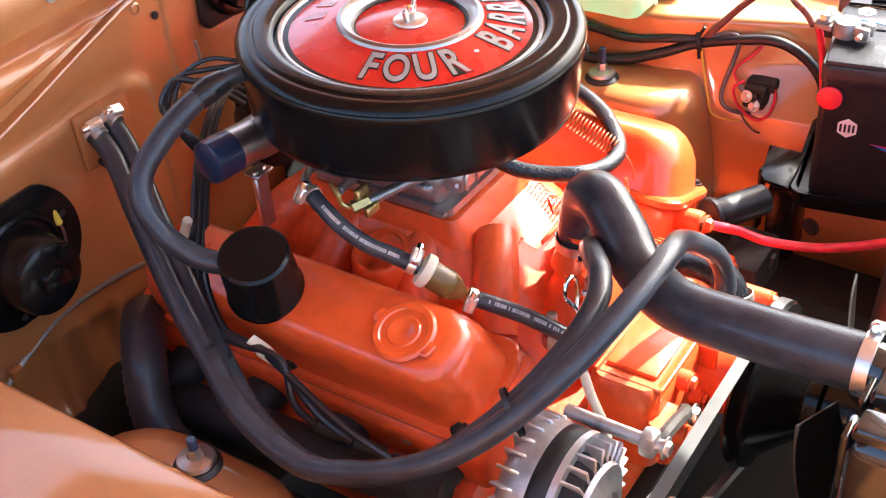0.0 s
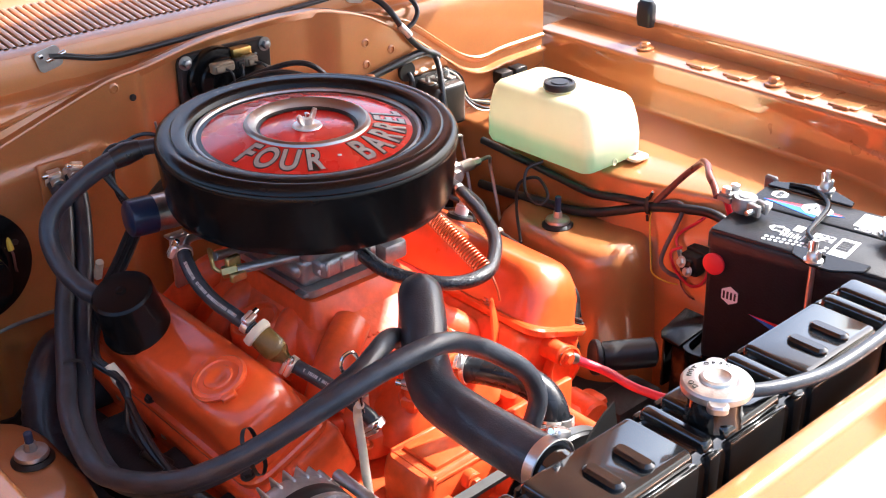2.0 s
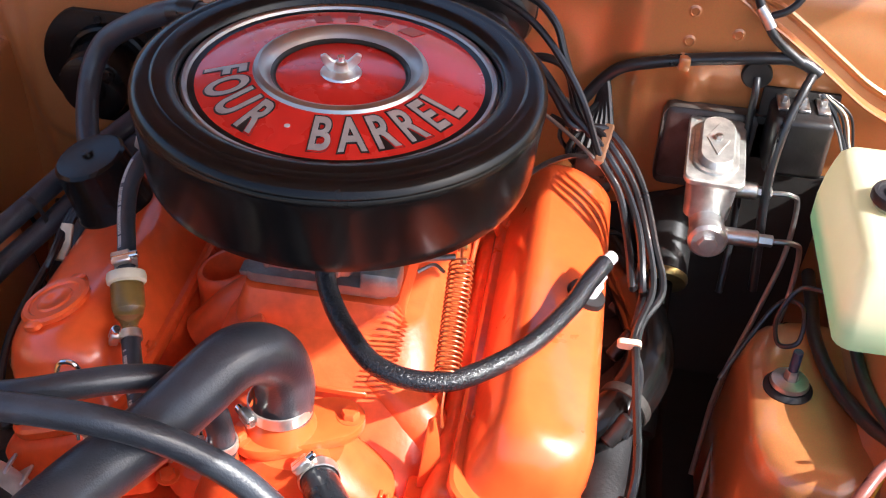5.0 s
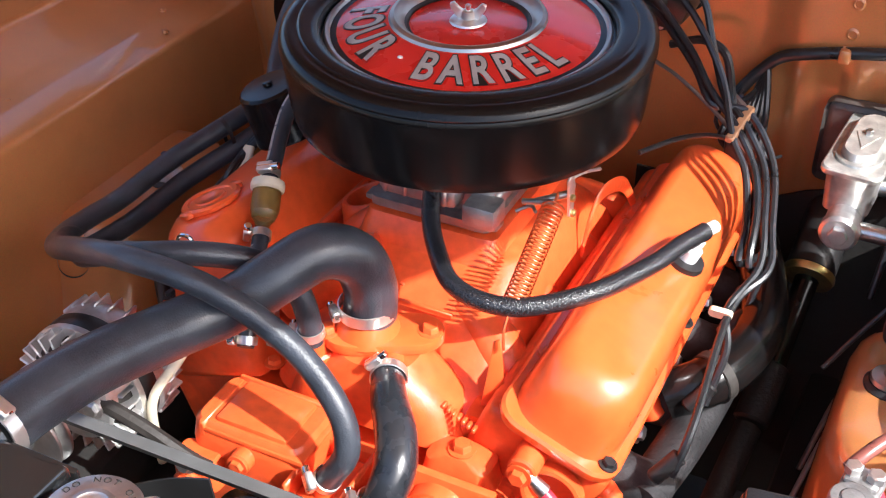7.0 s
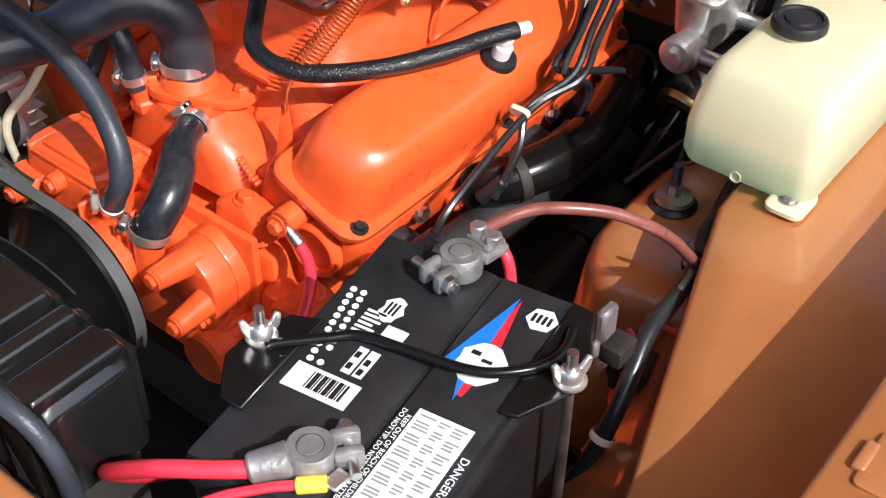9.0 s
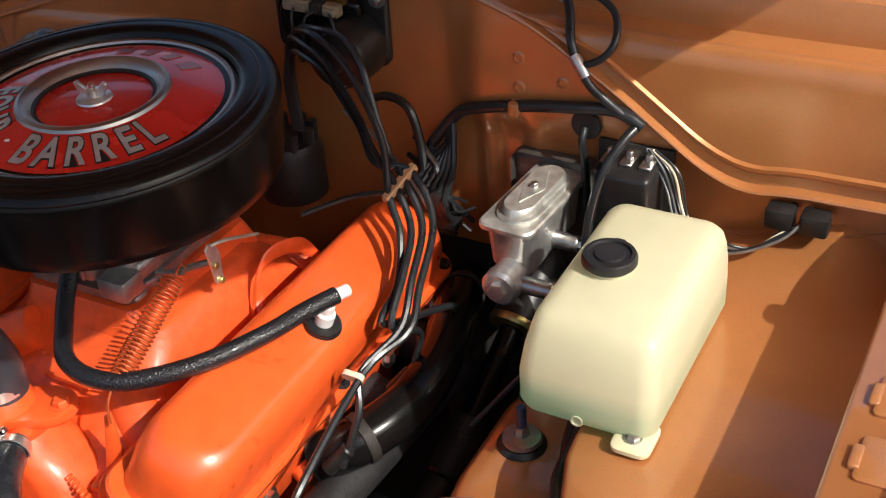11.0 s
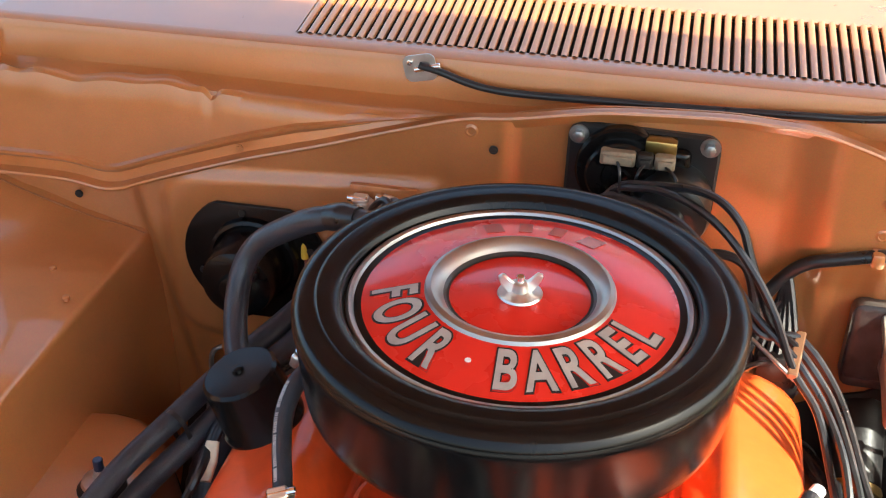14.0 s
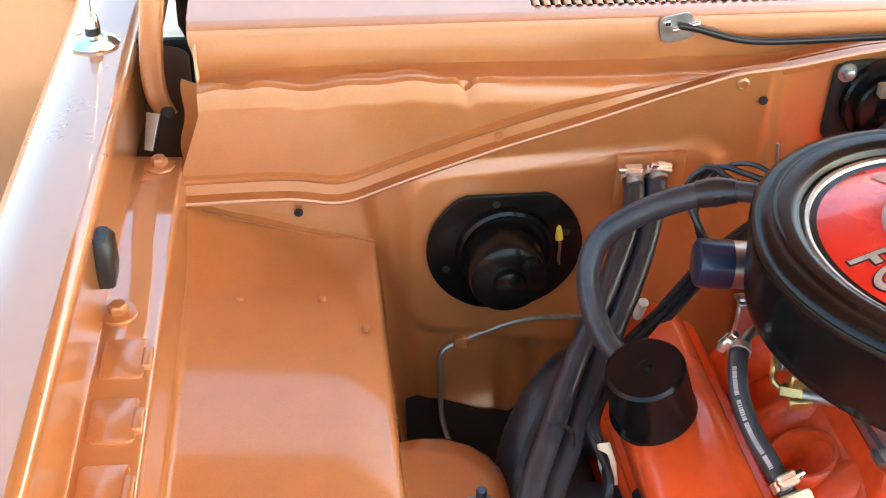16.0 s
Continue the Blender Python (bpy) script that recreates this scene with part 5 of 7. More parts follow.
part("pulley", lathe([(0.030, 0.0), (0.092, 0.002), (0.096, 0.006), (0.088, 0.013), (0.096, 0.020), (0.094, 0.024), (0.080, 0.028), (0.050, 0.062), (0.046, 0.068)], pm, 56), BLACK, pul)
part("hub", lathe([(0.044, 0.068), (0.044, 0.082), (0.038, 0.086), (0.038, 0.140), (0.030, 0.144)], pm, 36), BLACK, pul)
for k in range(7):
    a = 2 * math.pi * k / 7 + 0.35
    m = Matrix.Translation((PC[0], -0.512, PC[1])) @ Matrix.Rotation(-a, 4, "Y")
    blade = sheet(lambda u, v: m @ Vector(((v - 0.5) * (0.048 + 0.060 * u), 0.016 * (v - 0.5) * 2 + 0.006 * u - 0.02 * (v - 0.5) ** 2, 0.035 + u * 0.150 - 0.02 * (v - 0.6) ** 2 * u)), np.linspace(0, 1, 7), np.linspace(0, 1, 7), 0.002, (0, 1, 0))
    part("blade", blade, FAN, pul, "black steel fan blade")


def belt(c1, r1, c2, r2, y, w=0.010, t=0.007):
    """A V-belt round two pulleys in a plane across the car."""
    a, b = Vector(c1), Vector(c2)
    d = (b - a).length
    base = math.atan2(b.y - a.y, b.x - a.x)
    k = math.acos((r1 - r2) / d)
    pts = []
    for ang in np.linspace(base + k, base - k + 2 * math.pi, 24):
        pts.append(a + r1 * Vector((math.cos(ang), math.sin(ang))))
    for ang in np.linspace(base - k, base + k, 24):
        pts.append(b + r2 * Vector((math.cos(ang), math.sin(ang))))
    bm = bmesh.new()
    n = len(pts)
    ring = []
    for i, p in enumerate(pts):
        tan = (pts[(i + 1) % n] - pts[i - 1]).normalized()
        out = Vector((tan.y, -tan.x))
        o = p + out * t
        ring.append([bm.verts.new((p.x, y - w * 0.35, p.y)), bm.verts.new((o.x, y - w / 2, o.y)), bm.verts.new((o.x, y + w / 2, o.y)), bm.verts.new((p.x, y + w * 0.35, p.y))])
    for i in range(n):
        p, q = ring[i], ring[(i + 1) % n]
        for j in range(4):
            bm.faces.new((p[j], p[(j + 1) % 4], q[(j + 1) % 4], q[j]))
    return bm


ALT = (-0.262, 0.598)
single("fan_belt", belt(ALT, 0.036, PC, 0.090, -0.413, 0.013), BELT, "black rubber V-belt from pump to alternator", "belt")

# ---- alternator ----
alt = thing("alternator", "silver cast alternator with finned vents and a black band", "alternator", (ALT[0], -0.345, ALT[1]))
def alt_at(y):
    return along((ALT[0], y, ALT[1]), (ALT[0], y - 1, ALT[1]))
part("rear_case", lathe([(0.030, 0.0), (0.052, 0.004), (0.066, 0.014), (0.070, 0.024), (0.070, 0.040)], alt_at(-0.270), 48), ALLOY, alt)
part("stator_band", lathe([(0.069, 0.0), (0.0705, 0.002), (0.0705, 0.020), (0.069, 0.022)], alt_at(-0.309), 48), BLACKSATIN, alt, "black laminated stator band")
part("front_core", lathe([(0.060, 0.0), (0.060, 0.012), (0.054, 0.024), (0.040, 0.030), (0.024, 0.032)], alt_at(-0.330), 48), DARK, alt, "dark inside of the alternator")
part("front_case", join(lathe([(0.060, -0.001), (0.0705, 0.0), (0.0705, 0.007), (0.062, 0.008)], alt_at(-0.330), 48, cap=False), lathe([(0.050, 0.026), (0.048, 0.031), (0.034, 0.037), (0.024, 0.038), (0.020, 0.034)], alt_at(-0.330), 36)), ALLOY, alt)
for k in range(26):
    a = 2 * math.pi * k / 26
    part("fin", box(-0.0015, 0.0015, 0.042, 0.0695, -0.004, 0.019, 0.0015, 1, alt_at(-0.338) @ pose(0, 0, 0, 0, 0, math.degrees(a))), ALLOY, alt)
    part("fin", box(-0.0016, 0.0016, 0.040, 0.073, -0.010, 0.014, 0.0015, 1, alt_at(-0.284) @ pose(0, 0, 0, 0, 0, math.degrees(a) + 7)), ALLOY, alt)
part("alternator_pulley", lathe([(0.020, 0.0), (0.040, 0.002), (0.040, 0.005), (0.033, 0.011), (0.040, 0.017), (0.040, 0.020), (0.018, 0.022)], alt_at(-0.402), 36), STEEL, alt, "zinc alternator pulley")
part("shaft", rod((ALT[0], -0.36, ALT[1]), (ALT[0], -0.432, ALT[1]), 0.010, 16, 0.001), STEEL, alt)
part("lug", join(box(-0.207, -0.185, -0.388, -0.370, 0.628, 0.655, 0.006, 2), rod((-0.196, -0.395, 0.642), (-0.196, -0.290, 0.642), 0.0070, 16, 0.001)), ALLOY, alt)
part("bolt", hexbolt((-0.196, -0.395, 0.642), (-0.196, -1, 0.642), 0.008, 0.006), STEEL, alt)
arm_b = single("alternator_bracket", tube([(-0.196, -0.386, 0.642), (-0.150, -0.384, 0.628), (-0.105, -0.378, 0.602), (-0.09, -0.37, 0.588)], 0.0075, 8, 5), DARK, "curved dark steel alternator adjusting bracket", "bracket")
part("bolt", hexbolt((-0.104, -0.385, 0.602), (-0.104, -1, 0.602), 0.008, 0.007), STEEL, arm_b)
single("dipstick_tube", tube([(-0.156, -0.286, 0.712), (-0.152, -0.275, 0.690), (-0.165, -0.300, 0.645), (-0.185, -0.330, 0.600), (-0.20, -0.315, 0.50)], 0.0052, 10, 6), CREAM, "pale grey dipstick tube beside the alternator", "dipstick tube")
single("dipstick_loop", tube([(-0.154, -0.288, 0.702), (-0.156, -0.282, 0.734), (-0.163, -0.278, 0.748), (-0.17, -0.276, 0.76), (-0.166, -0.275, 0.772), (-0.155, -0.276, 0.774), (-0.149, -0.277, 0.764), (-0.151, -0.279, 0.752), (-0.156, -0.281, 0.74)], 0.0022, 8, 6), CHROME, "bright dipstick loop handle in front of the valve cover", "dipstick")

# ---- ignition ----
coil = thing("ignition_coil", "silver ignition coil with a blue end in a bracket", "ignition coil", (-0.155, 0.148, 0.77))
cm = along((-0.183, 0.159, 0.790), (-0.066, 0.142, 0.786)) @ Matrix.Diagonal((0.84, 0.84, 1.0, 1.0))
part("blue_cap", lathe([(0.024, 0.0), (0.029, 0.003), (0.030, 0.008), (0.030, 0.036)], cm, 32), BLUEPLASTIC, coil, "dark blue coil end")
part("case", lathe([(0.0292, 0.036), (0.0292, 0.120), (0.024, 0.126)], cm, 32), STEEL, coil)
part("bracket", join(lathe([(0.0305, 0.070), (0.0305, 0.090)], cm, 32, cap=False), box(-0.140, -0.112, 0.128, 0.150, 0.752, 0.756, 0.001, 1), box(-0.138, -0.116, 0.134, 0.142, 0.68, 0.758, 0.002, 1)), STEEL, coil)
dist = thing("distributor", "black distributor cap with wire towers behind the carburetor", "distributor", (0.03, 0.285, 0.70))
part("cap", lathe([(0.042, 0.66), (0.042, 0.72), (0.036, 0.735), (0.0, 0.74)], Matrix.Translation((0.03, 0.265, 0)), 28), BLACKSATIN, dist)
for k in range(8):
    a = 2 * math.pi * k / 8
    part("tower", rod((0.03 + 0.03 * math.cos(a), 0.265 + 0.03 * math.sin(a), 0.72), (0.03 + 0.031 * math.cos(a), 0.265 + 0.031 * math.sin(a), 0.755), 0.007, 12, 0.001), WIRE, dist)
# how the wires arch from behind the air cleaner to the separator bar
ARCHES = (((0.051, 0.275, 0.872), (0.083, 0.252, 0.893), (0.113, 0.234, 0.899), (0.145, 0.22, 0.891), (0.173, 0.208, 0.873), (0.203, 0.192, 0.842), (0.225, 0.178, 0.81)),
          ((0.046, 0.275, 0.867), (0.087, 0.248, 0.878), (0.122, 0.23, 0.873), (0.15, 0.214, 0.857), (0.182, 0.198, 0.831), (0.21, 0.178, 0.804)),
          ((0.055, 0.275, 0.877), (0.114, 0.243, 0.903), (0.155, 0.226, 0.905), (0.182, 0.214, 0.886), (0.195, 0.206, 0.858), (0.211, 0.196, 0.82), (0.226, 0.188, 0.792)))
for k in range(4):
    o, q = 0.010 * (k - 1.5), 0.006 * ((k * 7) % 4 - 1.5)
    y_end = (0.13, 0.05, -0.08, -0.19)[k]
    pts = [(0.050 + o * 0.3, 0.262, 0.752), (0.040 + o * 0.3, 0.272, 0.815)] + ([(x + 0.005, y - 0.004, z - 0.014) for x, y, z in ARCHES[1]] if k == 3 else list(ARCHES[k]))
    pts += [(0.2475 + 0.002 * k, 0.145 + 0.013 * k, 0.771 + 0.004 * k), (0.283 + o * 0.7, 0.120 + 0.012 * k, 0.744), (0.302 + o * 0.9, 0.080, 0.715 + q), (0.311 + o, 0.035, 0.690)]
    pts += [(0.300 + o * 0.3, -0.022, 0.672)] if k > 1 else []
    pts += [(0.312, y_end + 0.03, 0.640 + q), (0.305, y_end, 0.592)]
    w = thing("spark_plug_wire", "black spark plug wire draped over the valve cover", "ignition wire", pts[4], "plug wires")
    part("wire", tube(pts, 0.0042, 8, 6), WIRE, w)
    part("boot", rod((0.308, y_end + 0.012, 0.61), (0.288, y_end - 0.004, 0.585), 0.0085, 12, 0.002), BLACKSATIN, w, "black rubber plug boot")
single("wire_separator", box(-0.005, 0.005, -0.028, 0.028, -0.0045, 0.0045, 0.0015, 1, Matrix.Translation((0.250, 0.165, 0.777)) @ pose(0, 0, 0, 17, 0, -9)), PINKTAN, "tan plastic spark wire separator bar", "clip", "wire separators")
for c, ax, mat in (((0.297, -0.028, 0.672), (0, -1, -0.3), CREAM),):
    single("wire_separator", loft([(0.024, 0.011, 0.005, 0), (0.024, 0.011, 0.005, 0.006)], along(c, Vector(c) + Vector(ax))), mat, "pale plastic spark wire separator clip", "clip", "wire separators")
for k in range(3):
    o = 0.010 * (k - 1)
    pts = [(0.0 + o, 0.262, 0.752), (-0.05 + o, 0.25, 0.79), (-0.13 + o, 0.215, 0.765), (-0.20 + o, 0.17, 0.722), (-0.262 + o, 0.12, 0.70), (-0.30 + o * 0.5, 0.06, 0.680), (-0.298, -0.005 + o, 0.672), (-0.312, -0.04 - 0.03 * k, 0.630), (-0.300, -0.07 - 0.05 * k, 0.59)]
    w = thing("spark_plug_wire", "black spark plug wire behind the breather can", "ignition wire", pts[4], "plug wires")
    part("wire", tube(pts, 0.0042, 8, 6), WIRE, w)
    part("boot", rod((-0.308, -0.055 - 0.05 * k, 0.605), (-0.286, -0.078 - 0.05 * k, 0.58), 0.0085, 12, 0.002), BLACKSATIN, w, "black rubber plug boot")
single("wire_separator", loft([(0.013, 0.007, 0.003, 0), (0.017, 0.008, 0.003, 0.02), (0.012, 0.007, 0.003, 0.040)], along((-0.297, 0.022, 0.682), (-0.294, -0.018, 0.655))), CREAM, "cream plastic spark wire clip beside the valve cover", "clip", "wire separators")
single("wire_separator", loft([(0.010, 0.010, 0.004, 0), (0.010, 0.010, 0.004, 0.03)], along((-0.232, 0.165, 0.722), (-0.232, 0.15, 0.752))), CREAM, "cream plastic clip on wires behind the breather", "clip", "wire separators")

# ---- exhaust ----
for s in (1, -1):
    pts = [(s * 0.278, -0.195, 0.548), (s * 0.290, -0.10, 0.546), (s * 0.296, 0.0, 0.544), (s * 0.298, 0.10, 0.540), (s * 0.298, 0.17, 0.520), (s * 0.296, 0.21, 0.46), (s * 0.29, 0.22, 0.36)]
    ex = thing("exhaust_manifold", "dull grey cast iron exhaust manifold under the valve cover", "exhaust manifold", pts[2], "exhaust manifolds")
    part("log", tube(pts, [0.022, 0.024, 0.025, 0.026, 0.027, 0.027, 0.026], 18, 6), EXHAUST, ex)
    for yy in (-0.175, -0.055, 0.06, 0.17):
        part("port", tube([(s * 0.225, yy, 0.560), (s * 0.27, yy, 0.556), (s * 0.288, yy + 0.015, 0.546)], [0.028, 0.024, 0.024], 14, 4), EXHAUST, ex)
        part("nut", hexbolt((s * 0.255, yy + 0.035, 0.585), (s * 2, yy, 0.9), 0.008, 0.008), STEEL, ex)
wah = thing("warm_air_hose", "smooth black hose between valve cover and steering column", "hose", (0.32, 0.05, 0.60))
part("tube", tube([(0.262, -0.065, 0.575), (0.297, -0.045, 0.592), (0.322, 0.005, 0.600), (0.327, 0.055, 0.601), (0.318, 0.110, 0.600), (0.302, 0.165, 0.598), (0.284, 0.220, 0.590), (0.266, 0.275, 0.572), (0.255, 0.305, 0.545)], 0.0265, 22, 8), BLACK, wah)
part("collar", lathe([(0.0268, 0), (0.0285, 0.001), (0.0285, 0.012), (0.0268, 0.013)], along((0.300, -0.042, 0.593), (0.316, -0.012, 0.598)), 28, cap=False), DARK, wah, "dark clamp band")
part("collar", lathe([(0.0268, 0), (0.0285, 0.001), (0.0285, 0.012), (0.0268, 0.013)], along((0.280, 0.232, 0.587), (0.270, 0.262, 0.577)), 28, cap=False), DARK, wah, "dark clamp band")
hd2 = thing("heat_duct", "large black ribbed duct low beside the engine", "duct", (-0.345, 0.10, 0.50))
part("hose", tube([(-0.255, 0.232, 0.600), (-0.275, 0.215, 0.616), (-0.300, 0.190, 0.622), (-0.325, 0.168, 0.606), (-0.345, 0.150, 0.572), (-0.355, 0.125, 0.535), (-0.350, 0.075, 0.492), (-0.33, 0.0, 0.465), (-0.31, -0.08, 0.45)], 0.024, 20, 8, True, 0.0015), RUBBER, hd2)
part("collar", lathe([(0.0305, -0.010), (0.0325, -0.008), (0.0325, 0.006), (0.0305, 0.008)], along((-0.352, 0.095, 0.505), (-0.345, 0.055, 0.482)), 28, cap=False), DARK, hd2, "dark band round the duct")
single("coolant_stub", join(rod((0.278, -0.252, 0.566), (0.345, -0.296, 0.566), 0.021, 24, 0.004), rod((0.278, -0.252, 0.566), (0.270, -0.247, 0.567), 0.025, 24, 0.002)), BLACKSATIN, "black stub pipe between engine and battery", "pipe")
single("mount_bracket", join(box(0.235, 0.33, -0.33, -0.27, 0.47, 0.53, 0.01), rod((0.29, -0.335, 0.51), (0.29, -0.32, 0.51), 0.012, 6)), DARK, "black engine mount bracket by the battery", "bracket")

# ---- battery ----
BM = Matrix.Translation((0.386, -0.335, 0.0)) @ pose(0, 0, 0, 0, 0, 9.35)
TOP = 0.757


def bl(u, v, z=TOP):
    """A place on the battery: across, towards the front, and height."""
    return BM @ Vector((u, -v, z))


bat = thing("battery", "black car battery with white, blue and red labels", "car battery", bl(0.086, 0.13, 0.56))
cb = BM @ Matrix.Translation((0.086, -0.130, 0))
part("case", loft([(0.166, 0.252, 0.008, 0.560), (0.170, 0.256, 0.010, 0.566), (0.171, 0.258, 0.010, 0.728), (0.174, 0.262, 0.010, 0.730), (0.174, 0.262, 0.010, 0.748), (0.171, 0.259, 0.009, 0.7515)], cb), BATTERY, bat)
part("lid", box(0.002, 0.099, -0.257, -0.003, 0.748, TOP, 0.003, 2, BM), BATTERY, bat)
part("vent_cover", box(0.1035, 0.168, -0.257, -0.003, 0.748, TOP, 0.003, 2, BM), BATTERY, bat)
part("step", box(0.0985, 0.1040, -0.255, -0.005, 0.746, TOP - 0.0035, 0, 1, BM), BATTERY, bat)


def flat(name, u0, u1, v0, v1, mat, label="", h=0.0006, lift=0.0):
    return part(name, box(u0, u1, -v1, -v0, TOP - 0.0005, TOP + h + lift, 0, 1, BM), mat, bat, label)


flat("sticker", 0.020, 0.072, 0.153, 0.177, WHITE, "white barcode sticker")
for i in range(14):
    x = 0.036 + i * 0.0021
    flat("barcode_bar", x, x + 0.0008 + 0.0005 * ((i * 5) % 3), 0.1565, 0.1725, INK, "", 0.0006, 0.0004)
flat("white_panel", 0.050, 0.0575, 0.120, 0.147, WHITE, "white rating panel")
flat("white_panel", 0.0595, 0.067, 0.120, 0.147, WHITE, "white rating panel")
flat("white_panel", 0.056, 0.0735, 0.092, 0.104, WHITE, "white rating panel")
for i, (u, v) in enumerate(((0.053, 0.128), (0.053, 0.140), (0.063, 0.132), (0.063, 0.142))):
    flat("print_bar", u - 0.002, u + 0.002, v - 0.003, v + 0.003, INK, "", 0.0006, 0.0004)
for i in range(11):
    for j in range(2):
        if i == 9 and j == 1:
            continue
        c = bl(0.013 + 0.0088 * j + 0.0012 * i, 0.072 + 0.0075 * i)
        part("code_dot", lathe([(0.0027, 0), (0.0027, 0.0006), (0, 0.0006)], Matrix.Translation(c), 12), WHITE, bat)
for i in range(7):
    flat("print_bar", 0.034, 0.050 - 0.004 * (i % 2), 0.084 + i * 0.0045, 0.0862 + i * 0.0045, WHITE, "unreadable white print")
part("emblem", prism([(0.010 * math.cos(a) * (1.0 if i % 2 else 0.72) + 0.050, 0.014 * math.sin(a) - 0.077) for i, a in enumerate(np.linspace(0.4, 2 * math.pi + 0.4, 14, endpoint=False))], 0.0006, BM @ Matrix.Translation((0, 0, TOP))), WHITE, bat, "white worn emblem")
for k in range(3):
    flat("mark_bar", 0.0455 + k * 0.0034, 0.0472 + k * 0.0034, 0.070, 0.083, BATTERY, "", 0.0006, 0.0005)
part("hexagon", lathe([(0.0125, 0), (0.0125, 0.0006), (0, 0.0006)], Matrix.Translation(bl(0.150, 0.032)) @ pose(0, 0, 0, 0, 0, 20), 6), WHITE, bat, "white six-sided maker's mark")
for k in range(4):
    flat("mark_bar", 0.1425 + k * 0.0042, 0.1448 + k * 0.0042, 0.0275, 0.0365, INK, "", 0.0006, 0.0005)
part("blue_wedge", prism([(0.126, -0.019), (0.131, -0.132), (0.120, -0.099), (0.107, -0.099)], 0.0006, BM @ Matrix.Translation((0, 0, TOP))), BLUE, bat, "blue lightning wedge")
part("red_wedge", prism([(0.128, -0.020), (0.139, -0.085), (0.135, -0.126), (0.131, -0.126), (0.124, -0.085)], 0.0006, BM @ Matrix.Translation((0, 0, TOP - 0.0002))), REDPRINT, bat, "red lightning wedge")
part("numeral_patch", prism([(0.124 + 0.019 * math.cos(a) * (1.0 if i % 2 else 0.86) + 0.008, -0.093 + 0.021 * math.sin(a)) for i, a in enumerate(np.linspace(0, 2 * math.pi, 16, endpoint=False))], 0.0010, BM @ Matrix.Translation((0, 0, TOP))), WHITE, bat, "white graphic patch")
flat("mark_bar", 0.121, 0.128, 0.083, 0.087, INK, "", 0.0010, 0.0004)
flat("mark_bar", 0.131, 0.139, 0.088, 0.091, INK, "", 0.0010, 0.0004)
flat("warning_label", 0.116, 0.158, 0.149, 0.236, WHITE, "white warning label")
for i in range(26):
    v = 0.153 + i * 0.0031
    for a, b in ((0.119, 0.131), (0.134, 0.142), (0.145, 0.155)):
        if (i + int(a * 1000)) % 4:
            flat("print_bar", a, b - 0.001 * ((i * 3) % 4), v, v + 0.0013, GREYPRINT, "", 0.0006, 0.0004)
for txt, u, v in (("KEEP OUT OF REACH OF CHILDREN", 0.1125, 0.200), ("DO NOT TIP. DO NOT OPEN BATTERY.", 0.1075, 0.200)):
    part("print", letters(txt, 0.0052, BM @ Matrix.Translation((u, -v, TOP + 0.0003)) @ pose(0, 0, 0, 0, 0, -90), 0.0002), WHITE, bat, "white printed warning")
part("print", letters("DANGER/POISON", 0.0085, BM @ Matrix.Translation((0.1635, -0.205, TOP + 0.0003)) @ pose(0, 0, 0, 0, 0, -90), 0.0002), WHITE, bat, "white printed warning")
# prints on the end wall facing the engine
part("hexagon", lathe([(0.0135, 0), (0.0135, 0.0006), (0, 0.0006)], BM @ Matrix.Translation((0.000, -0.040, 0.668)) @ pose(0, 0, 0, 0, -90, 0), 6), WHITE, bat, "white six-sided maker's mark")
for k in range(4):
    part("mark_bar", box(-0.0012, 0.0, -0.0491 + k * 0.0052, -0.0463 + k * 0.0052, 0.6625, 0.6735, 0, 1, BM), INK, bat)
part("red_disc", lathe([(0.0155, 0), (0.0155, 0.003), (0.014, 0.004), (0, 0.004)], BM @ Matrix.Translation((0.000, -0.014, 0.708)) @ pose(0, 0, 0, 0, -90, 0), 32), REDPRINT, bat, "red plastic disc")
part("side_wedge", prism([(0, 0), (0.12, -0.045), (0.12, -0.018)], 0.0008, BM @ Matrix.Translation((0.0, -0.07, 0.65)) @ Matrix(((0, 0, -1, 0), (-1, 0, 0, 0), (0, 1, 0, 0), (0, 0, 0, 1)))), BLUE, bat, "blue wedge on the battery side")
part("side_wedge", prism([(0, 0), (0.12, -0.018), (0.12, -0.006)], 0.0008, BM @ Matrix.Translation((0.0, -0.07, 0.65)) @ Matrix(((0, 0, -1, 0), (-1, 0, 0, 0), (0, 1, 0, 0), (0, 0, 0, 1)))), REDPRINT, bat, "red wedge on the battery side")
for u, v in ((0.073, 0.016), (0.081, 0.226)):
    part("post", lathe([(0.013, TOP - 0.006), (0.013, TOP + 0.001), (0.0095, TOP + 0.001), (0.0088, TOP + 0.022)], Matrix.Translation(bl(u, v, 0)), 20), LEAD, bat, "lead battery post")


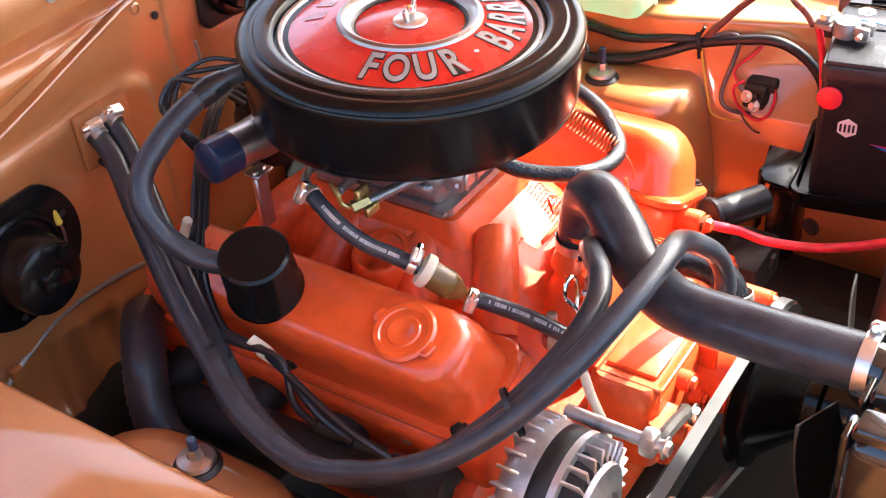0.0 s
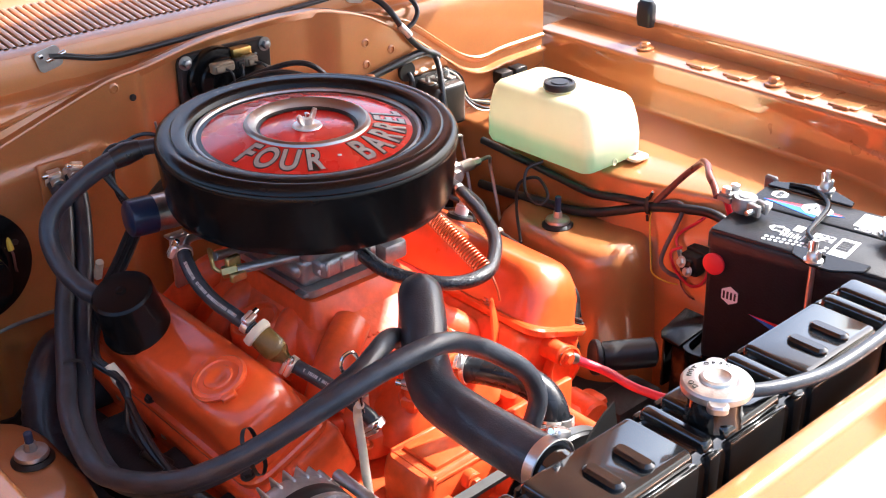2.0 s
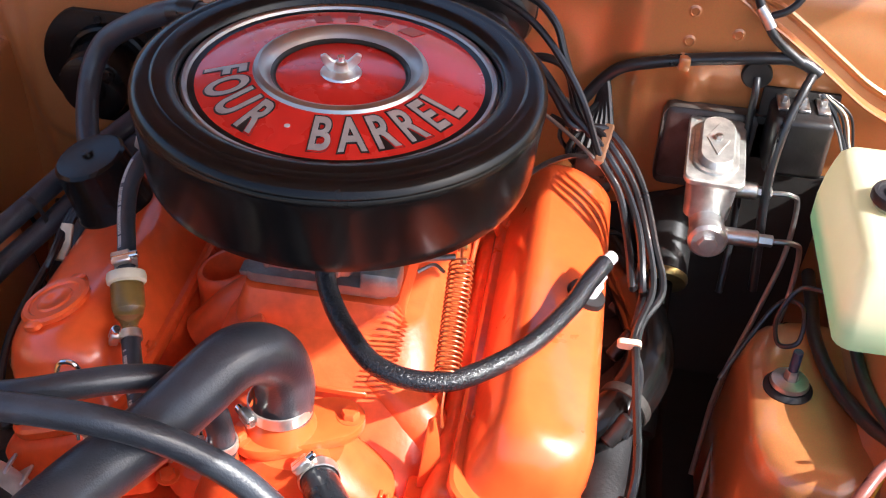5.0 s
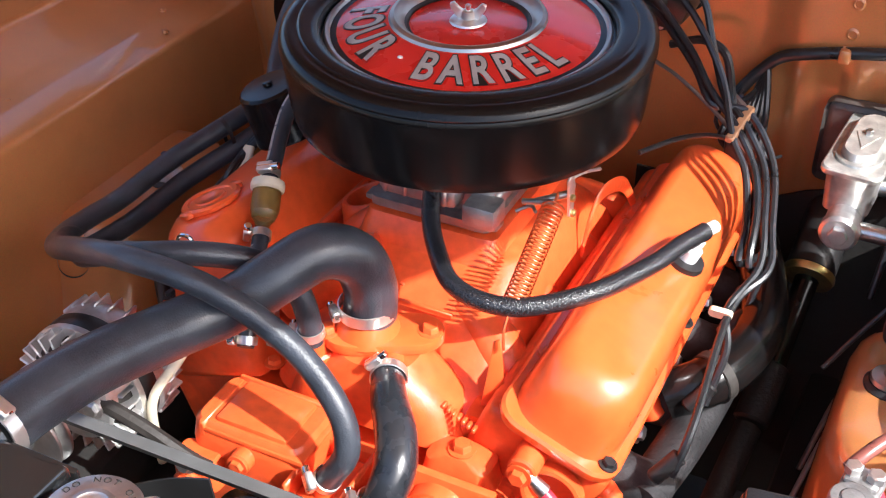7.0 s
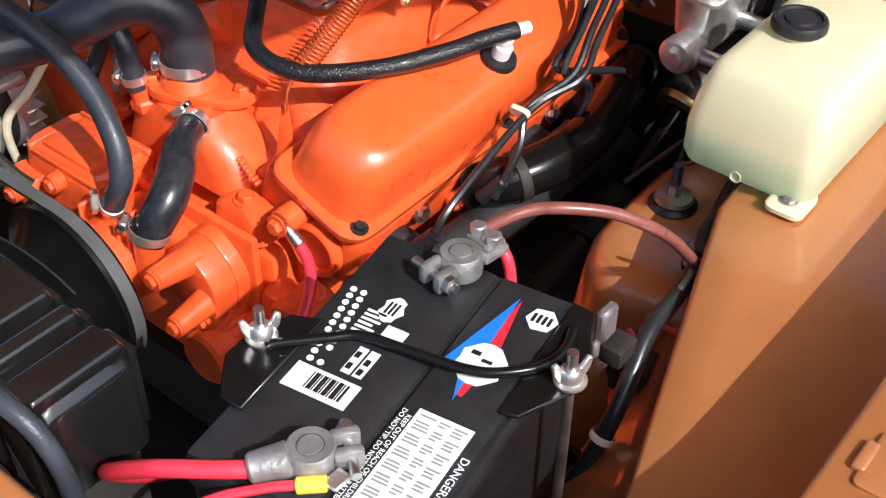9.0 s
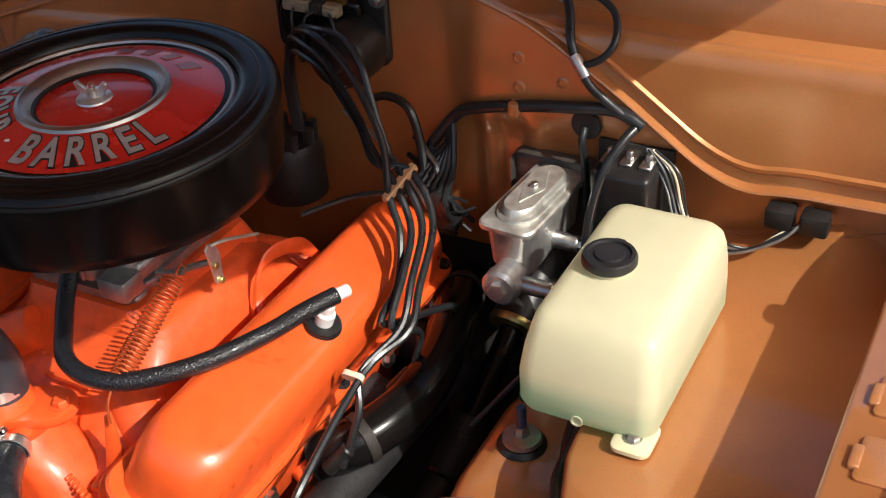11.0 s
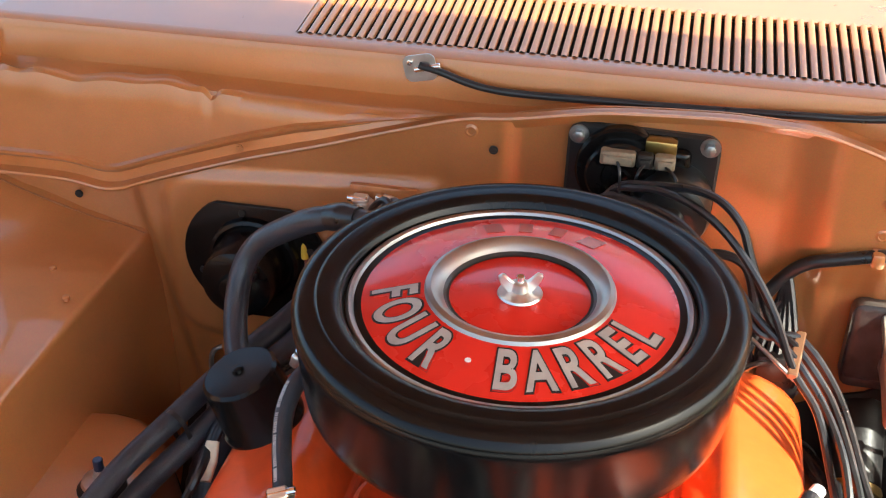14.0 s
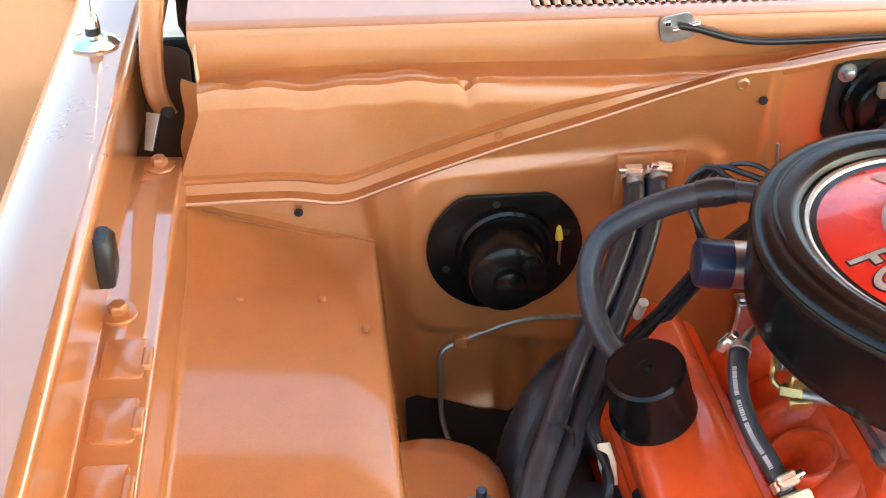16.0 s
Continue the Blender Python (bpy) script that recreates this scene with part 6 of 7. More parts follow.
def terminal(u, v, turn, label, tail):
    """A lead clamp round a battery post with its bolt and cable socket."""
    t = thing("battery_terminal", label, "battery terminal", bl(u, v, TOP), "battery terminals")
    m = Matrix.Translation(bl(u, v, TOP + 0.003)) @ pose(0, 0, 0, 0, 0, turn) @ Matrix.Diagonal((0.92, 0.92, 1, 1))
    part("ring", lathe([(0.010, 0), (0.0185, 0.0), (0.0190, 0.004), (0.0180, 0.017), (0.0165, 0.019), (0.010, 0.019)], m, 32, cap=False), LEAD, t)
    part("post_top", lathe([(0.0088, 0.012), (0.0085, 0.020), (0.0, 0.0205)], m, 20), LEAD, t)
    part("jaw", join(box(0.014, 0.036, 0.004, 0.013, 0.001, 0.018, 0.003, 2, m), box(0.014, 0.036, -0.013, -0.004, 0.001, 0.018, 0.003, 2, m)), LEAD, t)
    part("bolt", join(rod(m @ Vector((0.027, -0.026, 0.0095)), m @ Vector((0.027, 0.024, 0.0095)), 0.0038, 12), lathe([(0.0075, 0), (0.0075, 0.006), (0.006, 0.007)], m @ Matrix.Translation((0.027, 0.013, 0.0095)) @ pose(0, 0, 0, -90, 0, 0), 6)), STEEL, t, "zinc clamp bolt")
    if tail == "bar":
        part("saddle", join(box(-0.042, -0.014, -0.016, 0.016, 0.004, 0.013, 0.003, 2, m), box(-0.040, -0.018, -0.014, 0.014, 0.012, 0.018, 0.003, 2, m)), LEAD, t)
        for q in (-0.012, 0.012):
            part("saddle_bolt", lathe([(0.0075, 0.019), (0.0075, 0.025), (0.006, 0.026)], m @ Matrix.Translation((-0.029, q * 0.75, -0.001)), 6), BRIGHT, t)
    else:
        part("socket", rod(m @ Vector((-0.014, 0, 0.009)), m @ Vector((-0.044, 0, 0.006)), 0.0125, 20, 0.002, 0.0105), LEAD, t)
    return t


terminal(0.073, 0.016, -98, "grey lead positive terminal clamp with a bolted cable saddle", "bar")
terminal(0.081, 0.226, 52, "grey lead negative terminal clamp on a red cable", "socket")

# hold-down frame, rods and tray
hd = thing("battery_hold_down", "black steel battery hold-down bar with wing nuts", "battery bracket", bl(0.08, 0.11, TOP))
part("bar", tube([bl(u, v, TOP + 0.006 + 0.001 * (0 < u < 0.17)) for u, v in ((-0.004, 0.158), (0.001, 0.152), (0.029, 0.130), (0.049, 0.116), (0.088, 0.112), (0.127, 0.108), (0.150, 0.099), (0.172, 0.078), (0.179, 0.057), (0.176, 0.034))], 0.0040, 10, 6), BLACK, hd)
for outline, (u, v) in ((((0.014, -0.112), (-0.010, -0.120), (-0.026, -0.148), (-0.027, -0.176), (-0.006, -0.210), (0.014, -0.212)), (-0.014, 0.150)), (((0.164, -0.006), (0.180, -0.008), (0.197, -0.050), (0.205, -0.080), (0.194, -0.098), (0.178, -0.126), (0.164, -0.128)), (0.194, 0.079))):
    part("end_plate", prism(list(outline), 0.0035, BM @ Matrix.Translation((0, 0, TOP + 0.0005)), 0.0012, 1), BLACK, hd)
    c = bl(u, v, TOP + 0.004)
    part("rod", rod((c.x, c.y, 0.57), (c.x, c.y, TOP + 0.032), 0.0040, 12), STEEL, hd, "threaded zinc rod")
    part("wing_nut", join(lathe([(0.012, 0), (0.012, 0.002), (0.009, 0.003), (0.0085, 0.010), (0.006, 0.013)], Matrix.Translation(c), 20),
        *[prism([(0.004, 0.002), (0.009, 0.001), (0.014, 0.010), (0.0155, 0.019), (0.0115, 0.021), (0.007, 0.013), (0.004, 0.010)], 0.0040, Matrix.Translation(c) @ pose(0, 0, 0, 90, 0, b) @ Matrix.Translation((0, 0, -0.0020)), 0.0010, 1) for b in (60, 240)]), BRIGHT, hd, "bright wing nut")
tray = single("battery_tray", join(loft([(0.200, 0.290, 0.02, 0.548), (0.205, 0.296, 0.022, 0.556), (0.208, 0.300, 0.022, 0.572), (0.196, 0.288, 0.02, 0.572), (0.190, 0.280, 0.02, 0.5595)], cb), box(-0.03, 0.03, -0.02, 0.02, -0.12, 0.0, 0.006, 2, Matrix.Translation((0.43, -0.30, 0.55)))), BLACK, "black steel battery tray on a bracket", "battery tray")
part("ear", prism([(0.368, -0.318), (0.372, -0.284), (0.384, -0.274), (0.460, -0.258), (0.460, -0.310)], 0.005, Matrix.Translation((0, 0, 0.570)), 0.0018, 2), BLACK, tray, "rounded ear of the tray")
part("strap", box(-0.010, 0.010, -0.003, 0.003, -0.10, 0.0, 0.002, 1, Matrix.Translation((0.410, -0.268, 0.570))), BLACK, tray)
for x, y in ((0.402, -0.345),):
    part("bolt", hexbolt((x, y, 0.50), (x - 1, y + 0.3, 0.50), 0.009, 0.007), DARK, tray)

# battery cables
pc = thing("positive_cable", "faded dull red battery cable arching to the apron", "battery cable", (0.50, -0.25, 0.78))
part("cable", tube([(0.452, -0.300, 0.768), (0.462, -0.287, 0.777), (0.476, -0.268, 0.782), (0.497, -0.250, 0.783), (0.523, -0.224, 0.775), (0.546, -0.200, 0.757), (0.552, -0.168, 0.725), (0.555, -0.130, 0.680), (0.556, -0.118, 0.664)], 0.0052, 12, 8), OLDRED, pc)
part("branch", tube([(0.460, -0.300, 0.766), (0.478, -0.300, 0.750), (0.487, -0.308, 0.70), (0.480, -0.32, 0.62)], 0.0048, 10, 6), RED, pc, "thin red branch wire")
nc = thing("ground_cable", "bright red battery cable to the cylinder head", "battery cable", (0.30, -0.42, 0.60))
n0 = bl(0.054, 0.252, TOP + 0.009)
part("cable", tube([tuple(n0), (n0.x - 0.018, n0.y - 0.014, n0.z - 0.001), (n0.x - 0.060, n0.y - 0.036, n0.z - 0.012), (n0.x - 0.115, n0.y - 0.036, n0.z - 0.060), (n0.x - 0.140, n0.y + 0.02, 0.63), (0.325, -0.480, 0.575), (0.285, -0.400, 0.560), (0.262, -0.335, 0.562), (0.246, -0.298, 0.577), (0.226, -0.276, 0.590), (0.206, -0.270, 0.604)], 0.0062, 12, 8), RED, nc)
part("lug", join(rod((0.210, -0.2705, 0.602), (0.192, -0.2705, 0.616), 0.0075, 14, 0.001, 0.006), box(0.176, 0.196, -0.276, -0.272, 0.608, 0.626, 0.002, 1)), STEEL, nc, "crimped metal lug")
part("bolt", hexbolt((0.186, -0.276, 0.618), (0.186, -1, 0.618), 0.0085, 0.008), CAST, nc)
yl = thing("lug_wire", "yellow crimp lug on a thin red wire", "wire", bl(0.052, 0.232))
part("crimp", rod(bl(0.102, 0.239, TOP + 0.011), bl(0.085, 0.249, TOP + 0.009), 0.0058, 12, 0.001), YELLOW, yl, "yellow insulated crimp")
part("wire", tube([bl(0.086, 0.248, TOP + 0.009), bl(0.066, 0.260, TOP + 0.006), bl(0.03, 0.282, TOP - 0.01), bl(-0.02, 0.30, TOP - 0.08)], 0.0035, 8, 6), RED, yl)
part("tip", box(-0.006, 0.006, -0.008, 0.008, 0.0, 0.003, 0.001, 1, Matrix.Translation(bl(0.106, 0.234, TOP + 0.010))), BRIGHT, yl)

# ---- washer bottle ----
wb = thing("washer_bottle", "milky white washer fluid bottle holding green fluid", "washer bottle", (0.555, 0.06, 0.705))
wm = Matrix.Translation((0.549, 0.073, 0))
part("tank", loft([(0.110, 0.205, 0.014, 0.703, -0.002), (0.126, 0.222, 0.018, 0.707, -0.002), (0.132, 0.230, 0.018, 0.716, -0.002), (0.132, 0.230, 0.018, 0.745, -0.002), (0.128, 0.224, 0.018, 0.770, -0.001, 0.002), (0.122, 0.215, 0.018, 0.789, 0.0, 0.004), (0.117, 0.207, 0.017, 0.799, 0.0, 0.005), (0.106, 0.195, 0.015, 0.8055, 0.0, 0.006), (0.086, 0.172, 0.012, 0.808, 0.0, 0.008)], wm), BOTTLE, wb)
part("neck", lathe([(0.0225, 0.805), (0.0225, 0.815)], Matrix.Translation((0.530, 0.066, 0)), 28), BOTTLE, wb)
wc = part("cap", lathe([(0.0240, 0.812), (0.0258, 0.814), (0.0258, 0.820), (0.0242, 0.823), (0.0205, 0.8235), (0.0195, 0.821), (0.0145, 0.821), (0.0135, 0.8235), (0.0, 0.824)], Matrix.Translation((0.530, 0.066, 0)), 40), BLACKSATIN, wb, "black screw cap")
part("tab", box(0.524, 0.536, 0.087, 0.096, 0.814, 0.821, 0.002, 1), BLACKSATIN, wc)
part("foot", loft([(0.036, 0.044, 0.009, 0.7035), (0.036, 0.044, 0.009, 0.7075), (0.031, 0.039, 0.007, 0.709)], Matrix.Translation((0.596, -0.036, 0.002))), POLY, wb)
part("screw", hexbolt((0.595, -0.0405, 0.7105), (0.595, -0.0405, 1), 0.006, 0.006), STEEL, wb)
part("mould_mark", lathe([(0.006, 0), (0.006, 0.001), (0.0045, 0.0012), (0.004, 0.0004), (0.0, 0.0004)], Matrix.Translation((0.543, -0.0425, 0.7135)) @ pose(0, 0, 0, 90, 0, 0), 16), BOTTLE, wb)

# ---- brake master cylinder and steering column ----
mc = thing("master_cylinder", "silver cast brake master cylinder on the firewall", "master cylinder", (0.380, 0.23, 0.66))
mt = Matrix.Translation((0.377, 0.238, 0)) @ pose(0, 0, 0, 0, 0, -4) @ Matrix.Diagonal((0.80, 1.0, 1.0, 1.0))
part("reservoir", loft([(0.062, 0.120, 0.012, 0.690), (0.068, 0.130, 0.012, 0.735), (0.074, 0.138, 0.012, 0.740)], mt), ALLOY, mc)
part("cover", loft([(0.080, 0.146, 0.012, 0.740), (0.082, 0.148, 0.013, 0.7415), (0.082, 0.148, 0.013, 0.746), (0.078, 0.144, 0.012, 0.748)], mt), ZINC, mc)
part("dome", loft([(0.052, 0.112, 0.026, 0.747), (0.050, 0.110, 0.025, 0.756), (0.044, 0.104, 0.022, 0.7595), (0.036, 0.094, 0.018, 0.7595)], mt), ZINC, mc)
part("cover_step", loft([(0.064, 0.124, 0.030, 0.7475), (0.062, 0.122, 0.029, 0.7505), (0.056, 0.116, 0.027, 0.7515)], mt), ZINC, mc)
part("crease", prism([(0, -0.036), (0.016, 0), (0, 0.036), (-0.016, 0)], 0.0012, mt @ Matrix.Translation((0, 0, 0.7595)), 0.0004, 1), ZINC, mc)
part("cover_bolt", lathe([(0.0058, 0.7595), (0.0058, 0.7645), (0.0042, 0.766)], mt, 6), STEEL, mc, "small cover bolt")
part("cylinder", join(rod((0.376, 0.150, 0.684), (0.376, 0.315, 0.684), 0.0195, 28, 0.003), rod((0.376, 0.142, 0.684), (0.376, 0.162, 0.684), 0.0215, 28, 0.004), rod((0.376, 0.136, 0.684), (0.376, 0.146, 0.684), 0.011, 6, 0.001)), ALLOY, mc)
for y, z in ((0.165, 0.682), (0.235, 0.700)):
    part("port", join(rod((0.385, y, z), (0.432, y, z), 0.0100, 16, 0.002), rod((0.430, y, z), (0.448, y, z), 0.0068, 6, 0.001)), STEEL, mc, "hexagon brake line fitting")
part("mount_plate", box(0.318, 0.455, 0.306, 0.313, 0.655, 0.760, 0.012, 3), PLATE, mc, "dull grey mounting plate")
for y, z, e in ((0.165, 0.682, 0.48), (0.235, 0.700, 0.50)):
    single("brake_line", tube([(0.446, y, z), (0.470, y, z), (0.482, y + 0.01, z - 0.02), (0.478, y - 0.01, z - 0.08), (0.455, y - 0.05, 0.56), (0.42, y - 0.12, 0.50), (0.40, y - 0.2, 0.44)], 0.0032, 8, 6), GREYSTEEL, "bent steel brake line from the master cylinder", "brake line", "brake lines")
sc = thing("steering_column", "black steering column and shaft through the firewall", "steering column", (0.345, 0.25, 0.56))
part("housing", rod((0.352, 0.330, 0.610), (0.347, 0.240, 0.560), 0.030, 24, 0.003), BLACKSATIN, sc)
part("seal_ring", lathe([(0.024, 0), (0.031, 0.001), (0.032, 0.006), (0.030, 0.011), (0.022, 0.012)], along((0.347, 0.243, 0.561), (0.345, 0.200, 0.536)), 28), GOLD, sc, "yellowed metal seal ring")
part("shaft", rod((0.347, 0.240, 0.560), (0.337, 0.085, 0.470), 0.0145, 18, 0.001), BLACK, sc)
part("coupling", join(rod((0.340, 0.130, 0.496), (0.335, 0.065, 0.458), 0.021, 12, 0.003), rod((0.334, 0.06, 0.455), (0.322, -0.08, 0.40), 0.016, 16)), DARK, sc)

# ---- firewall fittings ----
blow = thing("heater_blower", "black heater blower motor on a clipped round plate", "blower motor", (-0.349, 0.30, 0.725))
outline = []
for a in np.linspace(0, 2 * math.pi, 48, endpoint=False):
    x, y = 0.088 * math.cos(a), 0.083 * math.sin(a)
    outline.append((x, min(max(y, -0.080), 0.070)))
blow_m = Matrix(((1, 0, 0, -0.350), (0, 0, -1, 0.3035), (0, 1, 0, 0.723), (0, 0, 0, 1)))
part("plate", prism(outline, 0.006, blow_m, 0.0015), BLACK, blow)
part("dish", lathe([(0.056, 0.004), (0.054, 0.014), (0.050, 0.016), (0.046, 0.012)], blow_m, 40), BLACK, blow)
part("motor", lathe([(0.046, 0.010), (0.0455, 0.016), (0.043, 0.052), (0.041, 0.060), (0.034, 0.064), (0.018, 0.065), (0.016, 0.072), (0.009, 0.075), (0.0, 0.076)], blow_m @ Matrix.Translation((-0.004, -0.004, 0)), 40), BLACK, blow)
part("vent_tube", lathe([(0.009, 0.060), (0.009, 0.068), (0.006, 0.069)], blow_m @ Matrix.Translation((0.018, 0.018, 0)), 16), BLACK, blow)
for x, y in ((-0.066, -0.022), (0.068, 0.020), (-0.012, 0.060), (-0.018, -0.068)):
    part("screw", hexbolt(blow_m @ Vector((x, y, 0.006)), blow_m @ Vector((x, y, 1)), 0.0045, 0.003, False), FAN, blow)
lead = single("blower_lead", tube([(-0.290, 0.303, 0.742), (-0.288, 0.296, 0.725), (-0.288, 0.297, 0.705), (-0.283, 0.303, 0.690)], 0.0018, 8, 5), OLDRED, "dull red blower wire with a yellow connector", "wire")
part("connector", rod((-0.2905, 0.302, 0.752), (-0.289, 0.297, 0.732), 0.0045, 10, 0.001), YELLOW, lead, "yellow crimp connector")
hp = thing("heater_plate", "copper painted square heater pipe plate on the firewall", "heater plate", (-0.197, 0.31, 0.80))
part("plate", box(-0.233, -0.156, 0.295, 0.303, 0.768, 0.838, 0.003), PAINT, hp)
for x, z in ((-0.213, 0.817), (-0.188, 0.822)):
    part("pipe", rod((x, 0.298, z), (x - 0.001, 0.280, z - 0.008), 0.0098, 16, 0.001), STEEL, hp)
part("drain", tube([(-0.214, 0.300, 0.775), (-0.214, 0.280, 0.768), (-0.206, 0.272, 0.750), (-0.192, 0.276, 0.742), (-0.182, 0.292, 0.748)], 0.0045, 8, 6), WIRE, hp, "black drain tube")

wipm = thing("wiper_motor", "black windshield wiper motor on a rubber plate", "wiper motor", (0.075, 0.29, 0.88))
wp = Matrix(((1, 0, 0, 0.0800), (0, 0, -1, 0.3215), (0, 1, 0, 0.8795), (0, 0, 0, 1))) @ pose(0, 0, 0, 0, 0, -1)
part("plate", loft([(0.158, 0.098, 0.016, 0), (0.158, 0.098, 0.016, 0.005), (0.152, 0.092, 0.014, 0.008)], wp), BLACKSATIN, wipm)
part("gearbox", join(lathe([(0.0485, 0.006), (0.0485, 0.016), (0.046, 0.019), (0.039, 0.020)], wp @ Matrix.Translation((-0.020, 0.004, 0)), 40), box(-0.02, 0.05, -0.02, 0.036, 0.006, 0.022, 0.008, 3, wp)), BLACK, wipm)
part("gear_cover", lathe([(0.037, 0.018), (0.037, 0.029), (0.0345, 0.0315), (0.020, 0.0325), (0.018, 0.030), (0.009, 0.030), (0.008, 0.034), (0.0, 0.0345)], wp @ Matrix.Translation((-0.020, 0.004, 0)), 40), BLACK, wipm)
wmot = part("motor", lathe([(0.041, 0.0), (0.0415, 0.004), (0.0405, 0.040), (0.037, 0.050), (0.026, 0.055), (0.015, 0.056), (0.013, 0.064), (0.0, 0.066)], wp @ Matrix.Translation((0.036, -0.022, 0.008)), 36), FAN, wipm)
for a in (1.9, 5.0):
    part("cap_screw", lathe([(0.0045, 0.050), (0.004, 0.054), (0, 0.055)], wp @ Matrix.Translation((0.036 + 0.031 * math.cos(a), -0.022 + 0.031 * math.sin(a), 0.006)), 12), STEEL, wmot)
part("switch_plate", box(0.002, 0.034, 0.031, 0.046, 0.008, 0.026, 0.002, 2, wp), BRASS, wipm, "brass terminal cover")
for x0, x1, mat, word in ((-0.042, -0.006, TAN, "dirty tan connector"), (-0.005, 0.012, DARK, "dark connector block"), (0.013, 0.034, TAN, "dirty tan connector")):
    part("connector", join(box(x0, x1, 0.021, 0.036, 0.028, 0.042, 0.002, 1, wp), box(x0 + 0.003, x1 - 0.003, 0.024, 0.033, 0.041, 0.046, 0.001, 1, wp)), mat, wipm, word)
for x, dx in ((-0.024, 0.004), (0.004, -0.006), (0.024, 0.012)):
    part("lead", tube([wp @ Vector(p) for p in ((x, 0.028, 0.044), (x + dx, 0.022, 0.056), (x + 1.6 * dx, -0.004, 0.058), (x + 2.4 * dx, -0.034, 0.056))], 0.0017, 6, 5), WIRE, wipm)
for x, y in ((-0.0675, 0.037), (0.0675, 0.038)):
    part("bolt", join(lathe([(0.0105, 0.008), (0.0105, 0.0098), (0.005, 0.010)], wp @ Matrix.Translation((x, y, 0)), 24), lathe([(0.0062, 0.010), (0.0062, 0.017), (0.004, 0.018)], wp @ Matrix.Translation((x, y, 0)), 6)), GREYSTEEL, wipm, "grey steel bolt and washer")

# voltage regulator, grommets, harness
reg = thing("voltage_regulator", "black voltage regulator box on the firewall", "regulator", (0.465, 0.28, 0.75))
part("box", box(0.434, 0.502, 0.252, 0.312, 0.712, 0.786, 0.008, 3), BLACKSATIN, reg)
part("flange", box(0.424, 0.512, 0.306, 0.313, 0.700, 0.796, 0.003), DARK, reg)
for x in (0.446, 0.468, 0.490):
    part("terminal", join(box(x - 0.007, x + 0.007, 0.272, 0.306, 0.786, 0.790, 0.001, 1), lathe([(0.0042, 0.790), (0.0042, 0.796), (0.003, 0.798)], Matrix.Translation((x, 0.288, 0)), 6)), STEEL, reg, "small steel terminal")
gr = thing("firewall_grommet", "black rubber grommet with a cable through the firewall", "grommet", (0.409, 0.315, 0.79))
part("disc", lathe([(0.0175, 0), (0.0175, 0.003), (0.016, 0.005), (0.006, 0.006)], along((0.412, 0.303, 0.812), (0.412, -1, 0.80)), 24), BLACKSATIN, gr)
part("cable", tube([(0.412, 0.296, 0.811), (0.4125, 0.288, 0.797), (0.414, 0.293, 0.765), (0.416, 0.290, 0.720), (0.421, 0.286, 0.66), (0.424, 0.28, 0.60), (0.42, 0.25, 0.54)], 0.0044, 10, 7), WIRE, gr)
hs = thing("wiring_harness", "black taped wiring harness along the firewall", "wiring harness", (0.33, 0.30, 0.80))
part("trunk", tube([(0.205, 0.285, 0.728), (0.226, 0.295, 0.762), (0.244, 0.300, 0.786), (0.262, 0.298, 0.803), (0.290, 0.296, 0.813), (0.328, 0.296, 0.822), (0.385, 0.297, 0.831), (0.440, 0.297, 0.838), (0.460, 0.297, 0.834), (0.478, 0.297, 0.824)], 0.0072, 12, 7), WIRE, hs)
part("clip", box(0.322, 0.336, 0.286, 0.304, 0.811, 0.829, 0.004), PAINT, hs, "copper painted harness clip")
for k in range(6):
    o = 0.007 * k
    part("branch", tube([(0.246, 0.300, 0.788), (0.238 + o * 0.4, 0.288, 0.752 + o * 0.4), (0.224 + o, 0.268, 0.735), (0.214 + o * 1.4, 0.250 - o * 0.4, 0.712), (0.228 + o, 0.255, 0.690 - o * 0.6)], 0.0042, 8, 6), WIRE, hs)
tangle = random.Random(5)
for k in range(9):
    j = [tangle.uniform(-1, 1) for _ in range(9)]
    part("loose_wire", tube([(0.215 + 0.03 * j[0], 0.288, 0.742 + 0.02 * j[1]), (0.225 + 0.03 * j[2], 0.272 + 0.01 * j[3], 0.725 + 0.015 * j[4]), (0.245 + 0.03 * j[5], 0.262 + 0.015 * j[6], 0.700 + 0.02 * j[7]), (0.262 + 0.025 * j[8], 0.270 + 0.01 * j[0], 0.672 + 0.02 * j[3])], 0.0020 + 0.0008 * (k % 3), 7, 6), (WIRE, WIRE, GREYSTEEL, WIRE, BLUEPLASTIC)[k % 5], hs)
part("plug", join(box(0.222, 0.262, 0.236, 0.262, 0.690, 0.722, 0.005), box(0.236, 0.270, 0.245, 0.270, 0.664, 0.690, 0.005)), BLACKSATIN, hs, "black connector blocks")
part("heavy_cable", tube([(0.474, 0.300, 0.826), (0.462, 0.276, 0.812), (0.449, 0.255, 0.782), (0.442, 0.240, 0.740), (0.441, 0.228, 0.690), (0.445, 0.218, 0.64), (0.45, 0.21, 0.58)], 0.0054, 12, 7), WIRE, hs)
for k, (c, dx) in enumerate(((WIRE, 0.0), (WIRE, 0.007), (CREAM, 0.012), (WIRE, 0.018), (GREYSTEEL, -0.005))):
    part("lead", tube([(0.486 + dx * 0.4, 0.296, 0.800), (0.505 + dx, 0.290, 0.780), (0.518 + dx, 0.283, 0.755 - dx), (0.530 + dx, 0.272, 0.735), (0.555 + dx * 2, 0.255, 0.722 + dx * 0.4), (0.600 + dx, 0.255 + dx, 0.722), (0.640, 0.275 + dx, 0.738), (0.665 + dx, 0.300, 0.755)], 0.0016 if k else 0.0026, 8, 7), c, hs)
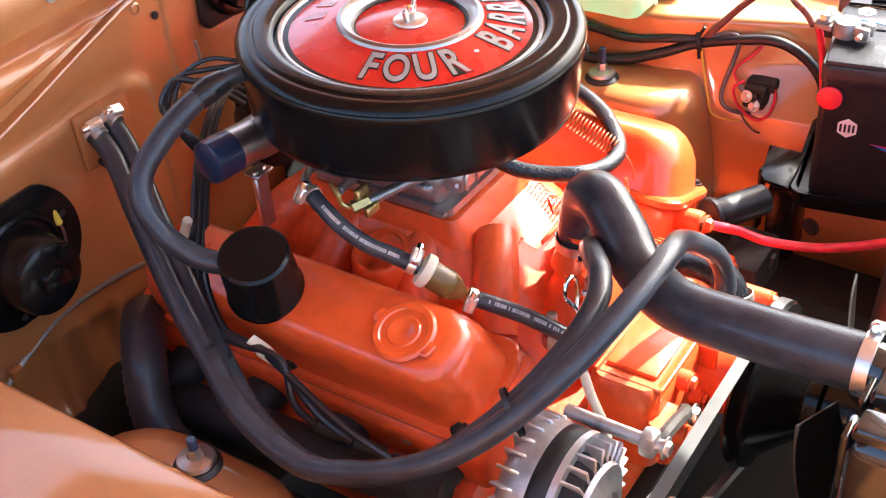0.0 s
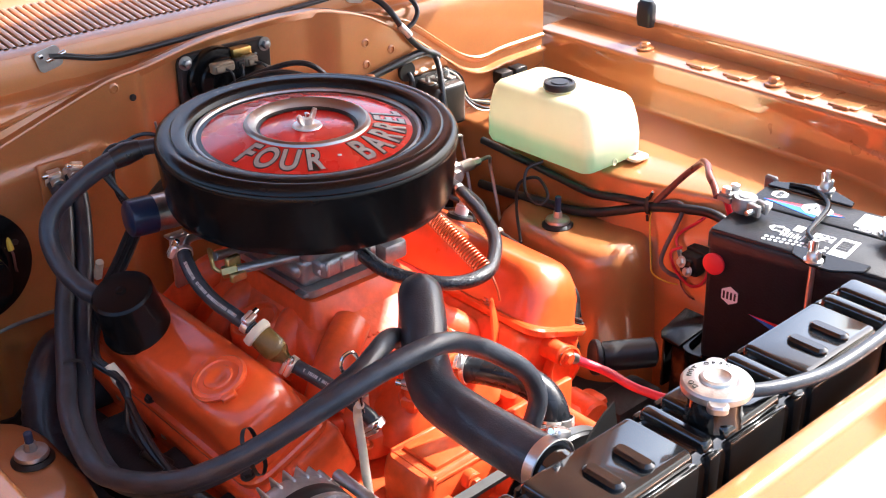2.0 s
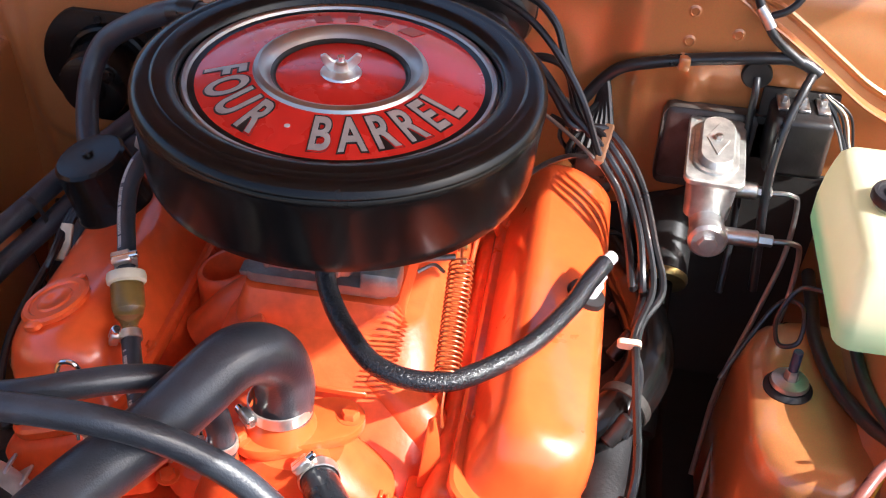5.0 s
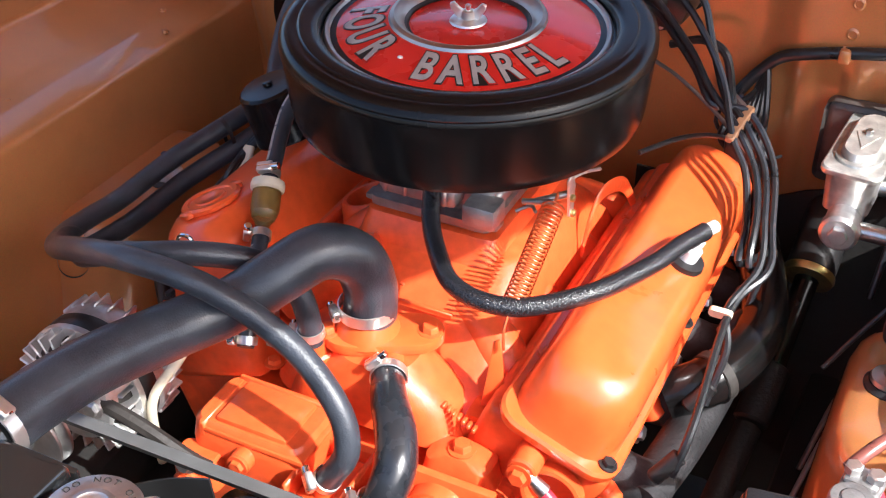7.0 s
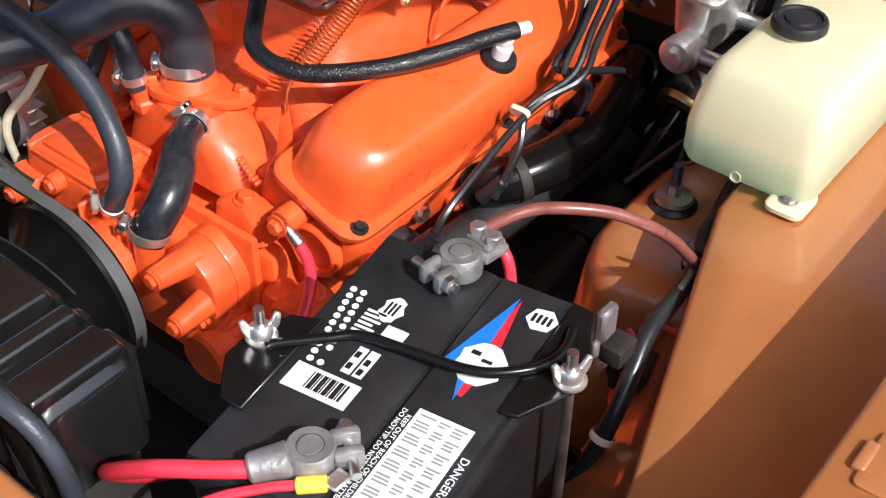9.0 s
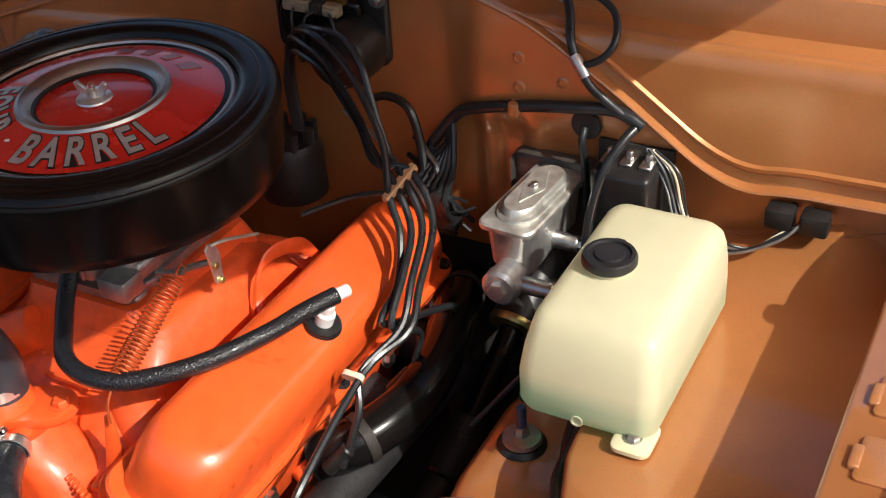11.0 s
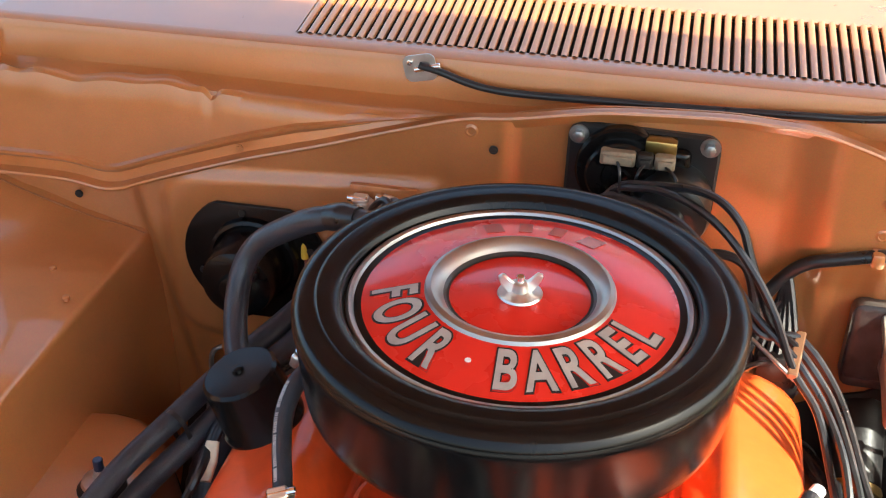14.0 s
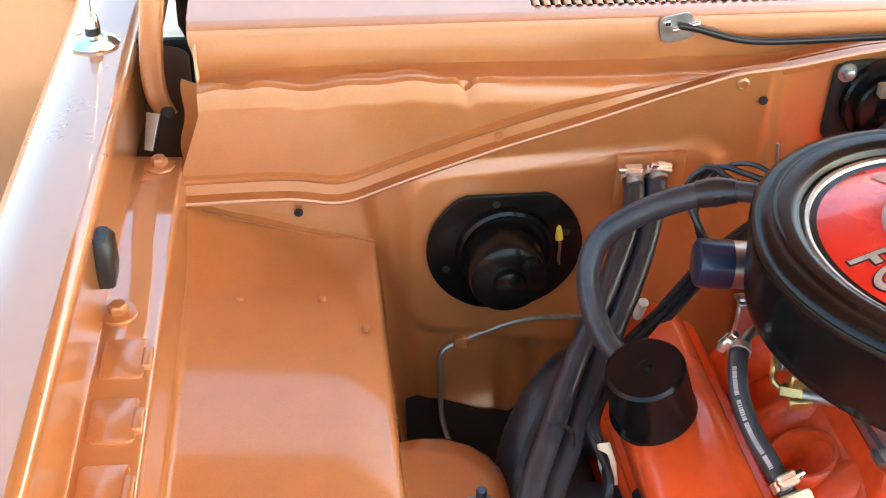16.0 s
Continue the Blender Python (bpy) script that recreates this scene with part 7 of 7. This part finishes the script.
for x in (0.632, 0.668):
    part("socket", box(x - 0.015, x + 0.015, 0.285, 0.310, 0.738, 0.762, 0.004), BLACKSATIN, hs, "black lamp socket")
# throttle and vacuum lines behind the air cleaner
for k, pts in enumerate(([(0.13, 0.30, 0.79), (0.17, 0.285, 0.81), (0.20, 0.28, 0.80), (0.215, 0.275, 0.755), (0.225, 0.26, 0.72)], [(0.10, 0.29, 0.775), (0.15, 0.27, 0.765), (0.21, 0.24, 0.742), (0.26, 0.21, 0.715)], [(0.16, 0.10, 0.752), (0.19, 0.15, 0.752), (0.215, 0.19, 0.742), (0.235, 0.23, 0.72)])):
    single("control_cable", tube(pts, (0.0052, 0.0024, 0.003)[k], 8, 7), (WIRE, GREYSTEEL, WIRE)[k], "thin control cable behind the air cleaner", "cable", "control cables")
for k in range(3):
    o = 0.009 * k
    single("control_cable", tube([(-0.105 - o, 0.150, 0.880), (-0.128 - o, 0.178, 0.888 - o), (-0.150 - o, 0.198, 0.876), (-0.168 - o, 0.204, 0.848), (-0.172, 0.200 - o, 0.812), (-0.160, 0.185, 0.775 + o)], 0.0026 + 0.0006 * k, 8, 7), WIRE, "thin black cable looping behind the air cleaner", "cable", "control cables")
single("lead_wire", rod((-0.074, 0.250, 0.838), (-0.078, 0.250, 0.871), 0.0019, 10, 0.0004), GREYSTEEL, "short bare steel line end behind the air cleaner", "line")

# cable along the cowl with its plates
cc = thing("cowl_cable", "black cable running along the cowl lip", "cable", (0.10, 0.35, 0.95))
part("cable", tube([(-0.167, 0.3505, 0.961), (-0.145, 0.349, 0.957), (-0.110, 0.347, 0.947), (-0.075, 0.346, 0.942), (-0.02, 0.345, 0.942), (0.04, 0.345, 0.943), (0.141, 0.345, 0.945), (0.277, 0.346, 0.949), (0.320, 0.349, 0.951), (0.354, 0.351, 0.951), (0.388, 0.347, 0.949), (0.412, 0.341, 0.943), (0.430, 0.331, 0.935), (0.440, 0.315, 0.924), (0.440, 0.302, 0.908), (0.428, 0.297, 0.894), (0.412, 0.296, 0.886)], 0.0042, 10, 7), WIRE, cc)
part("tail", tube([(0.362, 0.349, 0.949), (0.374, 0.338, 0.938), (0.384, 0.322, 0.928), (0.392, 0.304, 0.910), (0.403, 0.297, 0.888), (0.418, 0.293, 0.866), (0.436, 0.294, 0.850), (0.456, 0.294, 0.836)], 0.0052, 10, 7), WIRE, cc)
for x, z, tilt in ((-0.167, 0.957, 12), (0.355, 0.944, -14)):
    m = Matrix(((1, 0, 0, x), (0, 0, -1, 0.3555), (0, 1, 0, z), (0, 0, 0, 1))) @ pose(0, 0, 0, 0, 0, tilt)
    p_ = part("plate", loft([(0.036, 0.030, 0.008, 0), (0.036, 0.030, 0.008, 0.002)], m), STEEL, cc, "zinc cable plate")
    part("rivet", join(lathe([(0.004, 0.002), (0.003, 0.005), (0, 0.0055)], m @ Matrix.Translation((-0.010, 0.008, 0)), 12), rod(m @ Vector((-0.006, 0, 0.005)), m @ Vector((0.024, 0.001, 0.005)), 0.0035, 10, 0.001)), CHROME, p_)
part("ring", tube([(0.398, 0.298, 0.894), (0.407, 0.295, 0.884), (0.414, 0.293, 0.874)], 0.0066, 10, 4), STEEL, cc, "zinc cable ring")

# firewall holes, studs and the brake line low on the passenger side
for x, z in ((0.331, 0.878), (0.331, 0.842), (0.383, 0.856), (-0.101, 0.909)):
    single("firewall_dimple", lathe([(0.0075, -0.002), (0.0075, 0.001), (0.005, 0.0022), (0.0035, -0.002)], Matrix(((1, 0, 0, x), (0, 0, -1, wall_y(x, z)), (0, 1, 0, z), (0, 0, 0, 1))), 16), PAINT, "copper painted dimple plug in the firewall", "plug", "firewall plugs")
for x, y, z in ((-0.076, 0.316, 0.890), (-0.576, 0.318, 0.771), (-0.362, 0.304, 0.862), (0.64, 0.318, 0.75)):
    single("body_screw", hexbolt((x, wall_y(x, z) - 0.001 if x > -0.2 else y, z), (x, -1, z), 0.0034, 0.0025, True), DARK if x > -0.2 or x < -0.5 else PAINT, "small screw in the firewall", "screw", "firewall screws")
bl2 = thing("rear_brake_line", "bare steel brake line clipped low on the firewall", "brake line", (-0.395, 0.31, 0.60))
part("line", tube([(-0.20, 0.285, 0.622), (-0.25, 0.300, 0.620), (-0.315, 0.305, 0.618), (-0.352, 0.306, 0.608), (-0.395, 0.308, 0.588), (-0.418, 0.304, 0.575), (-0.420, 0.296, 0.545), (-0.418, 0.270, 0.49), (-0.395, 0.22, 0.45)], 0.0033, 8, 6), GREYSTEEL, bl2)
part("clip", box(-0.404, -0.388, 0.298, 0.310, 0.582, 0.598, 0.003), PAINT, bl2)

# harness along the driver's apron
dh = thing("apron_harness", "black wiring harness running along the driver apron", "wiring harness", (0.57, -0.15, 0.68))
part("trunk", tube([(0.512, 0.230, 0.600), (0.508, 0.160, 0.606), (0.500, 0.090, 0.620), (0.508, 0.030, 0.621), (0.522, -0.018, 0.625), (0.534, -0.066, 0.641), (0.550, -0.108, 0.656), (0.563, -0.170, 0.669), (0.568, -0.219, 0.674), (0.575, -0.255, 0.657), (0.578, -0.281, 0.630), (0.574, -0.296, 0.600), (0.566, -0.320, 0.560), (0.560, -0.37, 0.52), (0.560, -0.45, 0.50)], 0.0078, 12, 7), WIRE, dh)
part("twin", tube([(0.517, 0.230, 0.680), (0.518, 0.140, 0.673), (0.524, 0.050, 0.661), (0.529, -0.010, 0.654), (0.535, -0.066, 0.662), (0.550, -0.105, 0.662)], 0.0064, 12, 7), WIRE, dh)
part("black_tie", join(lathe([(0.0135, 0), (0.0142, 0.001), (0.0142, 0.006), (0.0135, 0.007)], along((0.550, -0.106, 0.658), (0.567, -0.150, 0.666)), 16, cap=False), tube([(0.547, -0.112, 0.672), (0.546, -0.116, 0.680), (0.544, -0.120, 0.687)], 0.0022, 6, 4), tube([(0.544, -0.112, 0.645), (0.543, -0.114, 0.636)], 0.0024, 6, 4)), DARK, dh, "black cable tie with a loose tail")
part("tie", lathe([(0.0105, 0), (0.0110, 0.001), (0.0110, 0.006), (0.0105, 0.007)], along((0.5755, -0.290, 0.611), (0.574, -0.296, 0.600)), 16, cap=False), CREAM, dh, "pale cable tie")
part("yellow_wire", tube([(0.553, -0.114, 0.656), (0.543, -0.119, 0.642), (0.536, -0.126, 0.620), (0.526, -0.138, 0.588), (0.520, -0.148, 0.566), (0.528, -0.168, 0.556), (0.540, -0.185, 0.552), (0.548, -0.200, 0.550)], 0.0014, 6, 6), YELLOW, dh, "thin yellow wire")
part("red_wire", tube([(0.582, -0.196, 0.660), (0.565, -0.190, 0.651), (0.554, -0.172, 0.634), (0.549, -0.167, 0.622), (0.544, -0.176, 0.610)], 0.0024, 8, 6), RED, dh, "thin red wire")
part("red_loop", tube([(0.540, -0.186, 0.618), (0.527, -0.176, 0.611), (0.528, -0.179, 0.592), (0.532, -0.188, 0.575), (0.536, -0.209, 0.561), (0.545, -0.224, 0.568), (0.550, -0.230, 0.592), (0.556, -0.226, 0.606)], 0.0024, 8, 6), RED, dh, "thin red looped wire")
part("thin_loop", tube([(0.545, -0.180, 0.572), (0.536, -0.192, 0.556), (0.534, -0.206, 0.545), (0.540, -0.216, 0.538), (0.546, -0.208, 0.533), (0.546, -0.194, 0.540), (0.543, -0.186, 0.556)], 0.0013, 6, 6), OLDRED, dh, "thin dull red wire loop")
part("grey_wire", tube([(0.556, -0.128, 0.668), (0.562, -0.150, 0.675), (0.562, -0.166, 0.671), (0.548, -0.166, 0.645), (0.534, -0.158, 0.608), (0.524, -0.160, 0.588), (0.524, -0.174, 0.576), (0.540, -0.198, 0.566)], 0.0034, 8, 6), GREYWIRE, dh, "grey branch wire")
sr = thing("starter_relay", "black starter relay with bright terminal nuts on the apron", "relay", (0.553, -0.200, 0.598))
part("body", join(box(0.534, 0.566, -0.219, -0.187, 0.578, 0.612, 0.004, 2), box(0.528, 0.536, -0.212, -0.192, 0.584, 0.606, 0.003, 2), box(0.550, 0.572, -0.228, -0.186, 0.600, 0.616, 0.002, 1)), DARK, sr)
for y, z in ((-0.196, 0.601), (-0.208, 0.589)):
    part("terminal_nut", hexbolt((0.528, y, z), (-1, y + 0.4, z + 0.5), 0.0062, 0.007), BRIGHT, sr, "bright terminal nut")
part("wire_lug", rod((0.544, -0.176, 0.612), (0.532, -0.192, 0.602), 0.0042, 10, 0.001), GREYSTEEL, sr, "dull crimped wire lug")
rs = thing("relay_bracket", "dark relay bracket with a grey connector beside the battery", "relay", (0.575, -0.33, 0.68))
part("bracket", box(0.564, 0.584, -0.298, -0.272, 0.696, 0.714, 0.003), DARK, rs)
part("socket", join(box(0.567, 0.577, -0.316, -0.296, 0.734, 0.764, 0.003, 1), box(0.569, 0.575, -0.322, -0.314, 0.722, 0.738, 0.002, 1)), GREYWIRE, rs, "grey wire connector")
single("washer_hose_coil", tube([(0.49, 0.06, 0.70), (0.468, 0.075, 0.688), (0.450, 0.060, 0.660), (0.452, 0.035, 0.645), (0.470, 0.030, 0.655), (0.472, 0.055, 0.678), (0.455, 0.080, 0.665), (0.43, 0.06, 0.635), (0.40, 0.02, 0.60)], 0.0026, 8, 8), WIRE, "thin black washer hose curled under the bottle", "hose")
